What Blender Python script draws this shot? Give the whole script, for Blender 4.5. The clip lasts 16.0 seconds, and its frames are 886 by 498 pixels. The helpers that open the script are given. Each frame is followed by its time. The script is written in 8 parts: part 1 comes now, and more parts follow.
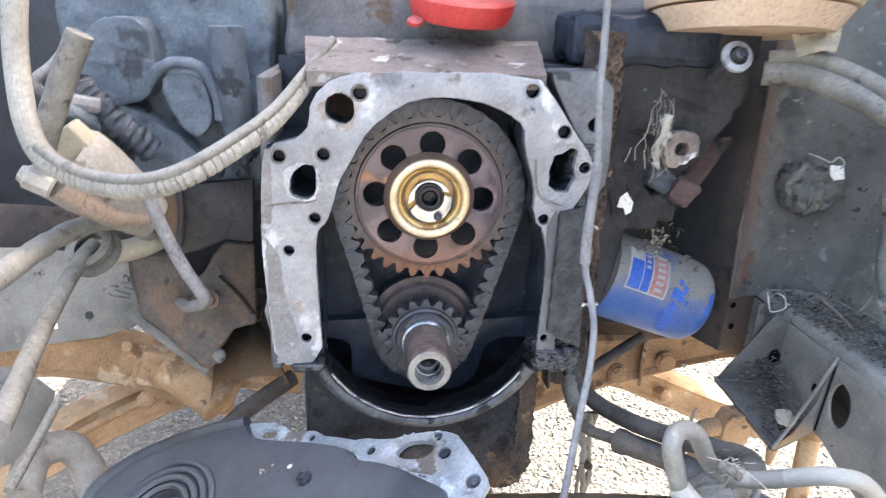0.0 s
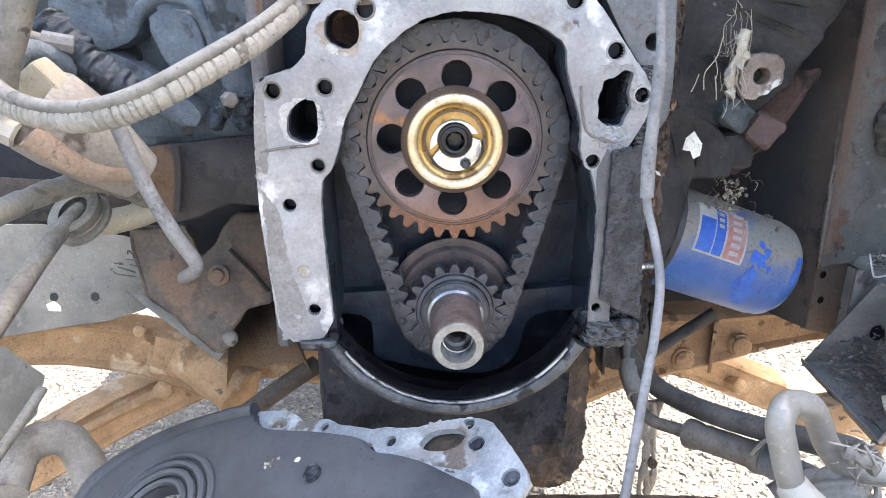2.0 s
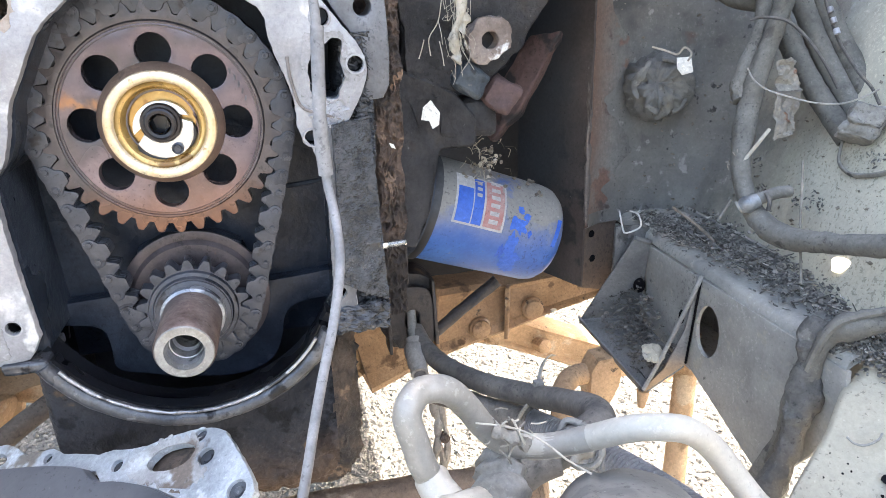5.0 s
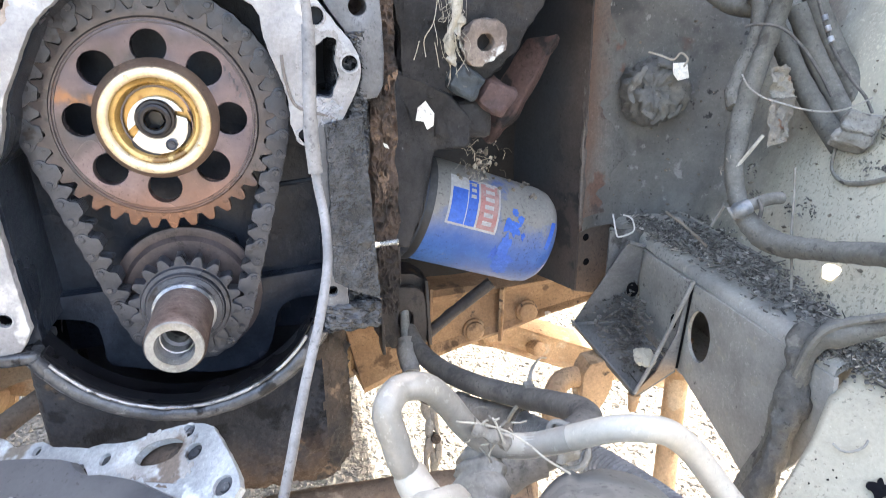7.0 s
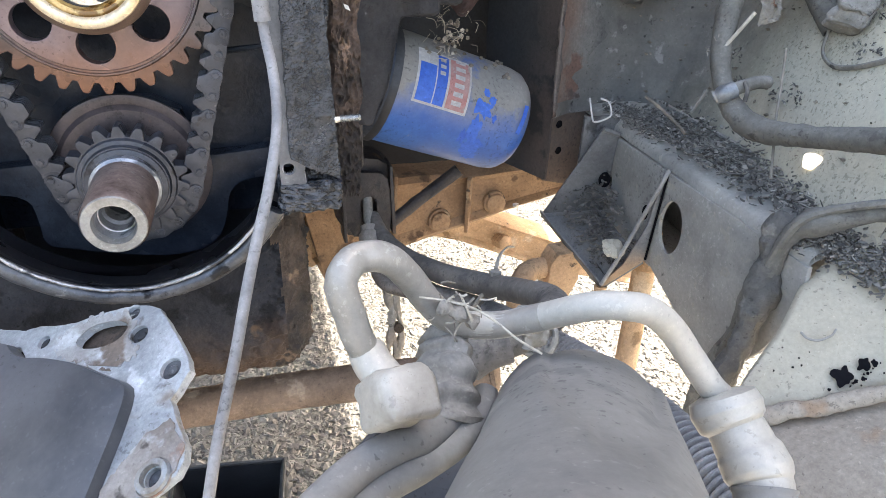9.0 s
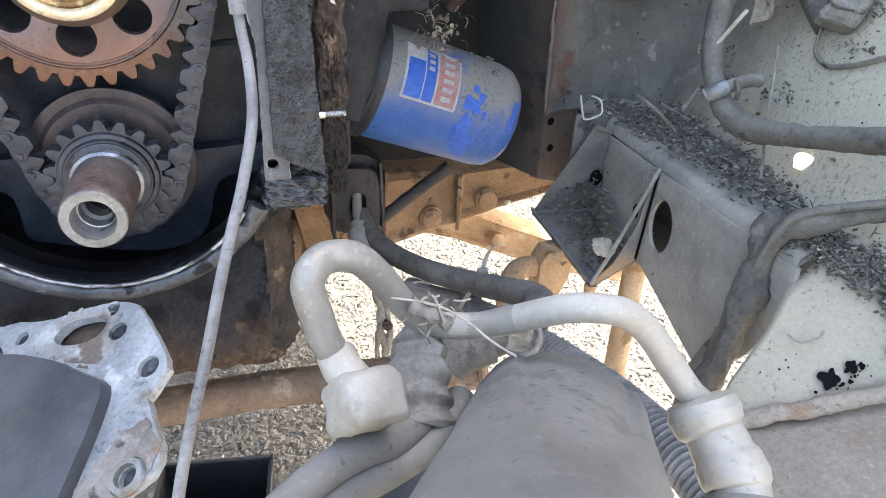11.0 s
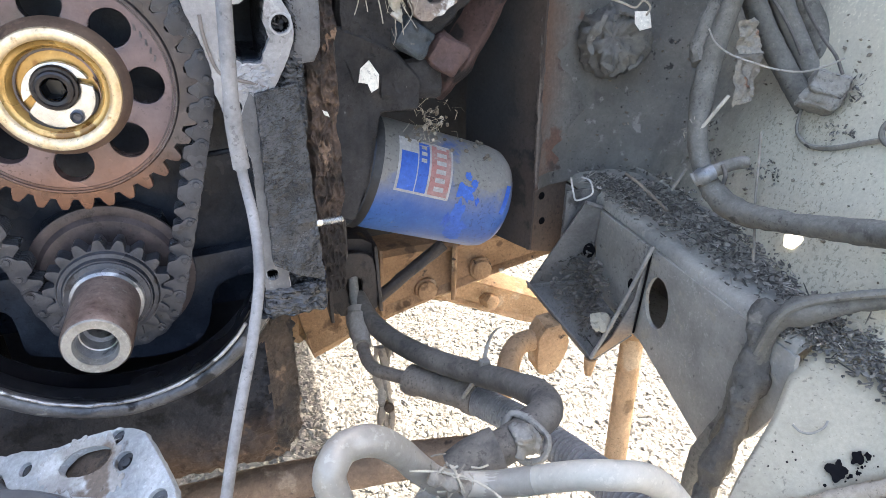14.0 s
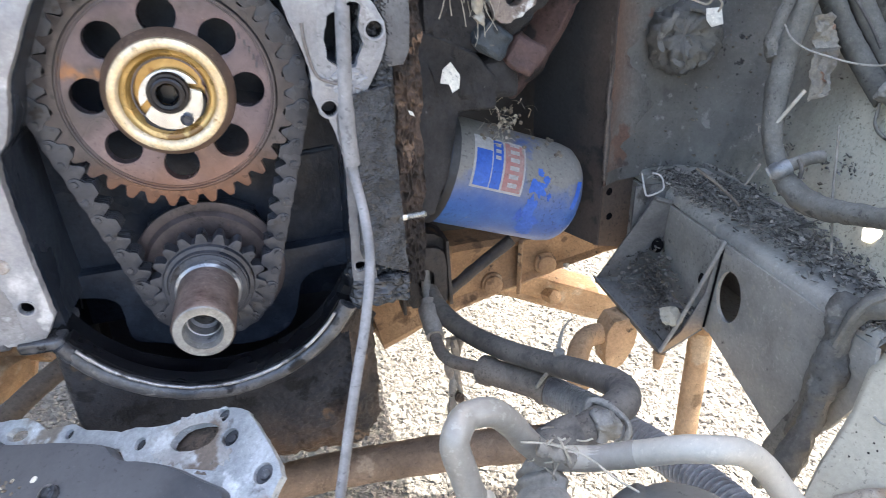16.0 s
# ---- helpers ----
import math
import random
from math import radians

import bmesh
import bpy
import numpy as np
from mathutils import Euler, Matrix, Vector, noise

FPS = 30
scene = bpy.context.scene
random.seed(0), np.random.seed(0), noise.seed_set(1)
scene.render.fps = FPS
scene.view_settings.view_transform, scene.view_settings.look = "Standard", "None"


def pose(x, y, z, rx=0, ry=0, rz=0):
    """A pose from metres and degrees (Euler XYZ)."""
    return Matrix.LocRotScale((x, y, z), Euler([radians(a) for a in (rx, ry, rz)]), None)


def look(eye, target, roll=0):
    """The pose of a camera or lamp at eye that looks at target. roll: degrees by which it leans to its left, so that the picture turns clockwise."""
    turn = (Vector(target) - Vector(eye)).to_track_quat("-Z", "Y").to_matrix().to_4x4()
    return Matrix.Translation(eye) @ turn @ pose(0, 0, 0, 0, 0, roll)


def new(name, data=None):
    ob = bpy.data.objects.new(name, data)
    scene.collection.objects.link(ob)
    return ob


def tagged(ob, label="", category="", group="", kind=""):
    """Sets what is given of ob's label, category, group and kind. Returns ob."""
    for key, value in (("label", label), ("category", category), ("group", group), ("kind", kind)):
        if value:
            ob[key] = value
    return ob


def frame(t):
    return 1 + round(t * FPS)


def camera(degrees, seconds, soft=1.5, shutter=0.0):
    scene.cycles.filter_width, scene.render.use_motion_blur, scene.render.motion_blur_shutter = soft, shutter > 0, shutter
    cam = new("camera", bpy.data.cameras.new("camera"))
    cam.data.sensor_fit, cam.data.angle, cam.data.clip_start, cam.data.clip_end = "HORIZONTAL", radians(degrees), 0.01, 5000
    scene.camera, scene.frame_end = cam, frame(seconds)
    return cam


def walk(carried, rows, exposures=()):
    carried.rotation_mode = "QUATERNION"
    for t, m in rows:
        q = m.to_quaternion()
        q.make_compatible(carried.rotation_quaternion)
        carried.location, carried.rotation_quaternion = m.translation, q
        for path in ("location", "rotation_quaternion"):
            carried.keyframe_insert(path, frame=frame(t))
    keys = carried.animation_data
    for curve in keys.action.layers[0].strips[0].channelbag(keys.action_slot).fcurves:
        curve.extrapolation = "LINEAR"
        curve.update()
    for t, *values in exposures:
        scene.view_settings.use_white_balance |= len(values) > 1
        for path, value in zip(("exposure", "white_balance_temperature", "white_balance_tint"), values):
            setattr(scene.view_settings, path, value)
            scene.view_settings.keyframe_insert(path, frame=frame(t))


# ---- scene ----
cam = camera(67.2, 16.0, soft=0.8, shutter=0.3)
LIGHT = [(0.0, 2.95, 6650, 10), (2.5, 2.97, 6680, 10), (3.0, 2.98, 6730, 10), (3.5, 3.18, 6780, 10), (4.2, 3.20, 6820, 10), (6.5, 3.31, 6950, 10), (7.1, 3.33, 6970, 10), (7.5, 3.08, 7020, 10), (8.2, 2.98, 6980, 10), (10.5, 2.91, 6900, 10), (12.0, 3.05, 6850, 10), (13.0, 3.07, 6820, 10), (14.0, 2.92, 6810, 10), (14.8, 2.93, 6800, 10), (16.0, 2.83, 6650, 10)]
PATH = [
    (0, (-0.044, 0.07, 0.84), (0.149, 1.945, 0.172), 2.3),
    (0.5, (-0.044, 0.111, 0.792), (0.011, 1.995, 0.124), 3.3),
    (1, (-0.033, 0.153, 0.785), (-0.001, 2.048, 0.147), 0.1),
    (1.5, (-0.032, 0.149, 0.779), (-0.029, 2.044, 0.14), -0.7),
    (2, (-0.019, 0.143, 0.775), (0.019, 2.03, 0.113), -0.4),
    (2.5, (-0.013, 0.143, 0.776), (0.037, 2.029, 0.112), -1.0),
    (3, (0.002, 0.152, 0.78), (0.139, 2.037, 0.125), -1.1),
    (3.5, (0.052, 0.166, 0.785), (0.38, 2.002, 0.062), -0.7),
    (4, (0.079, 0.154, 0.767), (0.483, 1.968, 0.027), -1.5),
    (4.2, (0.083, 0.157, 0.769), (0.496, 1.96, 0.008), -1.5),
    (6.3, (0.069, 0.164, 0.762), (0.495, 2.003, 0.1), -1.0),
    (6.5, (0.074, 0.163, 0.77), (0.497, 1.993, 0.083), -0.3),
    (7, (0.084, 0.159, 0.766), (0.505, 1.976, 0.043), -0.4),
    (7.5, (0.083, 0.162, 0.745), (0.488, 1.856, -0.24), 0.9),
    (8, (0.09, 0.169, 0.743), (0.53, 1.846, -0.255), 1.4),
    (8.2, (0.088, 0.179, 0.742), (0.577, 1.846, -0.249), 1.6),
    (10.3, (0.101, 0.18, 0.744), (0.581, 1.848, -0.25), 2.8),
    (10.5, (0.103, 0.181, 0.751), (0.579, 1.856, -0.233), 2.1),
    (11, (0.099, 0.182, 0.741), (0.594, 1.841, -0.26), 2.7),
    (11.5, (0.089, 0.191, 0.746), (0.557, 1.858, -0.254), 3.0),
    (12, (0.072, 0.208, 0.773), (0.511, 1.937, -0.13), 3.5),
    (12.5, (0.075, 0.194, 0.771), (0.524, 1.921, -0.133), 2.9),
    (13, (0.104, 0.197, 0.766), (0.644, 1.878, -0.173), 1.7),
    (13.5, (0.099, 0.199, 0.772), (0.617, 1.887, -0.166), 0.7),
    (14, (0.096, 0.203, 0.783), (0.635, 1.896, -0.136), 0.5),
    (14.5, (0.102, 0.2, 0.785), (0.653, 1.887, -0.137), 0.0),
    (15, (0.097, 0.203, 0.782), (0.647, 1.889, -0.143), 0.2),
    (15.5, (0.086, 0.206, 0.777), (0.584, 1.895, -0.17), -0.3),
    (16, (0.069, 0.191, 0.789), (0.472, 1.919, -0.133), -1.5),
]
walk(cam, [(t, look(eye, target, roll)) for t, eye, target, roll in PATH], LIGHT)

# ---- light ----
SUN_DIR = Vector((0.72, 0.22, 0.72)).normalized()
world = bpy.data.worlds.new("sky")
scene.world = world
world.use_nodes = True
wn = world.node_tree.nodes
sky = wn.new("ShaderNodeTexSky")
sky.sky_type, sky.sun_disc = "NISHITA", False
sky.sun_elevation = math.asin(SUN_DIR.z)
sky.sun_rotation = math.atan2(SUN_DIR.x, SUN_DIR.y)
sky.air_density, sky.dust_density, sky.ozone_density = 1.0, 6.0, 0.4
world.node_tree.links.new(sky.outputs[0], wn["Background"].inputs[0])
wn["Background"].inputs[1].default_value = 0.15
sun_data = bpy.data.lights.new("sun", "SUN")
sun_data.energy, sun_data.angle, sun_data.color = 4.2, radians(0.6), (1.0, 0.95, 0.87)
sun = new("sun", sun_data)
sun.matrix_world = look(SUN_DIR * 5, (0, 0, 0))


# ---- materials ----
def mat(name, c1, c2, rough=(0.5, 0.8), metal=0.0, scale=40.0, bump=0.3, bscale=220.0, depth=0.001,
        spots=None, dust=None, stretch=None, coat=0.0, wash=None, grit=0.27, gscale=300.0, spec=0.5, fleck=0.38):
    """Two-tone grain, a coarser second tone, optional spots (colour, scale, threshold), dust on what faces up (colour, amount)."""
    m = bpy.data.materials.new(name)
    m.use_nodes = True
    nt = m.node_tree
    n, ln = nt.nodes, nt.links
    b = n["Principled BSDF"]
    tc, oi = n.new("ShaderNodeTexCoord"), n.new("ShaderNodeObjectInfo")
    mul = n.new("ShaderNodeVectorMath"); mul.operation = "SCALE"
    comb = n.new("ShaderNodeCombineXYZ")
    for i in range(3):
        ln.new(oi.outputs["Random"], comb.inputs[i])
    ln.new(comb.outputs[0], mul.inputs[0]); mul.inputs["Scale"].default_value = 3.7
    add = n.new("ShaderNodeVectorMath"); add.operation = "ADD"
    ln.new(tc.outputs["Object"], add.inputs[0]); ln.new(mul.outputs[0], add.inputs[1])
    vec = add.outputs[0]
    if stretch:
        mp = n.new("ShaderNodeMapping"); mp.inputs["Scale"].default_value = stretch
        ln.new(vec, mp.inputs[0]); vec = mp.outputs[0]

    def noise_(s, detail=6.0, rgh=0.6):
        t = n.new("ShaderNodeTexNoise")
        t.inputs["Scale"].default_value, t.inputs["Detail"].default_value, t.inputs["Roughness"].default_value = s, detail, rgh
        ln.new(vec, t.inputs["Vector"])
        return t.outputs["Fac"]

    def ramp(fac, a, c):
        r = n.new("ShaderNodeMapRange"); r.interpolation_type = "SMOOTHSTEP"
        r.inputs["From Min"].default_value, r.inputs["From Max"].default_value = a, c
        ln.new(fac, r.inputs["Value"])
        return r.outputs["Result"]

    def mix(fac, x, y):
        k = n.new("ShaderNodeMix"); k.data_type = "RGBA"
        for sock, v in ((k.inputs["Factor"], fac), (k.inputs["A"], x), (k.inputs["B"], y)):
            if isinstance(v, (tuple, float)):
                sock.default_value = (*v, 1.0) if isinstance(v, tuple) else v
            else:
                ln.new(v, sock)
        return k.outputs["Result"]

    fine, coarse = noise_(scale), noise_(scale * 0.22, 4.0)
    both = n.new("ShaderNodeMath"); both.operation = "ADD"
    half = n.new("ShaderNodeMath"); half.operation = "MULTIPLY"; half.inputs[1].default_value = 0.5
    ln.new(fine, both.inputs[0]); ln.new(coarse, both.inputs[1]); ln.new(both.outputs[0], half.inputs[0])
    col = mix(ramp(half.outputs[0], 0.36, 0.64), c1, c2)
    rfac = ramp(coarse, 0.35, 0.65)
    rr = n.new("ShaderNodeMapRange")
    rr.inputs["To Min"].default_value, rr.inputs["To Max"].default_value = rough
    ln.new(rfac, rr.inputs["Value"])
    rough_out, metal_out = rr.outputs["Result"], None
    if spots:
        for sc, ss, th in (spots if isinstance(spots, list) else [spots]):
            f = ramp(noise_(ss, 5.0, 0.55), th, th + 0.07)
            col = mix(f, col, sc)
    if wash:
        # wc below y1 along axis: dust from open front, mud, painted shade; ragged border
        wc, y0, y1, axis, amp = (*wash, "Y", 0.22)[:5] if len(wash) == 3 else wash
        sy, g2 = n.new("ShaderNodeSeparateXYZ"), n.new("ShaderNodeNewGeometry")
        ln.new(g2.outputs["Position"], sy.inputs[0])
        wob = n.new("ShaderNodeMath"); wob.operation = "MULTIPLY_ADD"
        ln.new(noise_(scale * 0.6, 7.0, 0.7), wob.inputs[0]); wob.inputs[1].default_value = amp
        ln.new(sy.outputs[axis], wob.inputs[2])
        col = mix(ramp(wob.outputs[0], y1 + amp / 2, y0 + amp / 2), wc, col)
    if dust:
        dc, amount = dust
        g, sx = n.new("ShaderNodeNewGeometry"), n.new("ShaderNodeSeparateXYZ")
        ln.new(g.outputs["Normal"], sx.inputs[0])
        up = ramp(sx.outputs["Z"], -0.35, 0.9)
        cl = ramp(noise_(scale * 0.5, 6.0, 0.7), 0.25, 0.62)
        d = n.new("ShaderNodeMath"); d.operation = "MULTIPLY"
        ln.new(up, d.inputs[0]); ln.new(cl, d.inputs[1])
        e = n.new("ShaderNodeMath"); e.operation = "MULTIPLY"; e.inputs[1].default_value = amount
        ln.new(d.outputs[0], e.inputs[0])
        col = mix(e.outputs[0], col, dc)
        add2 = n.new("ShaderNodeMath"); add2.operation = "MULTIPLY_ADD"
        ln.new(e.outputs[0], add2.inputs[0]); add2.inputs[1].default_value = 0.3
        ln.new(rough_out, add2.inputs[2])
        rough_out = add2.outputs[0]
        if metal:
            sub = n.new("ShaderNodeMath"); sub.operation = "MULTIPLY_ADD"; sub.use_clamp = True
            ln.new(e.outputs[0], sub.inputs[0]); sub.inputs[1].default_value = -metal
            sub.inputs[2].default_value = metal
            metal_out = sub.outputs[0]
    # fine dirt grain over everything
    gm = n.new("ShaderNodeMapRange")
    gm.inputs["From Min"].default_value, gm.inputs["From Max"].default_value = 0.3, 0.7
    gm.inputs["To Min"].default_value, gm.inputs["To Max"].default_value = 1.0 - grit, 1.0 + grit * 0.8
    ln.new(noise_(gscale, 8.0, 0.75), gm.inputs["Value"])
    gv = n.new("ShaderNodeVectorMath"); gv.operation = "SCALE"
    ln.new(col, gv.inputs[0]); ln.new(gm.outputs["Result"], gv.inputs["Scale"])
    col = gv.outputs[0]
    # crisp dark pits and pale chips
    fk = n.new("ShaderNodeMath"); fk.operation = "MULTIPLY_ADD"; fk.inputs[1].default_value = 0.5
    ln.new(noise_(scale * 0.45, 3.0), fk.inputs[0]); ln.new(noise_(gscale * 1.1, 4.0, 0.65), fk.inputs[2])
    fl_ = fk.outputs[0]
    for f0, f1, gain in ((0.88, 0.93, 1.0 - fleck), (0.60, 0.56, 1.0 + fleck * 0.7)):
        gk = n.new("ShaderNodeMapRange")
        gk.inputs["From Min"].default_value, gk.inputs["From Max"].default_value = f0, f1
        gk.inputs["To Min"].default_value, gk.inputs["To Max"].default_value = 1.0, gain
        ln.new(fl_, gk.inputs["Value"])
        gs = n.new("ShaderNodeVectorMath"); gs.operation = "SCALE"
        ln.new(col, gs.inputs[0]); ln.new(gk.outputs["Result"], gs.inputs["Scale"])
        col = gs.outputs[0]
    ln.new(col, b.inputs["Base Color"])
    ln.new(rough_out, b.inputs["Roughness"])
    if metal_out is not None:
        ln.new(metal_out, b.inputs["Metallic"])
    else:
        b.inputs["Metallic"].default_value = metal
    b.inputs["Specular IOR Level"].default_value = spec
    b.inputs["Coat Weight"].default_value = coat
    b.inputs["Coat Roughness"].default_value = 0.15
    bp = n.new("ShaderNodeBump")
    bp.inputs["Strength"].default_value, bp.inputs["Distance"].default_value = bump, depth
    rel = n.new("ShaderNodeMath"); rel.operation = "MULTIPLY_ADD"; rel.inputs[1].default_value = 1.6
    ln.new(noise_(bscale * 0.3, 5.0, 0.6), rel.inputs[0]); ln.new(noise_(bscale, 7.0, 0.65), rel.inputs[2])
    ln.new(rel.outputs[0], bp.inputs["Height"])
    ln.new(bp.outputs[0], b.inputs["Normal"])
    return m


DUST = (0.33, 0.30, 0.26)
M_GASKET = mat("scraped_gasket_face", (0.25, 0.253, 0.272), (0.425, 0.43, 0.452), (0.34, 0.6), 0.35, 26, 0.6, 170, 0.0009,
               spots=[((0.20, 0.203, 0.218), 14, 0.59), ((0.21, 0.175, 0.15), 24, 0.63), ((0.09, 0.09, 0.095), 60, 0.66), ((0.62, 0.625, 0.64), 22, 0.58)], grit=0.2, fleck=0.2)
M_CAST = mat("oily_black_casting", (0.014, 0.019, 0.029), (0.040, 0.050, 0.069), (0.20, 0.42), 0.0, 30, 0.6, 90, 0.0016, spec=0.25)
M_BLOCK = mat("grimy_grey_casting", (0.09, 0.09, 0.10), (0.20, 0.19, 0.19), (0.6, 0.85), 0.1, 34, 0.6, 120, 0.0015,
              spots=((0.14, 0.09, 0.06), 25, 0.58), dust=((0.22, 0.20, 0.18), 0.5))
M_GREASE = mat("caked_black_grease", (0.010, 0.0115, 0.0145), (0.050, 0.054, 0.062), (0.10, 0.26), 0.1, 90, 0.7, 420, 0.0012,
               dust=((0.11, 0.11, 0.117), 0.1), spec=0.9)
M_FILM = mat("grey_oil_film", (0.085, 0.089, 0.099), (0.165, 0.171, 0.185), (0.25, 0.5), 0.2, 30, 0.5, 160, 0.001,
             spots=[((0.03, 0.032, 0.038), 40, 0.58), ((0.22, 0.225, 0.24), 34, 0.65)])
M_EDGEDIRT = mat("grey_grime_on_face", (0.21, 0.205, 0.205), (0.33, 0.325, 0.33), (0.4, 0.7), 0.2, 50, 0.5, 180, 0.0008, spots=[((0.13, 0.115, 0.105), 40, 0.58), ((0.40, 0.40, 0.415), 40, 0.60)])
M_FACEDIRT = mat("brown_grey_face_dirt", (0.14, 0.12, 0.108), (0.27, 0.24, 0.225), (0.5, 0.8), 0.1, 50, 0.5, 180, 0.0008, spots=((0.09, 0.075, 0.066), 50, 0.6))
M_FACECRUST = mat("pale_mineral_crust", (0.36, 0.35, 0.345), (0.62, 0.61, 0.60), (0.6, 0.85), 0.05, 60, 0.9, 220, 0.001, spots=[((0.22, 0.17, 0.14), 45, 0.60), ((0.30, 0.30, 0.31), 30, 0.55)])
M_STAIN = mat("brown_rust_stain", (0.30, 0.235, 0.185), (0.44, 0.405, 0.37), (0.5, 0.8), 0.1, 60, 0.4, 220, 0.0006,
              spots=((0.48, 0.48, 0.49), 55, 0.53))
M_RUSTWEB = mat("oily_brown_sprocket_steel", (0.116, 0.096, 0.114), (0.205, 0.168, 0.186), (0.20, 0.36), 0.55, 20, 0.2, 240, 0.0004,
                spots=[((0.095, 0.085, 0.092), 14, 0.54), ((0.33, 0.17, 0.085), 17, 0.62), ((0.06, 0.05, 0.05), 60, 0.66)], grit=0.15,
                wash=((0.215, 0.120, 0.086), 0.672, 0.596, "Z", 0.07))
M_FLANGE = mat("varnished_brown_flange", (0.17, 0.115, 0.095), (0.30, 0.21, 0.155), (0.26, 0.45), 0.45, 30, 0.2, 200, 0.0004,
               spots=((0.13, 0.085, 0.07), 35, 0.58), grit=0.15)
# dark panels, and the painted shade behind the engine mount's notch
M_SOOTSHADE = mat("sooty_black_paint_and_shade", (0.010, 0.0135, 0.019), (0.026, 0.032, 0.042), (0.5, 0.8), 0.0, 14, 0.4, 200, 0.0008,
             spots=((0.05, 0.038, 0.034), 16, 0.66))
# the wash turns the rust-brown paint blackish towards low x
M_RETURN = mat("black_to_rust_brown_paint", (0.045, 0.038, 0.036), (0.095, 0.076, 0.067), (0.5, 0.8), 0.0, 18, 0.5, 160, 0.001,
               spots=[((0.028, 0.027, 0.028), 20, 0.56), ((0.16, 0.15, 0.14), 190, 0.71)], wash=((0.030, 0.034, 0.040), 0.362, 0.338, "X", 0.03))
M_LUG = mat("grimy_slate_lug", (0.030, 0.040, 0.050), (0.085, 0.102, 0.118), (0.4, 0.7), 0.0, 40, 0.9, 170, 0.002,
            spots=[((0.015, 0.017, 0.021), 40, 0.57), ((0.17, 0.15, 0.13), 90, 0.68)])
M_LEG = mat("grimy_red_brown_casting", (0.052, 0.034, 0.033), (0.125, 0.076, 0.070), (0.5, 0.8), 0.0, 36, 0.9, 150, 0.002,
            spots=[((0.025, 0.022, 0.024), 26, 0.56), ((0.19, 0.16, 0.14), 110, 0.69)])
M_TRAYLEAF = mat("dark_leaf_mould", (0.030, 0.028, 0.026), (0.20, 0.182, 0.160), (0.8, 0.95), 0.0, 160, 0.5, 260, 0.001)
M_ALUDUST = mat("dust_dulled_aluminium", (0.265, 0.247, 0.216), (0.36, 0.337, 0.30), (0.30, 0.52), 0.12, 30, 0.4, 160, 0.0006,
                spots=((0.36, 0.34, 0.31), 26, 0.60), grit=0.14)
M_TOOTH = mat("orange_stained_tooth_steel", (0.062, 0.058, 0.063), (0.115, 0.102, 0.105), (0.24, 0.42), 0.5, 60, 0.3, 300, 0.0004,
              spots=[((0.05, 0.047, 0.05), 70, 0.60)], grit=0.15, wash=((0.18, 0.092, 0.058), 0.660, 0.610, "Z", 0.05))
M_BOLT = mat("oiled_black_bolt", (0.012, 0.012, 0.015), (0.035, 0.032, 0.035), (0.12, 0.3), 0.4, 60, 0.2, 300, 0.0004, grit=0.15)
M_CHAIN = mat("dark_oiled_chain_steel", (0.044, 0.050, 0.064), (0.080, 0.086, 0.104), (0.22, 0.42), 0.5, 70, 0.35, 380, 0.0004,
              spots=[((0.095, 0.080, 0.078), 40, 0.68), ((0.022, 0.022, 0.026), 60, 0.63)], grit=0.2)
M_BRASS = mat("oil_varnished_hub_ring", (0.66, 0.46, 0.225), (0.90, 0.765, 0.55), (0.24, 0.42), 0.4, 40, 0.15, 200, 0.0004,
              spots=((0.36, 0.19, 0.06), 55, 0.62), coat=0.5)
M_GOLD = mat("deep_gold_varnish", (0.40, 0.235, 0.06), (0.60, 0.40, 0.15), (0.15, 0.32), 0.5, 50, 0.2, 200, 0.0004,
             spots=((0.24, 0.12, 0.03), 60, 0.60), coat=0.4, grit=0.15)
M_BRIGHT = mat("machined_bright_steel", (0.55, 0.55, 0.54), (0.82, 0.82, 0.80), (0.22, 0.4), 0.85, 60, 0.2, 300, 0.0003,
               spots=((0.30, 0.25, 0.2), 60, 0.68))
M_SNOUT = mat("stained_crank_snout_steel", (0.13, 0.085, 0.075), (0.30, 0.22, 0.19), (0.28, 0.5), 0.6, 60, 0.3, 200, 0.0005,
              spots=((0.40, 0.38, 0.36), 45, 0.63), dust=((0.36, 0.34, 0.32), 0.25))
M_SNOUTEND = mat("dull_grey_steel_end", (0.25, 0.245, 0.232), (0.40, 0.395, 0.378), (0.35, 0.6), 0.5, 80, 0.3, 300, 0.0004)
M_LIP = mat("oily_steel_lip", (0.040, 0.043, 0.050), (0.145, 0.152, 0.168), (0.18, 0.4), 0.5, 40, 0.6, 150, 0.0012,
            spots=[((0.022, 0.024, 0.029), 40, 0.57), ((0.34, 0.345, 0.36), 60, 0.63)])
M_LIPEDGE = mat("worn_grey_lip_edge", (0.30, 0.305, 0.32), (0.62, 0.625, 0.64), (0.25, 0.45), 0.6, 40, 0.4, 200, 0.0005,
                spots=((0.08, 0.083, 0.09), 35, 0.54))
M_PAN = mat("muddy_dark_pan", (0.026, 0.025, 0.028), (0.07, 0.058, 0.052), (0.4, 0.75), 0.0, 22, 0.9, 70, 0.003,
            spots=[((0.16, 0.10, 0.06), 14, 0.60), ((0.022, 0.022, 0.026), 30, 0.58)])
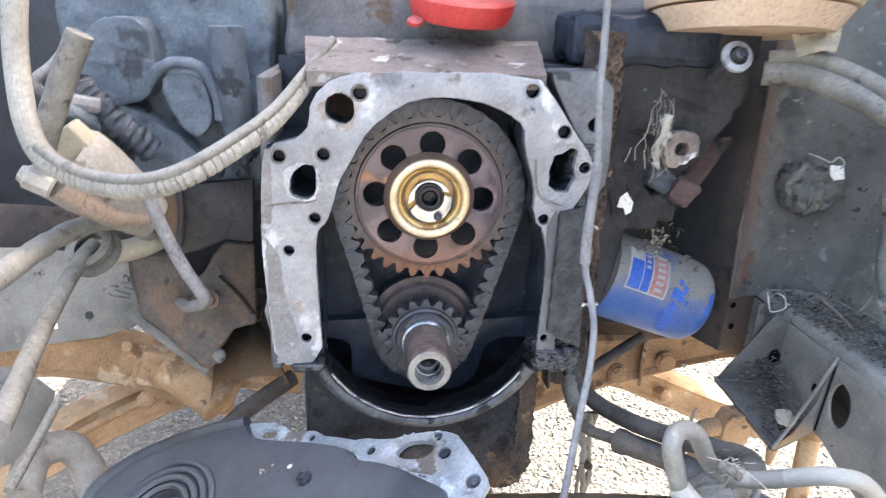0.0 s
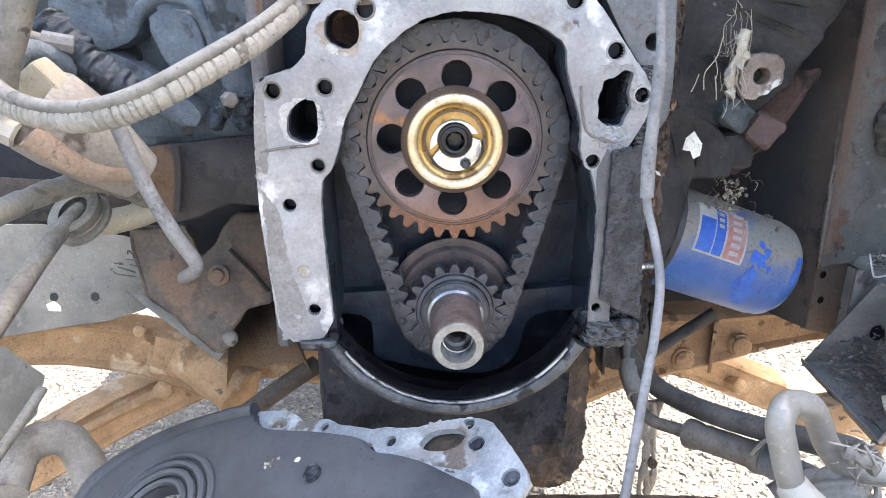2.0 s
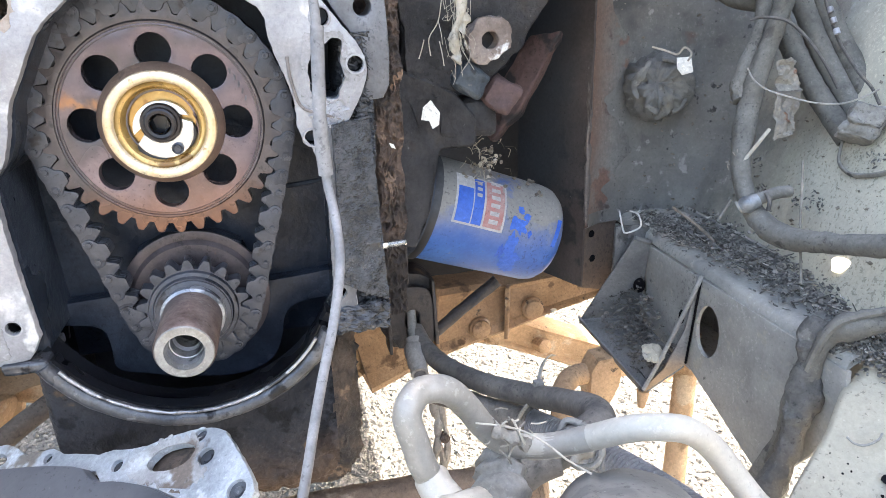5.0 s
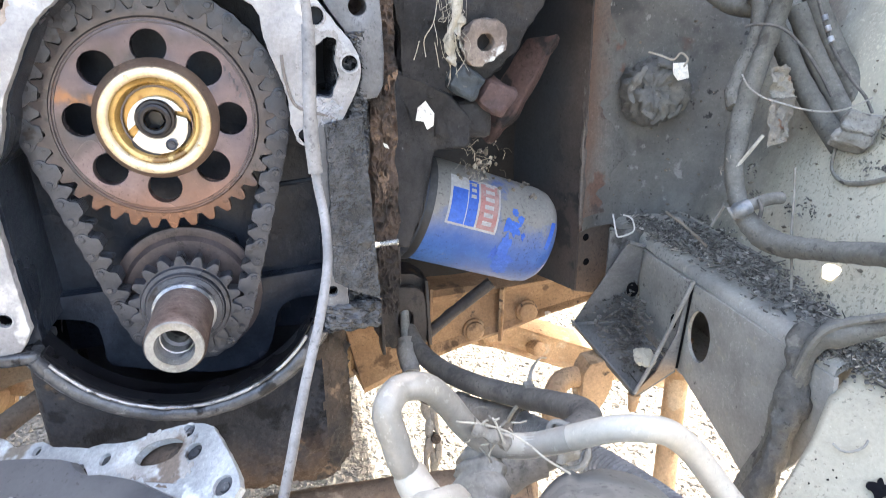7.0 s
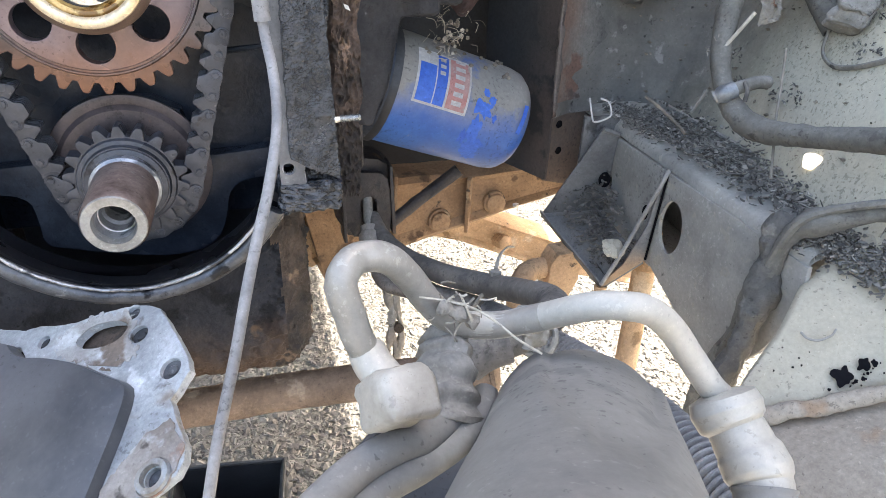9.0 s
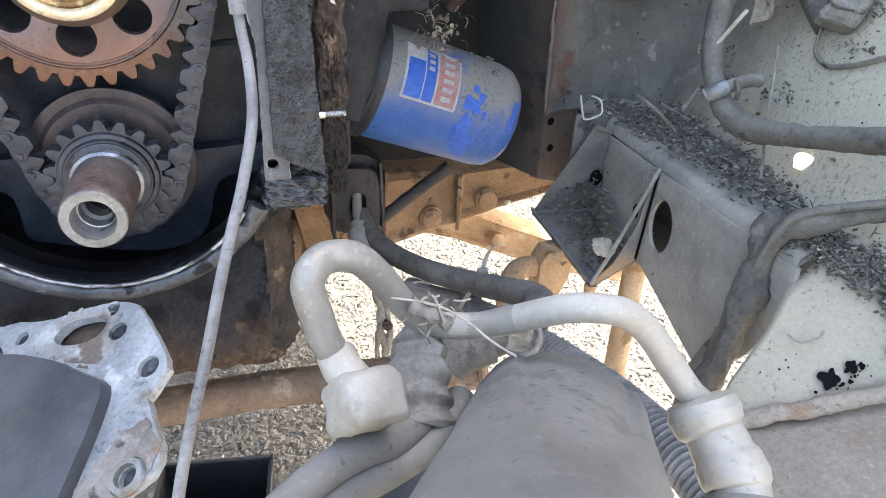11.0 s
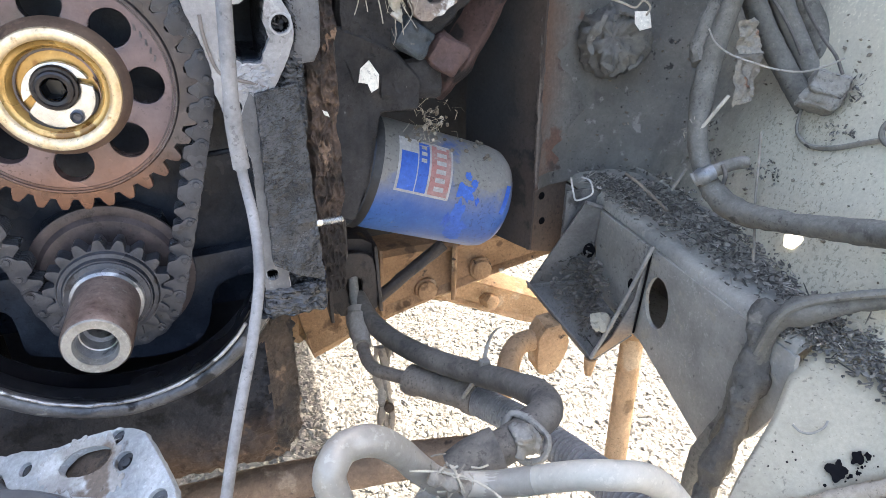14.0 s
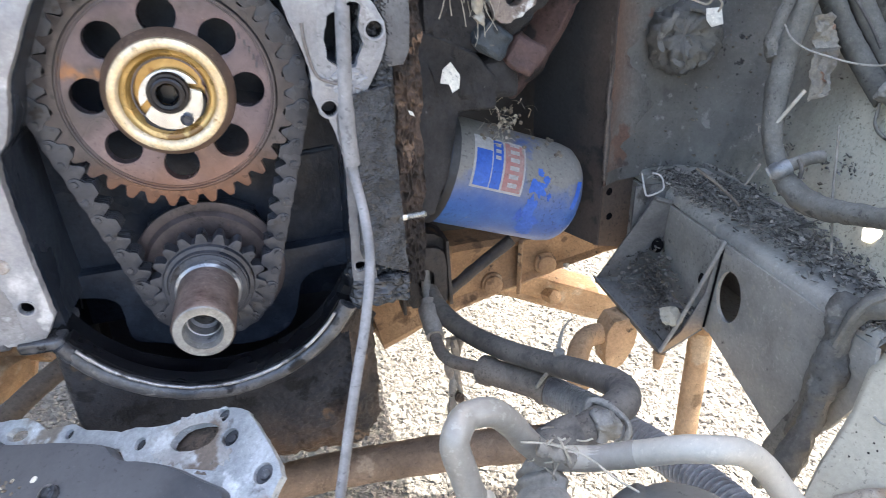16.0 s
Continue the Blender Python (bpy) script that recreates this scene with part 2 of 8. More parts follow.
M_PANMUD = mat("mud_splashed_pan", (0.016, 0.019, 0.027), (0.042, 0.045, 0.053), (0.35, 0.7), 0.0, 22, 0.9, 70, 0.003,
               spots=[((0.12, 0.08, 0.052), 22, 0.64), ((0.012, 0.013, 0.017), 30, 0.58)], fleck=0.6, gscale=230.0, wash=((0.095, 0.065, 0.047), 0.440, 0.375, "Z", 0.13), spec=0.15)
M_MUD = mat("dried_brown_mud", (0.034, 0.028, 0.025), (0.105, 0.076, 0.056), (0.7, 0.95), 0.0, 40, 1.0, 120, 0.004,
            spots=[((0.21, 0.142, 0.092), 30, 0.60), ((0.025, 0.022, 0.022), 22, 0.56)])
M_TAN = mat("tan_dust_coated_steel", (0.36, 0.222, 0.12), (0.55, 0.365, 0.215), (0.7, 0.95), 0.0, 30, 0.8, 140, 0.002,
            spots=[((0.24, 0.15, 0.08), 28, 0.63), ((0.58, 0.44, 0.30), 24, 0.58), ((0.10, 0.072, 0.05), 70, 0.67)])
# copy of M_TAN with the right arm's shade put into the colour
M_ARM = mat("shade_darkened_dusty_steel", (0.235, 0.140, 0.076), (0.385, 0.248, 0.145), (0.7, 0.95), 0.0, 30, 0.8, 140, 0.002,
            spots=[((0.14, 0.085, 0.05), 28, 0.60), ((0.46, 0.33, 0.215), 24, 0.62), ((0.05, 0.036, 0.027), 60, 0.64)])
M_FENDER = mat("dusty_dark_fender_paint", (0.020, 0.024, 0.031), (0.050, 0.056, 0.067), (0.45, 0.8), 0.0, 12, 0.35, 200, 0.0008,
               spots=[((0.10, 0.07, 0.06), 9, 0.70)], dust=((0.22, 0.22, 0.225), 0.55))
M_RAIL = mat("dusty_grey_frame_steel", (0.19, 0.187, 0.178), (0.335, 0.327, 0.307), (0.6, 0.85), 0.0, 26, 0.4, 180, 0.0008,
             spots=[((0.05, 0.05, 0.05), 60, 0.66), ((0.30, 0.285, 0.25), 70, 0.60)], dust=((0.40, 0.38, 0.33), 0.6), grit=0.16)
M_PALE = mat("pale_dust_covered_panel", (0.345, 0.312, 0.240), (0.45, 0.408, 0.318), (0.7, 0.95), 0.0, 10, 0.35, 150, 0.0008,
             spots=[((0.22, 0.21, 0.19), 14, 0.61), ((0.40, 0.33, 0.23), 11, 0.62), ((0.15, 0.14, 0.13), 130, 0.70)], grit=0.15)
M_APRON = mat("sooty_dust_washed_paint", (0.100, 0.098, 0.093), (0.195, 0.190, 0.176), (0.6, 0.85), 0.0, 14, 0.35, 200, 0.0008,
              spots=[((0.065, 0.064, 0.063), 8, 0.55), ((0.125, 0.088, 0.070), 13, 0.60), ((0.24, 0.235, 0.225), 70, 0.62), ((0.03, 0.03, 0.03), 85, 0.66), ((0.025, 0.025, 0.025), 230, 0.67)], wash=((0.51, 0.475, 0.375), 0.76, 0.60), grit=0.16)
M_APRONRUST = mat("rusting_apron_paint", (0.100, 0.098, 0.093), (0.195, 0.190, 0.176), (0.7, 0.9), 0.0, 18, 0.7, 150, 0.0014,
                  spots=[((0.065, 0.064, 0.063), 8, 0.55), ((0.150, 0.090, 0.067), 20, 0.60), ((0.06, 0.05, 0.046), 30, 0.60), ((0.03, 0.028, 0.027), 85, 0.67)], wash=((0.175, 0.112, 0.084), 0.402, 0.362, "X", 0.06))
M_DUSTBROWN = mat("brown_dust_panel", (0.25, 0.21, 0.165), (0.36, 0.31, 0.25), (0.75, 0.95), 0.0, 12, 0.5, 150, 0.001, spots=[((0.17, 0.14, 0.11), 18, 0.58), ((0.30, 0.21, 0.14), 14, 0.62)])
M_DARKRAIL = mat("sooty_bracket_steel", (0.090, 0.090, 0.090), (0.170, 0.167, 0.161), (0.6, 0.9), 0.0, 30, 0.5, 180, 0.001,
                 spots=((0.035, 0.034, 0.033), 45, 0.62), dust=((0.21, 0.20, 0.185), 0.5))
M_GUSSET = mat("dust_footed_gusset", (0.12, 0.118, 0.115), (0.215, 0.21, 0.20), (0.6, 0.85), 0.0, 26, 0.4, 180, 0.0008,
               spots=((0.05, 0.05, 0.05), 60, 0.66), wash=((0.36, 0.245, 0.15), 0.462, 0.428, "Z", 0.02))
M_TROUGH = mat("dirt_dark_trough", (0.065, 0.062, 0.057), (0.14, 0.134, 0.122), (0.75, 0.95), 0.0, 40, 0.8, 150, 0.002, spots=((0.21, 0.20, 0.18), 60, 0.60))
M_SHELF = mat("pinkish_grey_scale", (0.13, 0.104, 0.092), (0.26, 0.22, 0.20), (0.7, 0.95), 0.0, 36, 0.8, 140, 0.002,
              spots=[((0.06, 0.05, 0.047), 50, 0.60), ((0.46, 0.44, 0.42), 40, 0.62)])
M_RUST = mat("surface_rust_strip", (0.12, 0.065, 0.050), (0.22, 0.125, 0.088), (0.7, 0.95), 0.0, 50, 0.8, 160, 0.002,
             spots=[((0.085, 0.082, 0.082), 26, 0.54), ((0.13, 0.125, 0.12), 60, 0.57)])
# the wash darkens this scale below about z 0.6
M_CRUST = mat("crusty_brown_scale", (0.040, 0.032, 0.029), (0.175, 0.118, 0.088), (0.8, 0.95), 0.0, 70, 1.0, 150, 0.004,
              spots=[((0.30, 0.20, 0.14), 60, 0.60), ((0.02, 0.018, 0.018), 45, 0.58)], wash=((0.034, 0.027, 0.024), 0.615, 0.560, "Z", 0.08))
M_RUBBER = mat("dusty_black_rubber", (0.035, 0.035, 0.036), (0.085, 0.08, 0.078), (0.6, 0.85), 0.0, 50, 0.3, 300, 0.0006,
               dust=((0.27, 0.24, 0.205), 0.6))
M_HOSE = mat("dust_grey_hose", (0.13, 0.122, 0.106), (0.25, 0.235, 0.205), (0.7, 0.9), 0.0, 40, 0.3, 250, 0.0006,
             spots=((0.07, 0.065, 0.06), 55, 0.60), dust=((0.36, 0.345, 0.32), 0.6))
M_LOOM = mat("dust_grey_loom", (0.080, 0.077, 0.067), (0.155, 0.148, 0.130), (0.7, 0.9), 0.0, 34, 0.6, 200, 0.001,
             spots=((0.05, 0.047, 0.042), 55, 0.60), dust=((0.25, 0.24, 0.215), 0.5))
M_ALU = mat("oxidised_aluminium_pipe", (0.37, 0.346, 0.30), (0.465, 0.437, 0.38), (0.28, 0.50), 0.15, 20, 0.4, 160, 0.0006,
            spots=((0.30, 0.275, 0.235), 16, 0.62), dust=((0.50, 0.47, 0.41), 0.5), grit=0.12, fleck=0.2)
M_WIRE = mat("grey_plastic_cable", (0.165, 0.162, 0.167), (0.29, 0.283, 0.285), (0.5, 0.7), 0.0, 60, 0.25, 300, 0.0004,
             spots=((0.18, 0.16, 0.15), 50, 0.63))
M_BLUE = mat("dusty_blue_filter_paint", (0.018, 0.085, 0.31), (0.035, 0.13, 0.41), (0.35, 0.6), 0.0, 30, 0.2, 200, 0.0004,
             spots=[((0.13, 0.155, 0.23), 16, 0.60), ((0.22, 0.21, 0.20), 40, 0.68), ((0.10, 0.095, 0.09), 90, 0.68)], dust=((0.235, 0.225, 0.208), 2.3), grit=0.16)
M_LABELW = mat("dusty_white_print", (0.33, 0.32, 0.31), (0.48, 0.465, 0.45), (0.5, 0.8), 0.0, 60, 0.2, 300, 0.0003)
M_LABELR = mat("dusty_red_print", (0.40, 0.15, 0.135), (0.34, 0.24, 0.22), (0.5, 0.8), 0.0, 45, 0.2, 300, 0.0003,
               spots=[((0.30, 0.27, 0.25), 50, 0.55), ((0.40, 0.38, 0.36), 90, 0.62)])
M_LABELB = mat("deep_blue_print", (0.02, 0.09, 0.42), (0.05, 0.14, 0.50), (0.45, 0.7), 0.0, 45, 0.2, 300, 0.0003)
M_BLUEGREY = mat("blue_grey_plastic", (0.075, 0.096, 0.122), (0.165, 0.20, 0.232), (0.45, 0.7), 0.0, 24, 0.9, 170, 0.002,
                 spots=[((0.03, 0.036, 0.046), 28, 0.58), ((0.16, 0.14, 0.12), 45, 0.66)], dust=((0.21, 0.245, 0.28), 0.6))
M_DUCT = mat("greasy_dark_blue_rubber", (0.028, 0.036, 0.05), (0.075, 0.092, 0.118), (0.35, 0.6), 0.0, 40, 0.9, 160, 0.002,
              spots=[((0.16, 0.185, 0.21), 60, 0.66), ((0.012, 0.014, 0.018), 40, 0.60)])
M_COVER = mat("dark_painted_cover", (0.022, 0.026, 0.034), (0.050, 0.055, 0.066), (0.24, 0.44), 0.0, 9, 0.2, 250, 0.0004,
              spots=[((0.10, 0.102, 0.11), 30, 0.70), ((0.22, 0.22, 0.225), 160, 0.74)], dust=((0.16, 0.165, 0.178), 0.55), grit=0.1)
M_DOME = mat("scuffed_grey_canister", (0.120, 0.119, 0.116), (0.190, 0.185, 0.174), (0.5, 0.75), 0.0, 16, 0.2, 240, 0.0004,
             spots=[((0.27, 0.26, 0.235), 14, 0.60), ((0.075, 0.077, 0.082), 20, 0.59), ((0.60, 0.58, 0.54), 90, 0.73)], dust=((0.31, 0.295, 0.27), 0.4), grit=0.12)
M_WHITE = mat("white_flake", (0.70, 0.66, 0.58), (0.85, 0.82, 0.74), (0.6, 0.9), 0.0, 60, 0.4, 200, 0.0008)
M_STRAW = mat("dry_straw", (0.34, 0.30, 0.235), (0.50, 0.46, 0.385), (0.8, 0.95), 0.0, 80, 0.4, 300, 0.0004)
M_DEBRIS = mat("grey_leaf_litter", (0.06, 0.055, 0.05), (0.24, 0.22, 0.20), (0.85, 0.95), 0.0, 45, 0.5, 200, 0.001)
M_RED = mat("red_plastic", (0.45, 0.03, 0.03), (0.6, 0.06, 0.05), (0.35, 0.6), 0.0, 25, 0.2, 200, 0.0005, dust=(DUST, 0.3))
M_WOODDISC = mat("pale_tan_lid", (0.55, 0.40, 0.28), (0.68, 0.52, 0.38), (0.5, 0.8), 0.0, 20, 0.2, 200, 0.0005)
M_GRAVEL = mat("pale_crushed_gravel", (0.125, 0.118, 0.105), (0.20, 0.188, 0.168), (0.8, 0.95), 0.0, 8, 0.8, 180, 0.006,
               spots=((0.15, 0.135, 0.12), 90, 0.6))
M_STONE = mat("crushed_stone", (0.2, 0.2, 0.2), (0.3, 0.3, 0.3), (0.8, 0.95), 0.0, 60, 0.4, 300, 0.001)
nd = M_STONE.node_tree.nodes
gi, rp = nd.new("ShaderNodeNewGeometry"), nd.new("ShaderNodeValToRGB")
rp.color_ramp.elements[0].color, rp.color_ramp.elements[1].color = (0.095, 0.089, 0.079, 1), (0.195, 0.182, 0.160, 1)
for at, c in ((0.3, (0.108, 0.101, 0.090, 1)), (0.7, (0.140, 0.131, 0.116, 1))):
    rp.color_ramp.elements.new(at).color = c
M_STONE.node_tree.links.new(gi.outputs["Random Per Island"], rp.inputs[0])
M_STONE.node_tree.links.new(rp.outputs[0], nd["Principled BSDF"].inputs["Base Color"])
M_STRAWTAPE = mat("pale_dusty_tape", (0.26, 0.245, 0.215), (0.40, 0.38, 0.34), (0.6, 0.9), 0.0, 40, 0.4, 200, 0.0008,
                  spots=((0.18, 0.165, 0.14), 50, 0.60))
M_BOOT = mat("tan_grey_rubber", (0.20, 0.175, 0.152), (0.36, 0.33, 0.292), (0.7, 0.95), 0.0, 24, 0.5, 160, 0.001,
             spots=[((0.09, 0.072, 0.06), 26, 0.60), ((0.26, 0.16, 0.10), 20, 0.62)], dust=((0.42, 0.39, 0.35), 0.6))
M_BOOTLIP = mat("worn_peach_rubber", (0.22, 0.155, 0.112), (0.36, 0.275, 0.215), (0.7, 0.9), 0.0, 30, 0.4, 160, 0.0008, spots=((0.17, 0.115, 0.085), 40, 0.6))
M_MOUNTB = mat("rust_brown_plate", (0.10, 0.082, 0.070), (0.20, 0.165, 0.14), (0.7, 0.95), 0.0, 26, 0.6, 150, 0.0012,
               spots=[((0.215, 0.140, 0.098), 14, 0.53), ((0.05, 0.045, 0.042), 40, 0.62)], dust=((0.24, 0.21, 0.18), 0.5))
M_LEAF = mat("brown_dead_leaf", (0.11, 0.092, 0.075), (0.26, 0.225, 0.18), (0.8, 0.95), 0.0, 60, 0.5, 200, 0.001)
M_DRYLEAF = mat("pale_dry_leaf", (0.16, 0.14, 0.115), (0.33, 0.30, 0.255), (0.8, 0.95), 0.0, 60, 0.7, 200, 0.001, spots=((0.20, 0.10, 0.06), 50, 0.66))
M_VOID = mat("black_void", (0.004, 0.004, 0.005), (0.010, 0.010, 0.012), (0.7, 0.95), 0.0, 30, 0.2, 200, 0.0006, spec=0.05)
M_OIL = mat("wet_black_oil", (0.003, 0.0035, 0.005), (0.010, 0.011, 0.014), (0.12, 0.4), 0.0, 30, 0.4, 90, 0.001)
M_BOXBLACK = mat("black_ribbed_plastic", (0.008, 0.009, 0.012), (0.018, 0.020, 0.025), (0.3, 0.5), 0.0, 30, 0.3, 200, 0.0006, grit=0.15)
M_BOSS = mat("crusted_pale_boss", (0.17, 0.13, 0.11), (0.34, 0.28, 0.24), (0.6, 0.9), 0.0, 50, 0.9, 160, 0.002,
             spots=[((0.70, 0.69, 0.67), 55, 0.58), ((0.10, 0.08, 0.07), 60, 0.62)])
M_SLINGER = mat("brown_stained_dark_disc", (0.052, 0.043, 0.046), (0.105, 0.085, 0.086), (0.35, 0.6), 0.3, 40, 0.3, 200, 0.0006,
                spots=((0.14, 0.085, 0.062), 30, 0.64))
M_COVFLANGE = mat("bluish_scraped_cover_flange", (0.25, 0.275, 0.30), (0.50, 0.54, 0.575), (0.34, 0.6), 0.3, 26, 0.6, 170, 0.0009,
                  spots=[((0.24, 0.215, 0.185), 13, 0.55), ((0.10, 0.095, 0.09), 30, 0.63), ((0.62, 0.66, 0.69), 24, 0.60)], grit=0.3)
M_FLANGERUST = mat("rust_bled_flange", (0.19, 0.165, 0.145), (0.35, 0.335, 0.32), (0.45, 0.75), 0.15, 40, 0.7, 160, 0.001,
                   spots=[((0.24, 0.13, 0.085), 22, 0.56), ((0.42, 0.43, 0.44), 30, 0.60), ((0.07, 0.06, 0.055), 50, 0.62)])
M_FLANGEGRIME = mat("grey_grime_on_flange", (0.24, 0.235, 0.228), (0.43, 0.44, 0.445), (0.4, 0.7), 0.2, 30, 0.6, 160, 0.001,
                    spots=[((0.17, 0.14, 0.118), 34, 0.57), ((0.48, 0.51, 0.53), 26, 0.58)])
M_PUMP = mat("grimy_pump_casting", (0.017, 0.0175, 0.020), (0.052, 0.049, 0.050), (0.45, 0.75), 0.0, 40, 0.9, 150, 0.002,
             spots=[((0.046, 0.040, 0.038), 40, 0.63), ((0.16, 0.155, 0.15), 120, 0.69)], spec=0.35)
M_SLVRUB = mat("dust_brown_rubber", (0.085, 0.072, 0.062), (0.17, 0.145, 0.125), (0.6, 0.85), 0.0, 40, 0.4, 220, 0.0008,
               spots=((0.05, 0.045, 0.04), 60, 0.6), dust=((0.30, 0.265, 0.225), 0.55))
M_MUDTUBE = mat("brown_mud_coated_tube", (0.13, 0.088, 0.06), (0.26, 0.18, 0.125), (0.75, 0.95), 0.0, 30, 0.9, 110, 0.003,
                spots=[((0.07, 0.05, 0.04), 26, 0.61), ((0.33, 0.25, 0.18), 34, 0.61)])
# near-black base paints the hollow's shade; the wash leaves its foot tan
M_CAVE = mat("shade_painted_mud_hollow", (0.016, 0.0115, 0.009), (0.040, 0.028, 0.021), (0.75, 0.95), 0.0, 26, 0.8, 110, 0.002,
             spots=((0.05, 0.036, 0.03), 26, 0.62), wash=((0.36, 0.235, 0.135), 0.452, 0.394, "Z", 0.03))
M_SLEEVE = mat("scuffed_bluish_sleeve", (0.17, 0.18, 0.19), (0.30, 0.315, 0.33), (0.28, 0.5), 0.5, 50, 0.3, 250, 0.0004, spots=((0.10, 0.10, 0.11), 60, 0.62))
M_SOOTRUST = mat("sooty_rusting_paint", (0.082, 0.070, 0.064), (0.155, 0.128, 0.112), (0.5, 0.8), 0.0, 16, 0.4, 180, 0.001,
                 spots=[((0.11, 0.065, 0.048), 14, 0.61), ((0.012, 0.012, 0.014), 70, 0.64)], wash=((0.165, 0.115, 0.085), 0.56, 0.46, "Z", 0.12))
M_DARK = mat("black_plastic", (0.012, 0.013, 0.016), (0.03, 0.032, 0.037), (0.4, 0.65), 0.0, 30, 0.3, 200, 0.0006, dust=((0.12, 0.12, 0.12), 0.4))

# ---- building helpers ----
ORIGIN = {}


def thing(name, at, label, category, group="", kind=""):
    ob = new(name)
    ob.location = at
    ORIGIN[ob.name] = Vector(at)
    ob.empty_display_size = 0.02
    return tagged(ob, label, category, group, kind)


def finish(name, bm, material, sharp=38):
    bmesh.ops.recalc_face_normals(bm, faces=bm.faces)
    me = bpy.data.meshes.new(name)
    bm.to_mesh(me)
    bm.free()
    for p in me.polygons:
        p.use_smooth = True
    me.set_sharp_from_angle(angle=radians(sharp))
    me.materials.append(material)
    return me


def part(name, bm, material, parent, label="", sharp=38):
    """One mesh, built in world metres, under a thing or under a part."""
    o = ORIGIN[parent.name]
    bmesh.ops.translate(bm, verts=bm.verts, vec=-o)
    ob = new(name, finish(name, bm, material, sharp))
    ob.parent = parent
    ORIGIN[ob.name] = o
    return tagged(ob, label)


def solo(name, bm, material, label, category, group="", kind="", sharp=38):
    """A thing that is one mesh, its origin at the middle of its foot."""
    lo = [min(v.co[i] for v in bm.verts) for i in range(3)]
    hi = [max(v.co[i] for v in bm.verts) for i in range(3)]
    o = Vector(((lo[0] + hi[0]) / 2, (lo[1] + hi[1]) / 2, lo[2]))
    bmesh.ops.translate(bm, verts=bm.verts, vec=-o)
    ob = new(name, finish(name, bm, material, sharp))
    ob.location = o
    ORIGIN[ob.name] = o
    return tagged(ob, label, category, group, kind)


def ragged(pts, amp=.0006, step=.003, scale=260.0):
    """A closed outline with an uneven edge."""
    out = []
    for i, p in enumerate(pts):
        q = pts[(i + 1) % len(pts)]
        n = max(1, int(math.hypot(q[0] - p[0], q[1] - p[1]) / step))
        for k in range(n):
            x, z = p[0] + (q[0] - p[0]) * k / n, p[1] + (q[1] - p[1]) * k / n
            v = Vector((x * scale, z * scale, 1.7))
            out.append((x + amp * noise.noise(v), z + amp * noise.noise(v + Vector((9, 4, 2)))))
    return out


def circle(cx, cz, r, n=28, a0=0.0, wob=0.0):
    return [(cx + (r + wob * random.uniform(-1, 1)) * math.cos(a0 + 2 * math.pi * i / n),
             cz + (r + wob * random.uniform(-1, 1)) * math.sin(a0 + 2 * math.pi * i / n)) for i in range(n)]


def rounded(pts, times=1):
    """Cuts the corners of a closed outline."""
    for _ in range(times):
        out = []
        for i, p in enumerate(pts):
            q = pts[(i + 1) % len(pts)]
            out += [(p[0] * 0.78 + q[0] * 0.22, p[1] * 0.78 + q[1] * 0.22), (p[0] * 0.22 + q[0] * 0.78, p[1] * 0.22 + q[1] * 0.78)]
        pts = out
    return pts


def slab(outline, holes, y0, y1, bm=None, bevel=0.0, m=None):
    """A plate with holes, its outline in x and z, from y0 (front) to y1; m turns it elsewhere."""
    own = bm is None
    b = bmesh.new()
    edges = []
    for loop in [outline, *holes]:
        vs = [b.verts.new((x, y0, z)) for x, z in loop]
        edges += [b.edges.new((vs[i], vs[(i + 1) % len(vs)])) for i in range(len(vs))]
    rim = list(edges)
    f = bmesh.ops.triangle_fill(b, use_beauty=True, use_dissolve=False, edges=edges)
    faces = [g for g in f["geom"] if isinstance(g, bmesh.types.BMFace)]
    r = bmesh.ops.extrude_face_region(b, geom=faces, use_keep_orig=True)
    bmesh.ops.translate(b, verts=[g for g in r["geom"] if isinstance(g, bmesh.types.BMVert)], vec=(0, y1 - y0, 0))
    bmesh.ops.recalc_face_normals(b, faces=b.faces)
    if bevel:
        bmesh.ops.bevel(b, geom=[e for e in rim if e.is_valid], offset=bevel, segments=2, affect="EDGES", profile=0.6)
    if m is not None:
        bmesh.ops.transform(b, matrix=m, verts=b.verts)
    if own:
        return b
    join(bm, b)
    return bm


def join(bm, other):
    me = bpy.data.meshes.new("tmp")
    other.to_mesh(me)
    other.free()
    bm.from_mesh(me)
    bpy.data.meshes.remove(me)
    return bm


def spline(pts, per=6):
    """A smooth line through points."""
    P = [Vector(p) for p in pts]
    P = [2 * P[0] - P[1], *P, 2 * P[-1] - P[-2]]
    out = []
    for i in range(1, len(P) - 2):
        for k in range(per):
            t = k / per
            a, b, c, d = P[i - 1:i + 3]
            out.append(0.5 * ((2 * b) + (c - a) * t + (2 * a - 5 * b + 4 * c - d) * t * t + (3 * b - a - 3 * c + d) * t ** 3))
    out.append(P[-2])
    return out


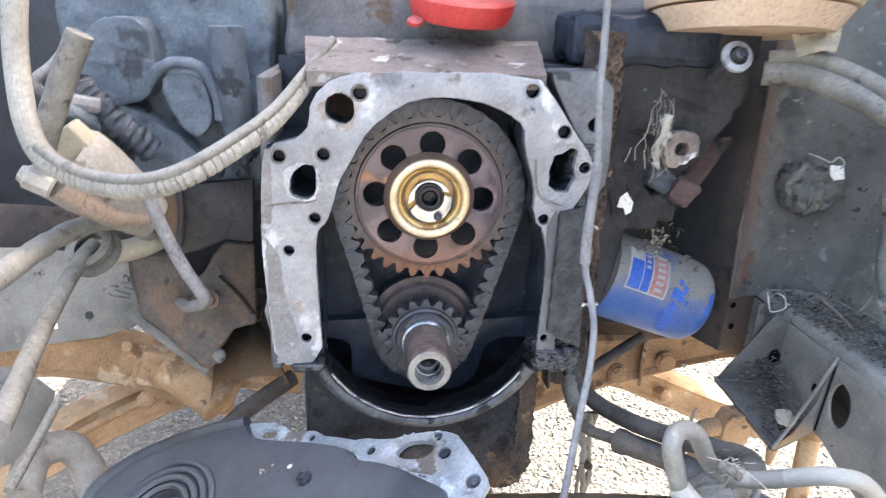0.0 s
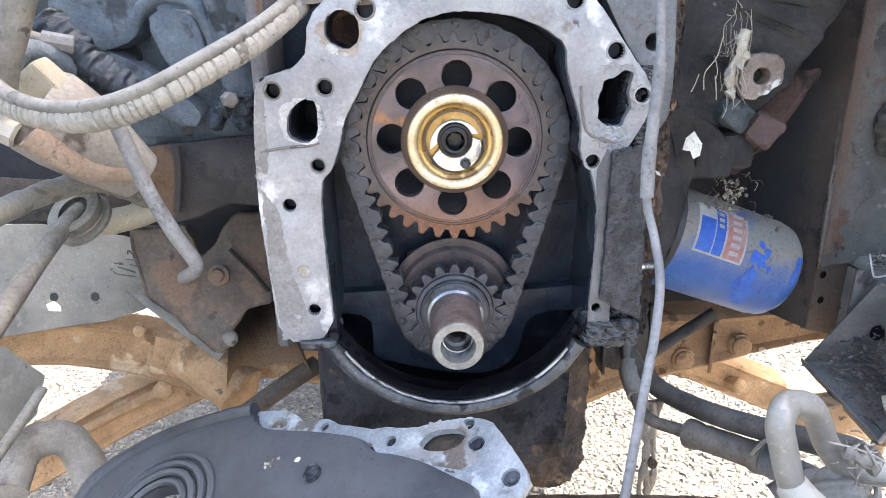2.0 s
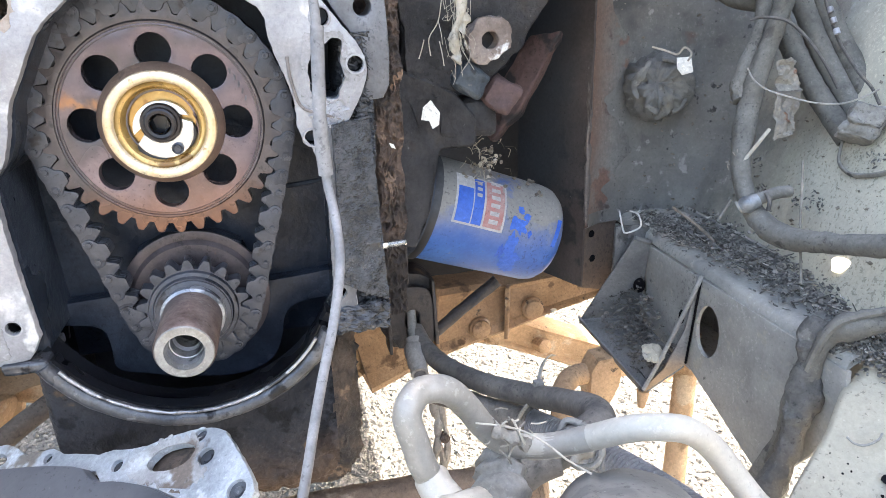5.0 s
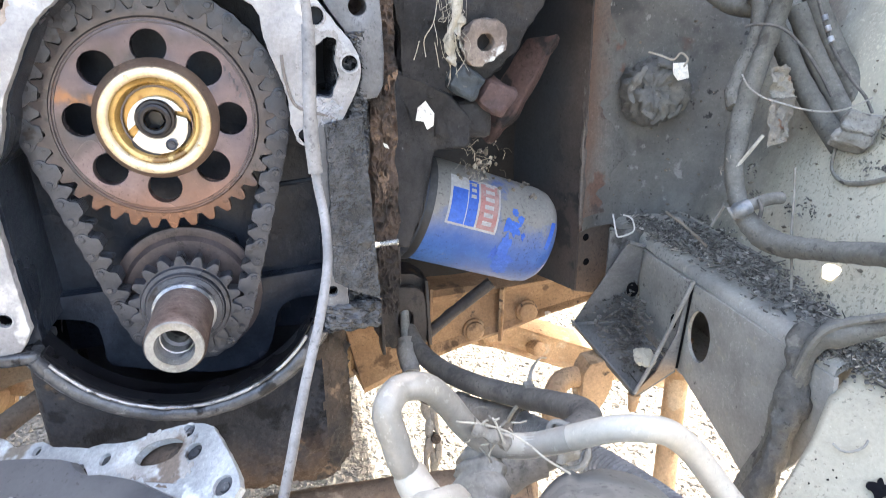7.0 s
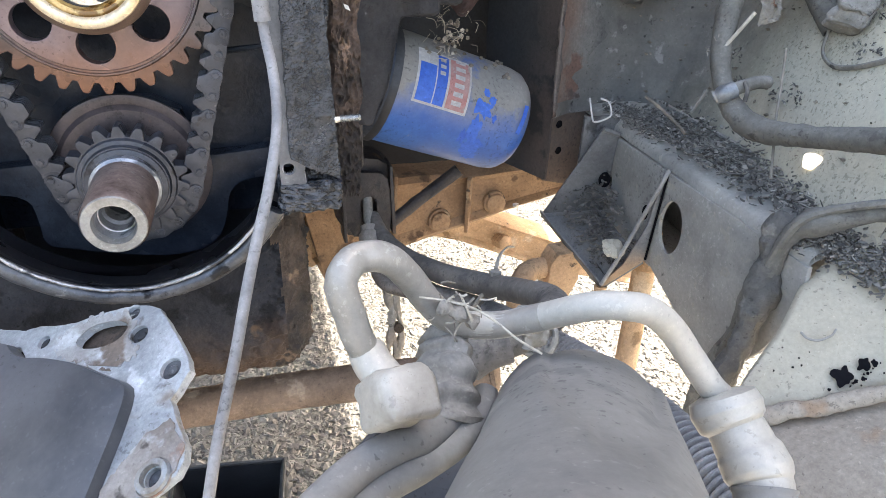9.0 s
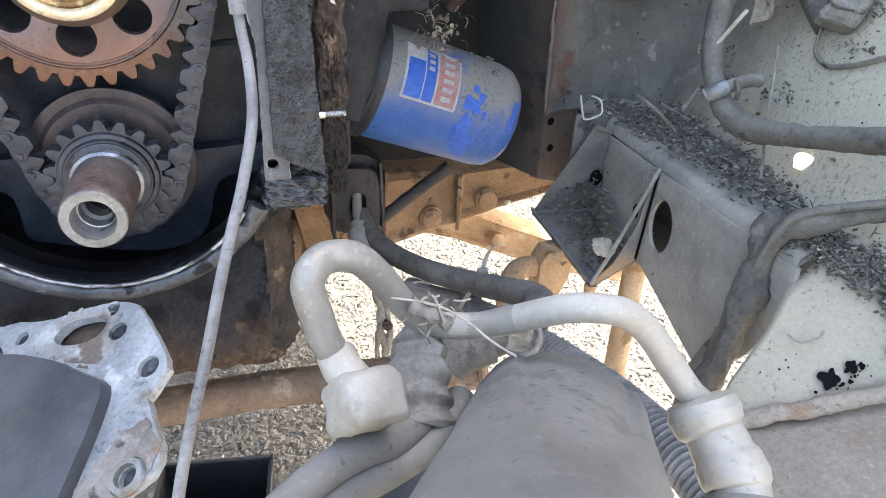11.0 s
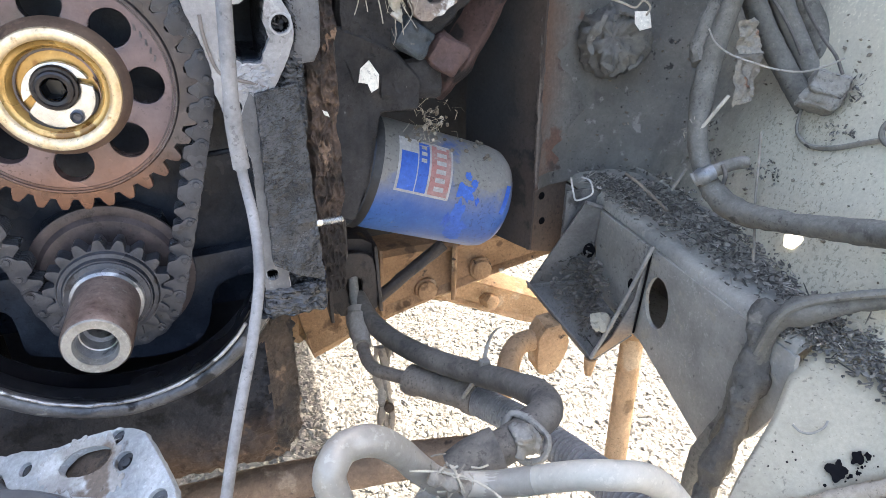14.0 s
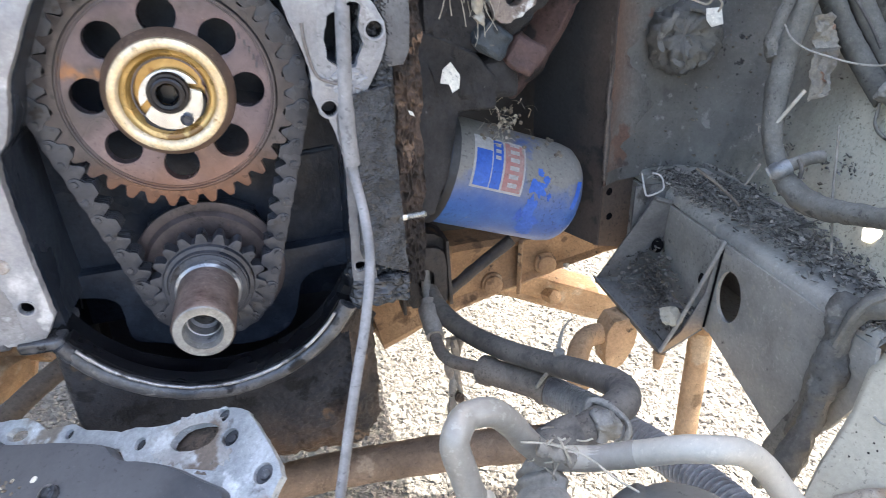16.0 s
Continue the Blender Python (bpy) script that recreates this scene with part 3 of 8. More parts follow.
def tube(pts, r, seg=14, per=6, bm=None, inner=0.0, flat=1.0, caps=True):
    """A pipe along a smooth line; r is a number or a function of the way along from 0 to 1; inner > 0 bores its ends."""
    line = spline(pts, per) if per > 1 else [Vector(p) for p in pts]
    b = bm if bm is not None else bmesh.new()
    rings, side = [], None
    for i, p in enumerate(line):
        d = (line[min(i + 1, len(line) - 1)] - line[max(i - 1, 0)]).normalized()
        if side is None:
            side = d.orthogonal().normalized()
        side = (side - d * side.dot(d)).normalized()
        up = d.cross(side)
        rr = r(i / (len(line) - 1)) if callable(r) else r
        rings.append([b.verts.new(p + rr * (side * math.cos(a) + up * flat * math.sin(a))) for a in (2 * math.pi * k / seg for k in range(seg))])
    for s, t in zip(rings, rings[1:]):
        for k in range(seg):
            b.faces.new((s[k], s[(k + 1) % seg], t[(k + 1) % seg], t[k]))
    if caps:
        for ring, p, q in ((rings[0], line[0], line[1]), (rings[-1], line[-1], line[-2])):
            if inner:
                dirn = (q - p).normalized()
                rr = (ring[0].co - p).length
                a = [b.verts.new(p + (v.co - p) * (inner / rr)) for v in ring]
                c = [b.verts.new(v.co + dirn * rr * 1.5) for v in a]
                for k in range(seg):
                    j = (k + 1) % seg
                    b.faces.new((ring[k], ring[j], a[j], a[k]))
                    b.faces.new((a[k], a[j], c[j], c[k]))
                b.faces.new(c)
            else:
                b.faces.new(ring)
    return b


def lathe(profile, axis0, direction, seg=36, bm=None):
    """Turns a profile of (distance along, radius) round an axis."""
    b = bm if bm is not None else bmesh.new()
    d = Vector(direction).normalized()
    s = d.orthogonal().normalized()
    u = d.cross(s)
    rings = []
    for y, r in profile:
        c = Vector(axis0) + d * y
        if r < 1e-6:
            rings.append([b.verts.new(c)])
        else:
            rings.append([b.verts.new(c + r * (s * math.cos(a) + u * math.sin(a))) for a in (2 * math.pi * k / seg for k in range(seg))])
    for p, q in zip(rings, rings[1:]):
        for k in range(seg):
            j = (k + 1) % seg
            vs = [p[k % len(p)], p[j % len(p)], q[j % len(q)], q[k % len(q)]]
            vs = list(dict.fromkeys(vs))
            if len(vs) > 2:
                b.faces.new(vs)
    return b


def block(lo, hi, bevel=0.002, m=None, bm=None, seg=2):
    b = bmesh.new()
    bmesh.ops.create_cube(b, size=1.0)
    for v in b.verts:
        v.co = Vector([(lo[i] + hi[i]) / 2 + v.co[i] * (hi[i] - lo[i]) for i in range(3)])
    if bevel:
        bmesh.ops.bevel(b, geom=b.edges[:], offset=bevel, segments=seg, affect="EDGES", profile=0.5)
    if m is not None:
        bmesh.ops.transform(b, matrix=m, verts=b.verts)
    if bm is None:
        return b
    return join(bm, b)


def roughen(bm, amp, scale, cuts=0):
    """Uneven surface: noise along the normals."""
    if cuts:
        bmesh.ops.subdivide_edges(bm, edges=bm.edges[:], cuts=cuts, use_grid_fill=True)
    bm.normal_update()
    for v in bm.verts:
        k = noise.noise(v.co * scale) + 0.5 * noise.noise(v.co * scale * 2.3)
        v.co = v.co + v.normal * amp * k
    return bm


def sheet(corners, nu, nv, thick, amp=0.0, scale=20.0, bend=None):
    """A thick, slightly uneven panel between four corners (a, b along the top, c, d along the bottom)."""
    a, b_, c, d = [Vector(p) for p in corners]
    b = bmesh.new()
    nrm = (b_ - a).cross(d - a).normalized()
    grids = []
    for off in (0.0, thick):
        g = []
        for j in range(nv + 1):
            row = []
            for i in range(nu + 1):
                u, v = i / nu, j / nv
                p = (a * (1 - u) + b_ * u) * (1 - v) + (d * (1 - u) + c * u) * v
                k = amp * (noise.noise(p * scale) + 0.4 * noise.noise(p * scale * 2.7))
                if bend:
                    k += bend(u, v)
                row.append(b.verts.new(p + nrm * (k - off)))
            g.append(row)
        grids.append(g)
    for g in grids:
        for j in range(nv):
            for i in range(nu):
                b.faces.new((g[j][i], g[j][i + 1], g[j + 1][i + 1], g[j + 1][i]))
    f, k = grids
    rim = [(j, i) for j, i in [(0, i) for i in range(nu)] + [(j, nu) for j in range(nv)] + [(nv, i) for i in range(nu, 0, -1)] + [(j, 0) for j in range(nv, 0, -1)]]
    for n_, (j, i) in enumerate(rim):
        j2, i2 = rim[(n_ + 1) % len(rim)]
        b.faces.new((f[j][i], f[j2][i2], k[j2][i2], k[j][i]))
    return b


def plate3(pts, thick, bevel=0.0, sub=0, amp=0.0, scale=60.0):
    """A flat plate from its corners in space, thickened away from the camera's side."""
    b = bmesh.new()
    f = b.faces.new([b.verts.new(p) for p in pts])
    b.normal_update()
    n = f.normal.copy()
    if n.y > 0:
        n = -n
    r = bmesh.ops.extrude_face_region(b, geom=[f], use_keep_orig=True)
    bmesh.ops.translate(b, verts=[g for g in r["geom"] if isinstance(g, bmesh.types.BMVert)], vec=-n * thick)
    bmesh.ops.recalc_face_normals(b, faces=b.faces)
    if bevel:
        bmesh.ops.bevel(b, geom=b.edges[:], offset=bevel, segments=2, affect="EDGES", profile=0.5)
    if sub:
        bmesh.ops.triangulate(b, faces=b.faces[:])
        for _ in range(sub):
            bmesh.ops.subdivide_edges(b, edges=b.edges[:], cuts=1)
    if amp:
        roughen(b, amp, scale)
    return b

# ---- setting: ground and closing walls ----
b = bmesh.new()
bmesh.ops.create_grid(b, x_segments=60, y_segments=60, size=60.0)
solo("ground", b, M_GRAVEL, "pale crushed gravel ground under and round the vehicle", "ground", kind="structure")

# cowl and raised hood behind the engine and the fenders at both sides: added to close and shade the bay
# unseen cowl and hood sheet, added to screen the bay from light
b = sheet(((-0.85, 1.25, 1.75), (0.70, 1.25, 1.75), (0.70, 1.12, 0.62), (-0.85, 1.12, 0.62)), 12, 8, 0.02, 0.004, 4)
solo("wall_cowl", b, M_FENDER, "unseen cowl wall added behind the engine bay to screen light", "wall", kind="structure")
b = sheet(((-0.62, 0.2, 0.95), (-0.62, 1.12, 0.95), (-0.60, 1.12, 0.50), (-0.60, 0.2, 0.50)), 8, 6, 0.012, 0.004, 6)
solo("wall_fender", b, M_BLUEGREY, "dark dusty inner fender wall", "wall", kind="structure")
# unseen sheet, added and sized to block the sun from the right
b = sheet(((0.68, 0.0, 1.75), (0.68, 1.25, 2.05), (0.66, 1.25, 0.50), (0.66, 0.0, 0.50)), 8, 6, 0.012, 0.004, 6)
solo("wall_outer_fender", b, M_FENDER, "unseen outer fender skin added to keep sun off the bay", "wall", kind="structure")
# unseen sheet, added; its top edge sets where sunlit gravel begins
b = sheet(((0.68, 1.25, 1.29), (0.68, 3.4, 1.29), (0.66, 3.4, 0.50), (0.66, 1.25, 0.50)), 8, 6, 0.012, 0.004, 6)
solo("wall_body_side", b, M_FENDER, "unseen body side added to shade the gravel behind the bay", "wall", kind="structure")
# unseen floor, added to keep sky light off the gravel below
b = sheet(((-0.16, 1.14, 0.61), (0.64, 1.14, 0.61), (0.64, 3.2, 0.58), (-0.16, 3.2, 0.58)), 10, 16, 0.03, 0.004, 6)
solo("underbody", b, M_SOOTSHADE, "unseen vehicle floor added behind the cowl to block sky light", "floor pan", kind="structure")
# backing added to hide bright ground behind the compressor
b = sheet(((-0.60, 1.0, 1.0), (-0.12, 0.97, 1.0), (-0.12, 0.97, 0.46), (-0.60, 1.0, 0.47)), 12, 14, 0.004, 0.004, 9)
solo("wall_rear_left", b, M_FENDER, "dark backing panel added behind the compressor", "wall", kind="structure")

# ---- engine ----
CZ, KZ = 0.6875, 0.5515          # heights of the camshaft and the crankshaft
GY = 0.0145                     # how far the sprockets sit behind the face's plane, past 20 mm
FACE = [(-.133, .540), (-.138, .604), (-.140, .655), (-.138, .706), (-.134, .735), (-.101, .745), (-.096, .775), (-.080, .789),
        (-.055, .795), (.079, .797), (.097, .777), (.112, .756), (.131, .732), (.134, .717), (.127, .700), (.117, .684), (.114, .660),
        (.116, .600), (.116, .540), (.100, .543), (.103, .636), (.096, .669), (.086, .681), (.086, .704), (.074, .738), (.073, .756),
        (.057, .767), (.035, .775), (-.001, .778), (-.027, .771), (-.053, .750), (-.065, .728), (-.077, .706), (-.081, .687),
        (-.086, .675), (-.096, .663), (-.095, .604), (-.092, .545)]
BOLTS = [(-.123, .728, .0050), (-.088, .730, .0050), (-.096, .677, .0045), (-.118, .649, .0045), (-.106, .568, .0045), (-.059, .779, .0055),
         (.077, .784, .0055), (.106, .752, .0055), (.126, .723, .0050), (.095, .678, .0048), (.105, .566, .0040)]
engine = thing("engine_block", (0, 0.85, 0.48), "grimy cast engine block with its timing side laid open", "engine")
big = [rounded([(-.086, .760), (-.086, .773), (-.076, .780), (-.064, .775), (-.063, .760), (-.072, .753)]),
       rounded([(-.116, .697), (-.114, .714), (-.103, .723), (-.094, .722), (-.094, .698), (-.103, .692)]),
       ragged([(.096, .722), (.099, .732), (.108, .736), (.113, .740), (.119, .738), (.117, .726), (.119, .715), (.113, .702), (.104, .702), (.096, .708)], .0014, .0025, 300)]
holes = [circle(x, z, r, 16) for x, z, r in BOLTS] + big
part("gasket_face", slab(ragged(rounded(FACE), .0007, .0024, 330), holes, 0.600, 0.607, bevel=0.0010), M_GASKET, engine, "pale scraped gasket face with bolt holes")
part("front_casting", slab([(x * 0.998, z) for x, z in FACE], big, 0.612, 0.685), M_CAST, engine)
# bottoms of the bolt holes, with a raised thread rim round some of them
for x, z, r in BOLTS:
    part("bolt_hole", lathe([(0.0003, r * 1.01), (0.012, r * 0.95), (0.018, r * .5), (0.018, 0)], (x, 0.6005, z), (0, 1, 0), 18), M_VOID, engine)
    part("hole_rim", roughen(lathe([(0.0004, r * 1.38), (-0.0010, r * 1.26), (-0.0010, r * 1.06), (0.001, r * .98)], (x, 0.6005, z), (0, 1, 0), 22), .0003, 500), M_FACEDIRT if z > .66 and x < 0 else M_GASKET, engine)
# rust stain round the upper water passage, and its brown throat
part("rust_stain", slab(ragged(circle(-.0755, .7640, .0150, 30), .0042, .0010, 260), [big[0]], .5997, .6003), M_STAIN, engine, "brown stain round the passage")
part("water_passage", lathe([(0, .0150), (.030, .0140), (.034, 0)], (-.0752, .6075, .7665), (0, 1, 0), 26), M_CRUST, engine)
# oil film on the lower right leg
part("oil_film", slab(ragged([(.0990, .546), (.1155, .546), (.1152, .60), (.1138, .655), (.1165, .684), (.1100, .676), (.1060, .690), (.0985, .672), (.0985, .663), (.1016, .640), (.1004, .60)], .0005, .002, 300), [circle(.105, .566, .0042, 14)], .5994, .6003), M_FILM, engine, "dark grey oil film")
part("oil_film", slab(ragged([(-.131, .543), (-.112, .546), (-.113, .575), (-.121, .60), (-.126, .645), (-.1365, .66), (-.1365, .604)], .0018, .0010, 420), [], .5997, .6003), M_EDGEDIRT, engine)
part("dirt_film", slab(ragged([(-.1365, .664), (-.1395, .668), (-.1370, .706), (-.1335, .733), (-.122, .738), (-.1275, .731), (-.1300, .712), (-.1290, .690), (-.1310, .672)], .0014, .0010, 420), [], .5997, .6003), M_EDGEDIRT, engine, "brown-grey dirt along the face's edge")
part("crust_ring", slab(ragged(circle(-.1045, .7078, .0155, 30), .0026, .0015, 240), [ragged(big[1], .0003, .003)], .5990, .6003), M_FACECRUST, engine, "pale crust round the passage")
part("rust_plug", lathe([(-.0006, .0052), (-.0016, .0042), (-.0016, 0)], (-.1115, .600, .599), (0, 1, 0), 14), M_STAIN, engine, "rusty dowel end")
b = bmesh.new()
for _ in range(150):
    x, z = random.uniform(.0955, .1185), random.uniform(.6845, .7020)
    if abs(x - .1068) / .0120 + abs(z - .6935) / .0105 > 1.15:
        continue
    w, h = random.uniform(.0010, .0030), random.uniform(.0005, .0012)
    m = Matrix.Translation((x, .5992, z)) @ Euler((random.uniform(-.5, .5), random.uniform(-.7, .5), random.uniform(-.5, .5))).to_matrix().to_4x4()
    slab([(w * math.cos(q) * random.uniform(.7, 1.2), h * math.sin(q) * random.uniform(.7, 1.2)) for q in (6.283 * k / 7 for k in range(7))], [], -.0005, .0005, b, 0, m)
tagged(part("flaking_scale", b, M_GASKET, engine, "flaking pale scale under the broken hole", 20), "flaking pale scale under the broken hole", kind="stuff")
b = sheet(((.1075, .5990, .686), (.1320, .6030, .690), (.1385, .6030, .556), (.1060, .5990, .574)), 130, 420, .004)
for v in b.verts:
    w = Vector((v.co.x * 70, 2, v.co.z * 70))
    q = Vector((v.co.x * 330 + 1.6 * noise.noise(w), 3, v.co.z * 430 + 2.2 * noise.noise(w + Vector((4, 4, 4)))))
    low = max(0.0, min(1.0, (.635 - v.co.z) / .05))
    g_ = Vector((v.co.x * 720 + noise.noise(w * 3), 5, v.co.z * 820 + 1.4 * noise.noise(w * 4)))
    v.co.y -= .0004 * (1 - 2.6 * abs(noise.noise(q))) + .0006 * (.8 - 2.2 * abs(noise.noise(g_))) + (.0008 + .0022 * low) * noise.noise(w)
    v.co.x += .0012 * noise.noise(Vector((v.co.z * 130, v.co.x * 20, 7)))
part("wrinkled_film", b, M_GREASE, engine, "dark crinkled grease down the leg", 70)
lobe = [(.0900, .7030), (.0925, .7240), (.0950, .7420), (.1040, .7440), (.1180, .7430), (.1240, .7330), (.1320, .7280), (.1320, .7180), (.1240, .7060), (.1180, .6960), (.1080, .6930), (.0960, .6940)]
part("oil_film", slab(ragged(lobe, .0016, .0010, 400), [ragged(big[2], .0004, .003), circle(.126, .723, .0056, 16)], .5997, .6003), M_EDGEDIRT, engine, "grey oil film round the broken hole")
# raised scar ridges on the face
for pts in ([(-.135, .6, .687), (-.118, .5992, .690), (-.102, .5992, .691), (-.094, .6, .693)], [(0.0840, 0.5998, 0.7294), (0.0848, 0.5993, 0.7164), (0.0894, 0.5990, 0.6993), (0.1000, 0.5988, 0.6936), (0.1090, 0.5990, 0.6910), (0.1160, 0.5998, 0.6880)]):
    part("casting_ridge", tube(pts, 0.0010, 8, 5), M_FACEDIRT, engine)
# inner front wall with bearing web and two windows into the crankcase
lower = [(-.130, .553), (-.05, .556), (.05, .556), (.130, .560), (.130, .80), (-.130, .80)]
part("front_wall", slab(lower, [], 0.672, 0.685, bevel=0.001), M_CAST, engine, "black oily inner wall")
WEB = [(-.112, .5545), (-.064, .5570), (-.045, .558), (-.035, .60), (.035, .60), (.045, .557), (.060, .556), (.112, .561), (.112, .5360), (.096, .5362), (.080, .5350), (.069, .5315),
       (.0625, .5240), (.0585, .503), (.051, .487), (.034, .4770), (.005, .4760), (-.025, .4820), (-.054, .4890), (-.0700, .4940), (-.0700, .5180), (-.0715, .5290), (-.0810, .5350), (-.112, .5385)]
b = slab(rounded(WEB), [], 0.6605, 0.690, bevel=0.003)
part("bearing_web", roughen(b, .0006, 60), M_CAST, engine, "dark cast bearing web with notched corners")
for x0, x1, z in ((.058, .1, .626),):
    part("casting_rib", tube([(x0, .673, z), ((x0 + x1) / 2, .672, z + .002), (x1, .673, z + .004)], 0.0022, 8, 4), M_CAST, engine)
part("crankcase", block((-.128, .70, .49), (.128, 1.15, .80), 0.004), M_CAST, engine)
part("block_side", roughen(block((-.139, .612, .53), (-.128, 1.12, .79), 0.003, seg=1), .001, 60, 4), M_BLOCK, engine)
# upper shelf over the face, with a broken brown edge
b = sheet(((-.10, .603, .7935), (.088, .603, .7965), (.10, .70, .818), (-.11, .70, .816)), 30, 10, 0.012, 0.0016, 55)
part("block_shelf", b, M_SHELF, engine, "brown-grey shelf above the gasket face")
b = slab(rounded([(.092, .797), (.100, .80), (.145, .80), (.150, .735), (.148, .70), (.130, .698), (.136, .72), (.130, .735), (.112, .760)]),
         [circle(.1335, .757, .0058, 16)], 0.609, 0.640, bevel=0.0015)
part("side_ear", roughen(b, .0004, 80), M_FILM, engine, "dull grey ear with a bolt hole")
b = sheet(((.1165, .6080, .742), (.1400, .6115, .742), (.1370, .6110, .537), (.1145, .6045, .537)), 54, 330, -.03, 0.0, 1.0,
          lambda u, v: .004 * max(0.0, 1 - u / .12) + .006 * max(0.0, 1 - (1 - u) / .12))
for v in b.verts:
    q = Vector((v.co.x * 240, v.co.y * 60, v.co.z * 430 + v.co.x * 90))
    w = Vector((v.co.x * 75, v.co.y * 40, v.co.z * 75))
    low = max(0.0, min(1.0, (.64 - v.co.z) / .06))
    v.co.y -= .0021 * (1 - 2.4 * abs(noise.noise(q))) + (.0012 + .0034 * low) * noise.noise(w) + .0005 * noise.noise(q * 2.1)
    v.co.x += .0022 * noise.noise(w + Vector((5, 1, 2)))
part("grease_band", b, M_GREASE, engine, "lumpy caked grease down the block's edge", 70)
for cx, cz, r in ((.125, .602, .010), (.121, .580, .011), (.131, .552, .008), (.112, .548, .008), (.126, .618, .007)):
    b = lathe([(-.006, r * .3), (-.004, r * .8), (0, r), (.004, r * .8), (.006, r * .35), (.0065, 0)], (cx, .604, cz), (0, -1, .2), 26)
    bmesh.ops.subdivide_edges(b, edges=b.edges[:], cuts=1, use_grid_fill=True)
    part("grease_lump", roughen(roughen(b, .004, 110), .0012, 380), M_GREASE, engine)
b = sheet(((.1440, .630, .83), (.1625, .638, .83), (.1590, .638, .523), (.1395, .630, .530)), 44, 310, -.03, 0.0, 1.0)
for v in b.verts:
    q = Vector((v.co.x * 260, v.co.y * 120, v.co.z * 170))
    w = Vector((v.co.x * 60, v.co.y * 30, v.co.z * 55))
    v.co.y -= .0034 * (.6 - 2.2 * abs(noise.noise(q))) + .0036 * noise.noise(w) + .0009 * noise.noise(q * 2.6)
    v.co.x += .0034 * noise.noise(w + Vector((3, 8, 2)))
part("scale_strip", b, M_CRUST, engine, "flaking brown rust scale", 60)
part("rear_block", block((.128, .66, .535), (.165, 1.12, .80), .004), M_PAN, engine)

# crankshaft
crank = thing("crankshaft", (0, .60, KZ - .02), "stained steel crankshaft snout with a bored end", "crankshaft")
part("snout", lathe([(.009, .0204), (.012, .0203), (.060, .0198), (.0622, .0188)], (0, .6165 + GY, KZ), (0, -1, 0), 44), M_SNOUT, crank, "rust-stained nose")
part("shoulder", lathe([(0, .027), (.004, .027), (.0045, .0228), (.011, .0222), (.0125, .0200)], (0, .6165 + GY, KZ), (0, -1, 0), 44), M_LIPEDGE, crank, "rubbed bright steel shoulder")
part("collar_ring", lathe([(0, .0262), (.0015, .0258), (.0022, .0236), (.0022, .0205)], (0, .6120 + GY, KZ), (0, -1, 0), 44), M_CHAIN, crank, "worn dark collar")
part("snout_end", lathe([(0, .0188), (.001, .0180), (.0012, .0128), (-.004, .0116)], (0, .5690, KZ), (0, -1, 0), 40), M_SNOUTEND, crank, "dull grey bored end")
part("bore", lathe([(-.004, .0116), (-.012, .0112), (-.0122, .0104), (-.020, .0102), (-.022, .0085), (-.055, .0080), (-.055, 0)], (0, .5690, KZ), (0, -1, 0), 40), M_LIPEDGE, crank, "worn grey threaded bore")
part("slinger", lathe([(0, .020), (0, .050), (.0015, .0535), (.004, .0535), (.0045, .052), (.004, .047), (.007, .044), (.007, .02)], (0, .643 + GY, KZ), (0, -1, 0), 56), M_SLINGER, crank, "dark disc behind the sprocket")


def gear(n, root, tip, bore, y0, y1, cz, phase=0.0, holes=(), bm=None, bevel=0.0005):
    pts = []
    for i in range(n):
        a, s = phase + 2 * math.pi * i / n, 2 * math.pi / n
        for k, r in ((-.38, root), (-.27, root + (tip - root) * .48), (-.15, tip - .0005), (-.08, tip), (.08, tip), (.15, tip - .0005), (.27, root + (tip - root) * .48), (.38, root)):
            pts.append((r * math.cos(a + k * s), cz + r * math.sin(a + k * s)))
    return slab(pts, [circle(0, cz, bore, 40), *holes], y0 + GY, y1 + GY, bm, bevel)


NT = 36
sprocket = thing("cam_sprocket", (0, .62, CZ - .08), "oily brown camshaft sprocket with eight round holes", "sprocket")
ring_holes = [circle(.0464 * math.cos(radians(88 + 45 * i)), CZ + .0464 * math.sin(radians(88 + 45 * i)), .0110, 26) for i in range(8)]
web = slab(circle(0, CZ, .0642, 96), [circle(0, CZ, .021, 40), *ring_holes], .6195 + GY, .6275 + GY, bevel=.0007)
part("web", web, M_RUSTWEB, sprocket, "brown web with round holes")
part("toothed_rim", gear(NT, .0697, .0766, .0632, .6203, .6275, CZ, radians(-90)), M_TOOTH, sprocket, "orange-stained teeth")
part("rim_ridge", lathe([(0, .0612), (.0005, .0614), (.0006, .0621), (-.0008, .0624), (-.0008, .0629), (.0010, .0632), (.0012, .0642), (.0004, .0650), (-.0012, .0654)], (0, .6195 + GY, CZ), (0, -1, 0), 96), M_TOOTH, sprocket)
part("hub_flange", lathe([(0, .0398), (.0016, .0392), (.0042, .0375), (.0068, .0358), (.0080, .0345)], (0, .6197 + GY, CZ), (0, -1, 0), 72), M_FLANGE, sprocket, "varnished brown hub flange")
hub = part("hub_ring", lathe([(.0070, .0352), (.0092, .0345), (.0104, .0325), (.0104, .0305), (.0094, .0288), (.0076, .0280)], (0, .6197 + GY, CZ), (0, -1, 0), 72), M_BRASS, sprocket, "golden oil-varnished hub ring")
part("hub_bowl", lathe([(.0078, .0281), (.0064, .0272), (.0058, .0262), (.0054, .0250), (.0060, .0246), (.0052, .0240), (.002, .0226), (-.004, .0216)], (0, .6197 + GY, CZ), (0, -1, 0), 72), M_GOLD, hub, "deep golden varnished bowl")
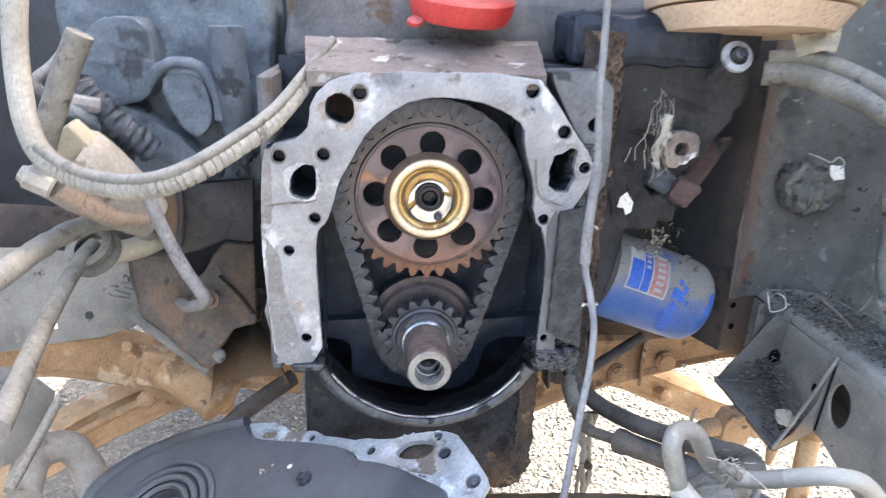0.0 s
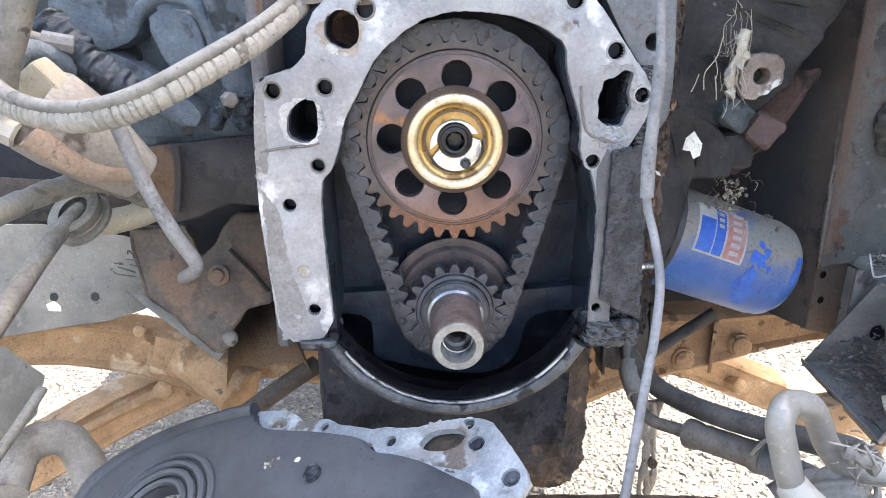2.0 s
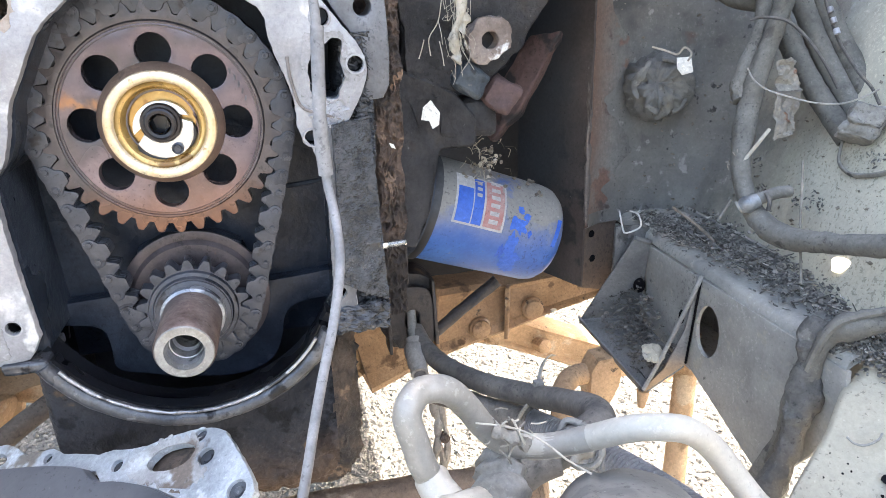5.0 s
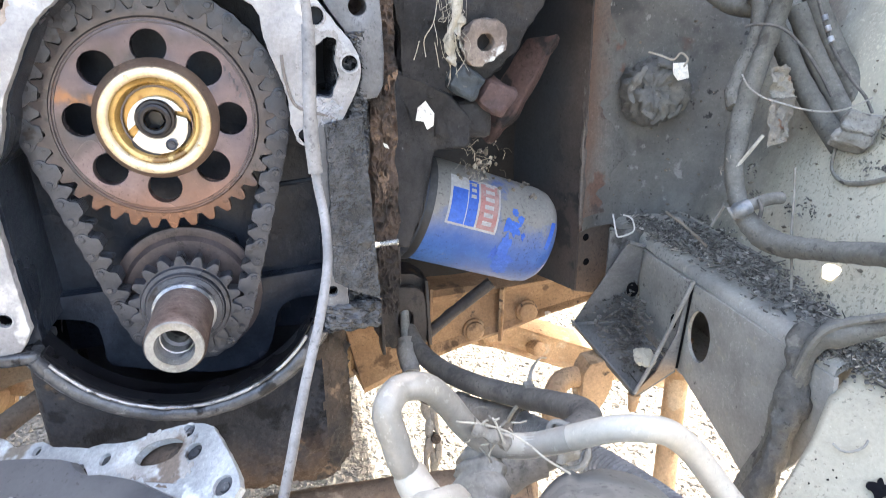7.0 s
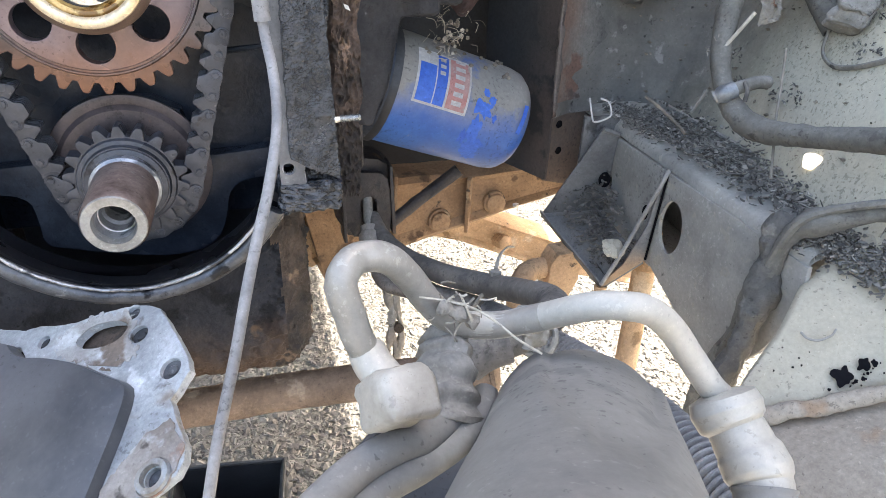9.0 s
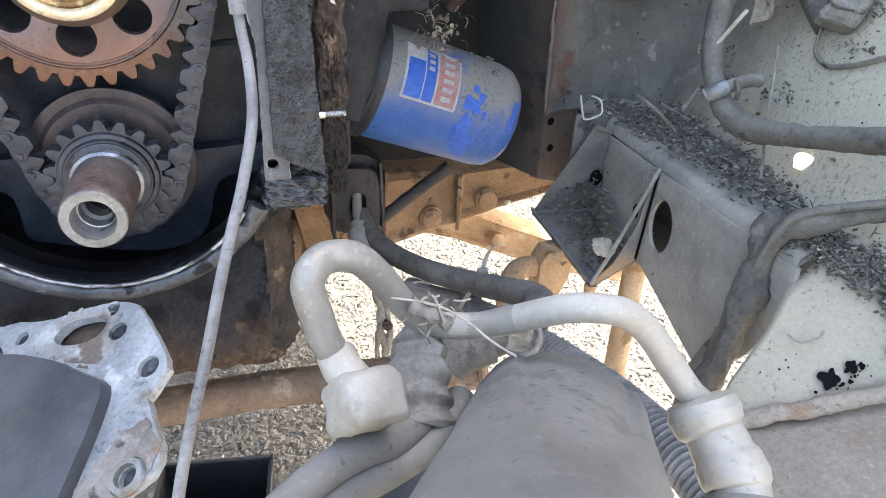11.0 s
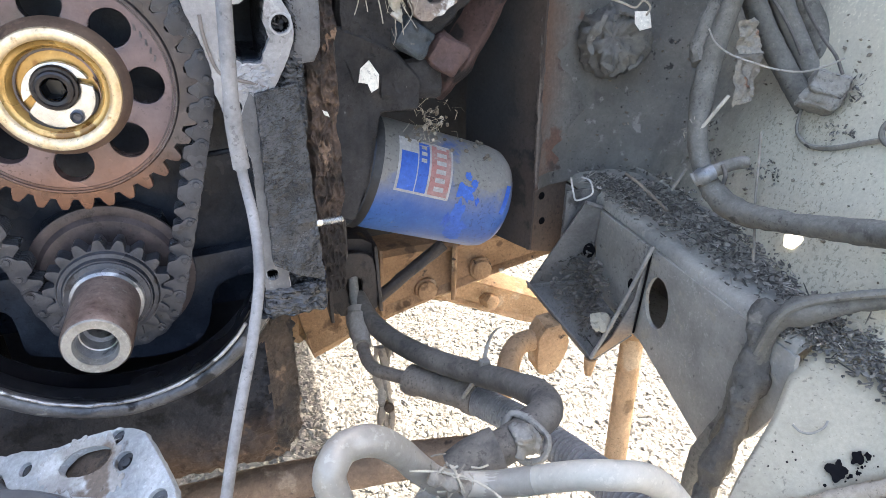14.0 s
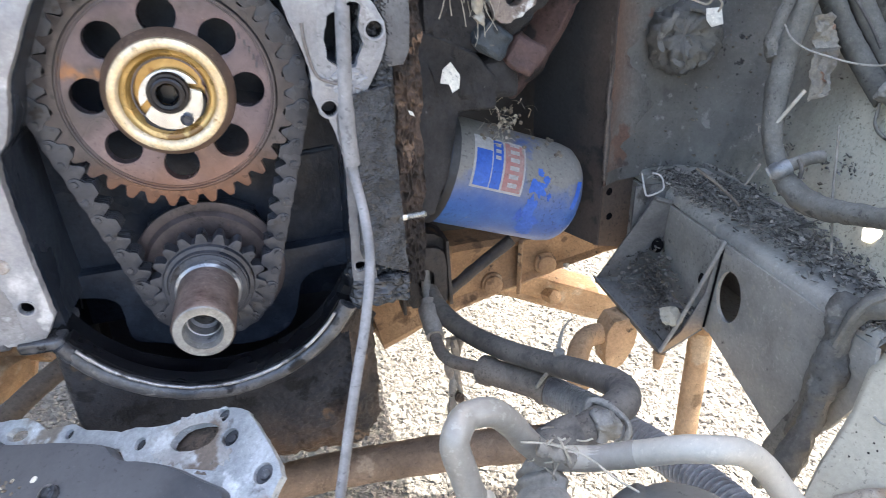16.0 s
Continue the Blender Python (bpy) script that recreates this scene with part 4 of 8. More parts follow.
part("hub_floor", lathe([(0, .0225), (.0005, .018), (0, 0)], (0, .6225 + GY, CZ), (0, -1, 0), 40), M_GOLD, hub)
EX, EZ = .0006, CZ - .0034        # the thrust plate lies off the bolt's centre
for a0, a1, r1 in ((26, 188, .0188), (206, 372, .0190)):
    aa = [radians(a0 + (a1 - a0) * k / 18) for k in range(19)]
    out = [(EX + r1 * math.cos(a), EZ + r1 * math.sin(a)) for a in aa]
    inn = [(.0112 * math.cos(a), CZ + .0012 + .0112 * math.sin(a)) for a in reversed(aa)]
    part("thrust_plate", slab(out + inn, [], .6155 + GY, .6195 + GY, bevel=.0006), M_BRIGHT, hub, "bright machined thrust plate")
for a0, a1, r0, r1, m_ in ((206, 268, .0190, .0222, M_OIL), (318, 366, .0188, .0206, M_OIL), (300, 385, .0214, .0222, M_FLANGE), (262, 350, .0232, .0238, M_FLANGE)):
    aa = [radians(a0 + (a1 - a0) * k / 12) for k in range(13)]
    taper = [1 - (abs(k - 6) / 6) ** 3 * .8 for k in range(13)]
    out = [(EX + (r0 + (r1 - r0) * w) * math.cos(a), EZ + (r0 + (r1 - r0) * w) * math.sin(a)) for a, w in zip(aa, taper)]
    inn = [(EX + r0 * math.cos(a), EZ + r0 * math.sin(a)) for a in reversed(aa)]
    part("oil_pocket", slab(out + inn, [], .6160 + GY, .6190 + GY, bevel=.0003), m_, hub, "black oil-filled pocket" if m_ is M_OIL else "brown groove")
bolt = part("cam_bolt", lathe([(-.006, .0130), (.003, .0129), (.0042, .0120), (.0044, .0106), (.0066, .0100), (.0072, .0088), (.0068, .0070), (.0058, .0064)], (0, .6165 + GY, CZ + .0012), (0, -1, 0), 36), M_BOLT, sprocket, "black socket bolt")
part("dowel", lathe([(0, .0040), (.0025, .0039), (.003, .003), (.0022, .0022), (.0022, 0)], (.0078, .6155 + GY, CZ - .0160), (0, -1, 0), 18), M_CHAIN, sprocket)
part("bolt_socket", lathe([(.0058, .0066), (.0050, .0060), (-.004, .0058), (-.004, 0)], (0, .6165 + GY, CZ + .0012), (0, -1, 0), 6), M_OIL, bolt, "black hexagon socket")
# stamped figures on the web, too worn to read
for k in range(5):
    a = radians(34 - 5 * k)
    x, z = .0565 * math.cos(a), CZ + .0565 * math.sin(a)
    part("stamp_mark", block((-.0006, -.0003, -.0018), (.0006, .0003, .0018), 0, Matrix.Translation((x, .6192 + GY, z)) @ Matrix.Rotation(-a + .5, 4, "Y")), M_CHAIN, sprocket)

csprocket = thing("crank_sprocket", (0, .62, KZ - .04), "dark toothed crankshaft sprocket", "sprocket")
part("toothed_ring", gear(18, .0325, .0392, .022, .617, .628, KZ, radians(90)), M_CHAIN, csprocket)
part("sprocket_hub", lathe([(0, .0315), (.0025, .0305), (.003, .028), (.0055, .027), (.006, .022)], (0, .6172 + GY, KZ), (0, -1, 0), 48), M_CHAIN, csprocket)

# timing chain
RC, RK, NL = .0790, .0410, 48
DC = CZ - KZ
AL = math.asin((RC - RK) / DC)
SL = math.sqrt(DC ** 2 - (RC - RK) ** 2)
WC, WK = math.pi + 2 * AL, math.pi - 2 * AL
LEN = 2 * SL + RC * WC + RK * WK


def chain_point(s):
    s %= LEN
    if s < RC * WC:                                   # over the cam sprocket, from its right to its left
        a = -AL + s / RC
        return RC * math.cos(a), CZ + RC * math.sin(a)
    s -= RC * WC
    if s < SL:                                        # down the slack side
        a, k = math.pi + AL, s / SL
        p, q = (RC * math.cos(a), CZ + RC * math.sin(a)), (RK * math.cos(a), KZ + RK * math.sin(a))
        bow = .0008 * math.sin(math.pi * k)
        return p[0] + (q[0] - p[0]) * k + bow, p[1] + (q[1] - p[1]) * k
    s -= SL
    if s < RK * WK:
        a = math.pi + AL + s / RK
        return RK * math.cos(a), KZ + RK * math.sin(a)
    s -= RK * WK
    a, k = -AL, s / SL
    p, q = (RK * math.cos(a), KZ + RK * math.sin(a)), (RC * math.cos(a), CZ + RC * math.sin(a))
    return p[0] + (q[0] - p[0]) * k, p[1] + (q[1] - p[1]) * k


PITCH = LEN / NL
chain = thing("timing_chain", (0, .622, KZ - .04), "dark oily timing chain over both sprockets", "chain")


def link_half(end, tip, wide):
    """The right half of a link plate: outer edge, rounded end, and the leg that fills the gap between two teeth."""
    h = PITCH / 2
    return [(0, -.0062), (h * .55, -.0068), (h, -.0070), (h + end * .7, -.0060), (h + end, -.0032), (h + end * .92, -.0004), (h + end * .55, .0014),
            (h * .86, .0020 + wide * .0016), (h * (.69 + wide * .13), .0030 + wide * .0018), (h * (.42 + wide * .30), .0060 + wide * .0002), (h * (.26 + wide * .36), tip - .0008), (h * (.12 + wide * .34), tip)]


def link_mesh(name, end, front, rivets):
    """An inverted-tooth link: a stack of plates with one leg each and, on the front one, two rivet heads."""
    bm = bmesh.new()
    half = link_half(end, .0080 if rivets else .0086, 1.0 if rivets else 0.0)
    out = half + [(-x, z) for x, z in reversed(half) if x > 0]
    for y in (front, -.0036, -.0006, .0024, .0054):
        slab(out, [], y - .0010, y + .0010, bm, .0004)
    if rivets:
        for x in (-PITCH / 2, PITCH / 2):
            lathe([(0, .0029), (.0003, .0028), (.0003, .0023), (.0009, .0021), (.0011, .0012), (.0009, .0006), (.0009, 0)], (x, front - .0010, -.0026), (0, -1, 0), 14, bm)
    return finish(name, bm, M_CHAIN)


guide_me = link_mesh("guide_link", .0040, -.0068, True)
link_me = link_mesh("chain_link", .0016, -.0058, False)
SHIFT = RC * AL        # each link's leg sits between two teeth
for i in range(NL):
    p, q = chain_point(SHIFT + i * PITCH), chain_point(SHIFT + (i + 1) * PITCH)
    ob = new("chain_link", link_me) if i % 2 else new("guide_link", guide_me)
    ob.parent = chain
    ang = math.atan2(q[1] - p[1], q[0] - p[0])
    ob.matrix_basis = Matrix.Translation(Vector(((p[0] + q[0]) / 2, .6270 + GY , (p[1] + q[1]) / 2)) - ORIGIN[chain.name]) @ Matrix.Rotation(-ang, 4, "Y")
    ORIGIN[ob.name] = ORIGIN[chain.name]

# oil pan
pan = thing("oil_pan", (0, .75, .36), "mud-stained dark oil pan with a bright front lip", "oil pan")
ZC, R0, R1 = .5905, .0990, .1095


def arc(r, a0, a1, n):
    return [(r * math.cos(radians(a0 + (a1 - a0) * k / n)), ZC + r * math.sin(radians(a0 + (a1 - a0) * k / n))) for k in range(n + 1)]


def hoop(r, y, a0, a1, n=48):
    return [(r * math.cos(radians(a0 + (a1 - a0) * k / n)), y + .0006 * noise.noise(Vector((k * .5, r * 90, 0))), ZC + (r + .0005 * noise.noise(Vector((k * .4, 3, r * 50)))) * math.sin(radians(a0 + (a1 - a0) * k / n))) for k in range(n + 1)]


part("front_lip", roughen(tube(hoop(R1 - .0025, .5975, 209, 331), .0058, 18, 2), .0005, 160), M_LIP, pan, "oily rolled steel lip")
part("lip_edge", tube(hoop(R0 + .0010, .5930, 213, 327), lambda t: .0013 + .0006 * noise.noise(Vector((t * 30, 1, 1))), 10, 2), M_LIPEDGE, pan, "bright worn edge")
part("lip_bead", tube(hoop(R1 + .0030, .6010, 209, 331), .0030, 12, 2), M_LIP, pan)
part("trough_wall", slab(arc(R1 + .001, 209, 331, 40) + arc(R0 + .001, 331, 209, 40), [], .600, .6108), M_OIL, pan)
part("lip_foot", roughen(block((-.119, .597, .535), (-.091, .64, .543), .002), .0010, 120, 5), M_LIP, pan)
b = roughen(block((.0975, .5975, .534), (.1400, .64, .5565), .004), .0040, 75, 34)
for v in b.verts:
    q = Vector((v.co.x * 150, v.co.y * 150, v.co.z * 420 + 40 * v.co.x))
    v.co.y -= .0016 * (1 - 2.4 * abs(noise.noise(q)))
part("lip_foot", b, M_GREASE, pan, "lump of folded black grease", 70)
shape = arc(R1 + .0005, 206, 334, 36) + [(.100, .535), (.100, .43), (.092, .405), (.070, .392), (-.070, .392), (-.092, .405), (-.100, .43), (-.100, .535)]
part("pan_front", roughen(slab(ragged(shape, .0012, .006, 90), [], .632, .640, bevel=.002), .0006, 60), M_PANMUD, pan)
# the pan's skin: flat front, corners and bottom rolled over, side running back; brown mud takes over past the corner
PLANP = [((-.1135, .90), (-1, 0)), ((-.1125, .66), (-1, 0))]
PLANP += [((-.1035 - .009 * math.cos(q), .635 - .009 * math.sin(q)), (-math.cos(q), -math.sin(q))) for q in (math.pi / 2 * k / 5 for k in range(6))]
PLANP += [((-.1035 + .1995 * k / 100, .626), (0, -1)) for k in range(1, 100)]
PLANP += [((.096 + .018 * math.sin(q), .644 - .018 * math.cos(q)), (math.sin(q), -math.cos(q))) for q in (math.pi / 2 * k / 14 for k in range(15))]
PLANP += [((.114 + .004 * k / 50, .644 + .256 * k / 50), (1, 0)) for k in range(1, 51)]
skins, nv = [bmesh.new(), bmesh.new()], 84
made = [{}, {}]


def skin_at(i, j):
    (x, y), (nx, ny) = PLANP[i]
    front = ny < -.9
    top = ZC - math.sqrt(max(0.0, (R1 + .004) ** 2 - x * x)) if abs(x) < .1 and front else .546
    z = top + (.371 - top) * j / nv
    roll = .040 if x > 0 else .012
    dip = max(0.0, roll - (z - .371))
    inset = roll - math.sqrt(max(0.0, roll * roll - dip * dip))
    if front and y < .63:
        inset *= .45
        x -= max(0.0, (x - .05) / .046) * .4 * inset
    crust = max(0.0, min(1.0, (x - .05) / .05)) + max(0.0, min(1.0, (.435 - z) / .05))
    p = Vector((x * 95, y * 95, z * 62))
    k = (.0008 + .0030 * min(1.0, crust)) * (noise.noise(p) + .7 * abs(noise.noise(p * 2.3)) + .6 * noise.noise(p * 5))
    return Vector((x + nx * (k - inset), y + ny * (k - inset), z)), x + .6 * max(0.0, .41 - z) + .016 * noise.noise(p * .45) + .006 * noise.noise(p * 1.4) + max(0.0, y - .64)


for j in range(nv):
    turn = min(i for i in range(55, len(PLANP)) if i > 105 or skin_at(i, j)[1] > .092)
    for i in range(len(PLANP) - 1):
        side_ = 1 if i >= turn else 0
        quad = []
        for ij in ((i, j), (i + 1, j), (i + 1, j + 1), (i, j + 1)):
            if ij not in made[side_]:
                made[side_][ij] = skins[side_].verts.new(skin_at(*ij)[0])
            quad.append(made[side_][ij])
        skins[side_].faces.new(quad)
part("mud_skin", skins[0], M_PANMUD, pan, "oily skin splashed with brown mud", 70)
part("mud_crust", skins[1], M_MUD, pan, "thick dried mud round the pan's corner", 70)
part("trough_liner", slab(arc(R1 + .001, 206, 334, 40) + arc(R0 + .004, 335, 205, 40), [], .6110, .630), M_OIL, pan, "black oily trough")
part("pan_floor", block((-.095, .6405, .392), (.095, .712, .415), .003), M_OIL, pan, "black oil in the pan's bottom")
for s in (-1, 1):
    part("pan_side", block((s * .1085 - .003, .6405, .4155), (s * .1085 + .003, .712, .535), .001), M_OIL, pan)
part("pan_trough", block((-.100, .7125, .395), (.100, 1.05, .54), .004), M_DARK, pan)

# oil filter
FA, FB = Vector((.186, .728, .5855)), Vector((.311, .734, .540))
fd = (FB - FA).normalized()
FR = .0472
filt = thing("oil_filter", (.25, .73, .50), "dusty blue spin-on oil filter with a worn red and white label", "oil filter")
L = (FB - FA).length
part("can", lathe([(.004, FR * .90), (.004, FR * .985), (.008, FR), (.016, FR * 1.006), (L - .018, FR * .985), (L - .009, FR * .95), (L - .003, FR * .86), (L, FR * .72), (L + .001, FR * .4), (L + .001, 0)],
                  FA, fd, 64), M_BLUE, filt)
part("base_rim", lathe([(-.002, FR * .8), (-.002, FR * 1.02), (.001, FR * 1.05), (.005, FR * 1.05), (.006, FR * .98)], FA, fd, 56), M_DARK, filt, "black crimped base")
side = Vector((0, 0, 1)).cross(fd).normalized()
if side.y > 0:
    side = -side
fup = fd.cross(side).normalized()
if fup.z < 0:
    fup = -fup


def wrap_patch(s0, s1, a0, a1, lift, n=10, skew=0.0):
    """A thin printed patch on the can: s along the axis, a degrees round it from its front towards its top."""
    bm = bmesh.new()
    rows = []
    for i in range(n + 1):
        row = []
        for k in range(9):
            a = radians(a0 + (a1 - a0) * k / 8)
            s = s0 + (s1 - s0) * i / n + skew * (k / 8 - .5)
            r = FR * (1.006 - .02 * max(0, (s - .016)) / (L - .034)) + lift
            row.append(bm.verts.new(FA + fd * s + (side * math.cos(a) + fup * math.sin(a)) * r))
        rows.append(row)
    for p, q in zip(rows, rows[1:]):
        for k in range(8):
            bm.faces.new((p[k], p[k + 1], q[k + 1], q[k]))
    return bm


S0, S1, A0, A1 = .018, .067, 4, 60
lab = part("label_border", wrap_patch(S0, S1, A0, A1, .0004), M_LABELW, filt, "worn white label border")
part("label_blue", wrap_patch(S0 + .002, S0 + .0165, A0 + 2.5, A1 - 16, .0008), M_LABELB, lab, "blue label field")
part("label_stripe", wrap_patch(S0 + .0175, S0 + .027, A0 + 2.5, A1 - 3, .0008), M_LABELB, lab)
part("label_red", wrap_patch(S0 + .029, S1 - .002, A0 + 2.5, A1 - 3, .0008), M_LABELR, lab, "faded red label field")
for k in range(6):
    a = A0 + 7 + 8.6 * k
    part("label_bar", wrap_patch(S0 + .0335, S0 + .0425, a, a + 4.6, .0011, 3), M_LABELW, lab)
for k in range(3):
    a = A0 + 32 + 7 * k
    part("label_bar", wrap_patch(S0 + .0195, S0 + .0245, a, a + 4, .0011, 3), M_LABELW, lab)


def wrap_blob(s, a, rs, ra, seed, lift=.0006):
    """A ragged patch on the can round a place."""
    bm = bmesh.new()

    def on_can(ss, aa):
        r = FR * (1.006 - .02 * max(0, (ss - .016)) / (L - .034)) + lift
        if ss > L - .018:
            r = FR * (.985 - .035 * (ss - L + .018) / .009) + lift
        return FA + fd * ss + (side * math.cos(radians(aa)) + fup * math.sin(radians(aa))) * r

    mid = bm.verts.new(on_can(s, a))
    ring = []
    for k in range(36):
        q = 2 * math.pi * k / 36
        w = 1 + .75 * noise.noise(Vector((math.cos(q) * 2.1, math.sin(q) * 2.1, seed * 3.7))) + .3 * noise.noise(Vector((math.cos(q) * 6, math.sin(q) * 6, seed)))
        ring.append(bm.verts.new(on_can(s + rs * w * math.cos(q), a + ra * w * math.sin(q))))
    for k in range(36):
        bm.faces.new((mid, ring[k], ring[(k + 1) % 36]))
    return bm


for k, (s_, a_, rs_, ra_) in enumerate(((.079, -6, .0065, 15), (.082, 17, .0075, 8), (.084, -24, .0085, 14), (.089, 27, .003, 4), (.082, 33, .0035, 3.5), (.088, -38, .0065, 9), (.094, 10, .002, 4), (.073, -16, .003, 9))):
    part("clean_patch", wrap_blob(s_, a_, rs_, ra_, k + 1), M_LABELB, filt, "bare bright blue paint")
part("clean_patch", wrap_patch(.1195, .1235, 2, 34, -.0002, 4, .003), M_LABELB, filt)

# filter housing and brackets beside the block
housing = thing("filter_housing", (.18, .70, .55), "black greasy oil filter housing bolted to the block", "housing")
part("flange", lathe([(-.028, .030), (-.024, .044), (-.008, .0495), (-.002, .0495), (-.002, .03)], FA, fd, 48), M_CAST, housing)
b = plate3([(0.162, 0.667, 0.713), (0.186, 0.667, 0.704), (0.209, 0.666, 0.692), (0.226, 0.663, 0.670), (0.224, 0.664, 0.649), (0.198, 0.675, 0.646), (0.194, 0.672, 0.632), (0.186, 0.664, 0.597), (0.171, 0.652, 0.573), (0.154, 0.646, 0.577)], .05, .003, 3, .0012, 70)
part("neck", b, M_PUMP, housing)
part("arm", roughen(block((.196, .670, .655), (.244, .70, .684), .005), .0022, 80, 4), M_PUMP, housing)
stud = thing("stud", (.145, .62, .59), "bright threaded stud standing out of the block", "bolt")
sa, sd = Vector((.130, .6065, .5955)), Vector((1, .14, .0)).normalized()
part("shank", lathe([(0, .0025), (.010, .0025), (.0102, .0021)] + [q for k in range(12) for q in ((.0112 + k * .0011, .0021), (.0117 + k * .0011, .0026))] + [(.0252, .002), (.0255, 0)], sa, sd, 14), M_BRIGHT, stud)


# ---- right of the engine: frame rail, apron, arms ----
YZ = Matrix(((0, 1, 0, 0), (1, 0, 0, 0), (0, 0, 1, 0), (0, 0, 0, 1)))    # slab's x to y, its y to x

rail = thing("frame_rail", (.43, .6, .43), "dusty grey steel frame rail with an oval hole", "frame rail")
side_outline = [(.80, .448), (.80, .528), (.46, .533), (.455, .50), (.475, .455), (.495, .425), (.515, .405), (.62, .443)]
oval = [(.601 + .0155 * math.cos(a), .488 + .0235 * math.sin(a)) for a in (2 * math.pi * k / 28 for k in range(28))]
slot = [(.706 + .004 * math.cos(a), .483 + .0095 * math.sin(a)) for a in (2 * math.pi * k / 14 for k in range(14))]
part("side_web", slab(side_outline, [oval, slot], .410, .4135, bevel=.0008, m=YZ), M_RAIL, rail, "dusty inner web with an oval hole")
b = bmesh.new()
prof = [(.4115, .532), (.4125, .538), (.416, .5415), (.422, .5425), (.475, .545), (.475, .541), (.422, .5385), (.417, .536)]
ys = [.462 + .358 * i / 24 for i in range(25)]
rings = [[b.verts.new((x, y, z + .0012 * noise.noise(Vector((x * 30, y * 30, 0))))) for x, z in prof] for y in ys]
for p, q in zip(rings, rings[1:]):
    for k in range(len(prof)):
        j = (k + 1) % len(prof)
        b.faces.new((p[k], p[j], q[j], q[k]))
part("top_flange", b, M_RAIL, rail, "dust-covered top flange", 60)
part("back_web", block((.472, .462, .43), (.476, .82, .55), 0), M_RAIL, rail)
part("bottom_flange", plate3([(.412, .80, .447), (.474, .80, .447), (.474, .62, .442), (.412, .62, .442)], .003), M_RAIL, rail)

# bracket tray under the rail
tray = thing("rail_bracket", (.385, .67, .41), "dark steel bracket tray filled with leaf litter", "bracket")
A_, B_, C_, D_, E_ = (.354, .731, .441), (.3765, .636, .410), (.408, .624, .442), (.4095, .619, .531), (.392, .701, .540)
F_ = (.4075, .706, .452)
part("back_plate", plate3([A_, F_, (.4085, .70, .5335), E_], .0025, .0004), M_DARKRAIL, tray, "dark back plate")
# plate added behind the corner to stop sunlit ground showing through
part("corner_plate", plate3([(.380, .716, .547), (.430, .716, .547), (.430, .716, .500), (.380, .716, .500)], .003, .0004), M_DARKRAIL, tray)
b = lathe([(0, .0058), (.0006, .0052), (.0006, 0)], (.4030, .7035, .4880), (-.40, -.91, -.12), 18)
for v in b.verts:
    v.co.z += (v.co.z - .4880) * .45
part("plate_hole", b, M_VOID, tray, "oval hole in the back plate")
b = lathe([(0, .0044), (.0006, .0040), (.0006, 0)], (0.4095, 0.6383, 0.4845), (-1, 0, 0), 16)
for v in b.verts:
    v.co.z += (v.co.z - 0.4845) * .6
part("plate_hole", b, M_VOID, rail)
# tubes added along the joints to close gaps that leak light
part("weld_seam", tube([A_, F_], .0026, 8, 2), M_DARKRAIL, tray)
part("weld_seam", tube([E_, (.4088, .700, .5340)], .0024, 8, 2), M_DARKRAIL, tray)
part("tray_floor", plate3([A_, B_, C_, F_], .0025, .0004), M_DARKRAIL, tray)
part("tray_lip", plate3([A_, B_, (.3745, .634, .417), (.3515, .731, .4475)], .002, .0003), M_DARKRAIL, tray)
part("gusset", plate3([B_, C_, (.4093, .6210, .475), (.4090, .6185, .533), (.4068, .6190, .530), (.4035, .6225, .480), (.3925, .6305, .437), (.3755, .6350, .4155)], .0025, .0004), M_GUSSET, tray, "grey folded gusset, tan with dust at its foot")
part("gusset_crack", tube([(.4088, .6165, .528), (.4080, .6185, .490), (.4075, .6215, .446)], .0011, 6, 4), M_VOID, tray)
part("folded_edge", tube([(.3755, .634, .416), (.388, .629, .452), (.4045, .6175, .519), (.409, .6165, .534)], .0019, 8, 5), M_RAIL, tray)
part("drain_tab", tube([(.378, .638, .412), (.377, .637, .402), (.377, .637, .395)], lambda t: .006 * (1 - .45 * t), 10, 4), M_TAN, tray)

# apron: the inner fender, a dark rear panel that turns into a pale leaning wall
PLAN = [(.364, .752), (.385, .764), (.42, .770), (.455, .765), (.478, .742), (.484, .70), (.480, .65), (.472, .60), (.464, .55), (.457, .50), (.452, .44), (.45, .36), (.452, .28)]


def wall_at(s, z):
    """A place on the apron: s from 0 (rear edge) to 1 (front), at height z."""
    k = max(0.0, min(len(PLAN) - 1.001, s * (len(PLAN) - 1)))
    i, f = int(k), k - int(k)
    x, y = PLAN[i][0] * (1 - f) + PLAN[i + 1][0] * f, PLAN[i][1] * (1 - f) + PLAN[i + 1][1] * f
    lean = min(1.0, max(0.0, (s - .16) / .25))
    return Vector((x + .40 * lean * (z - .545), y + .06 * (1 - lean) * (z - .545), z))


def wall_y(y, z, off=0.0):
    """The apron at depth y and height z, off metres out of it."""
    best = min((abs(wall_at(.3 + .7 * i / 200, z).y - y), i) for i in range(201))[1]
    return wall_at(.3 + .7 * best / 200, z) + Vector((-.92, 0, .37)) * off


apron = thing("inner_fender", (.46, .6, .54), "dusty inner fender apron, sooty at its rusty rear edge", "fender", kind="structure")
b = bmesh.new()
NS, NZ = 110, 44
g0 = []
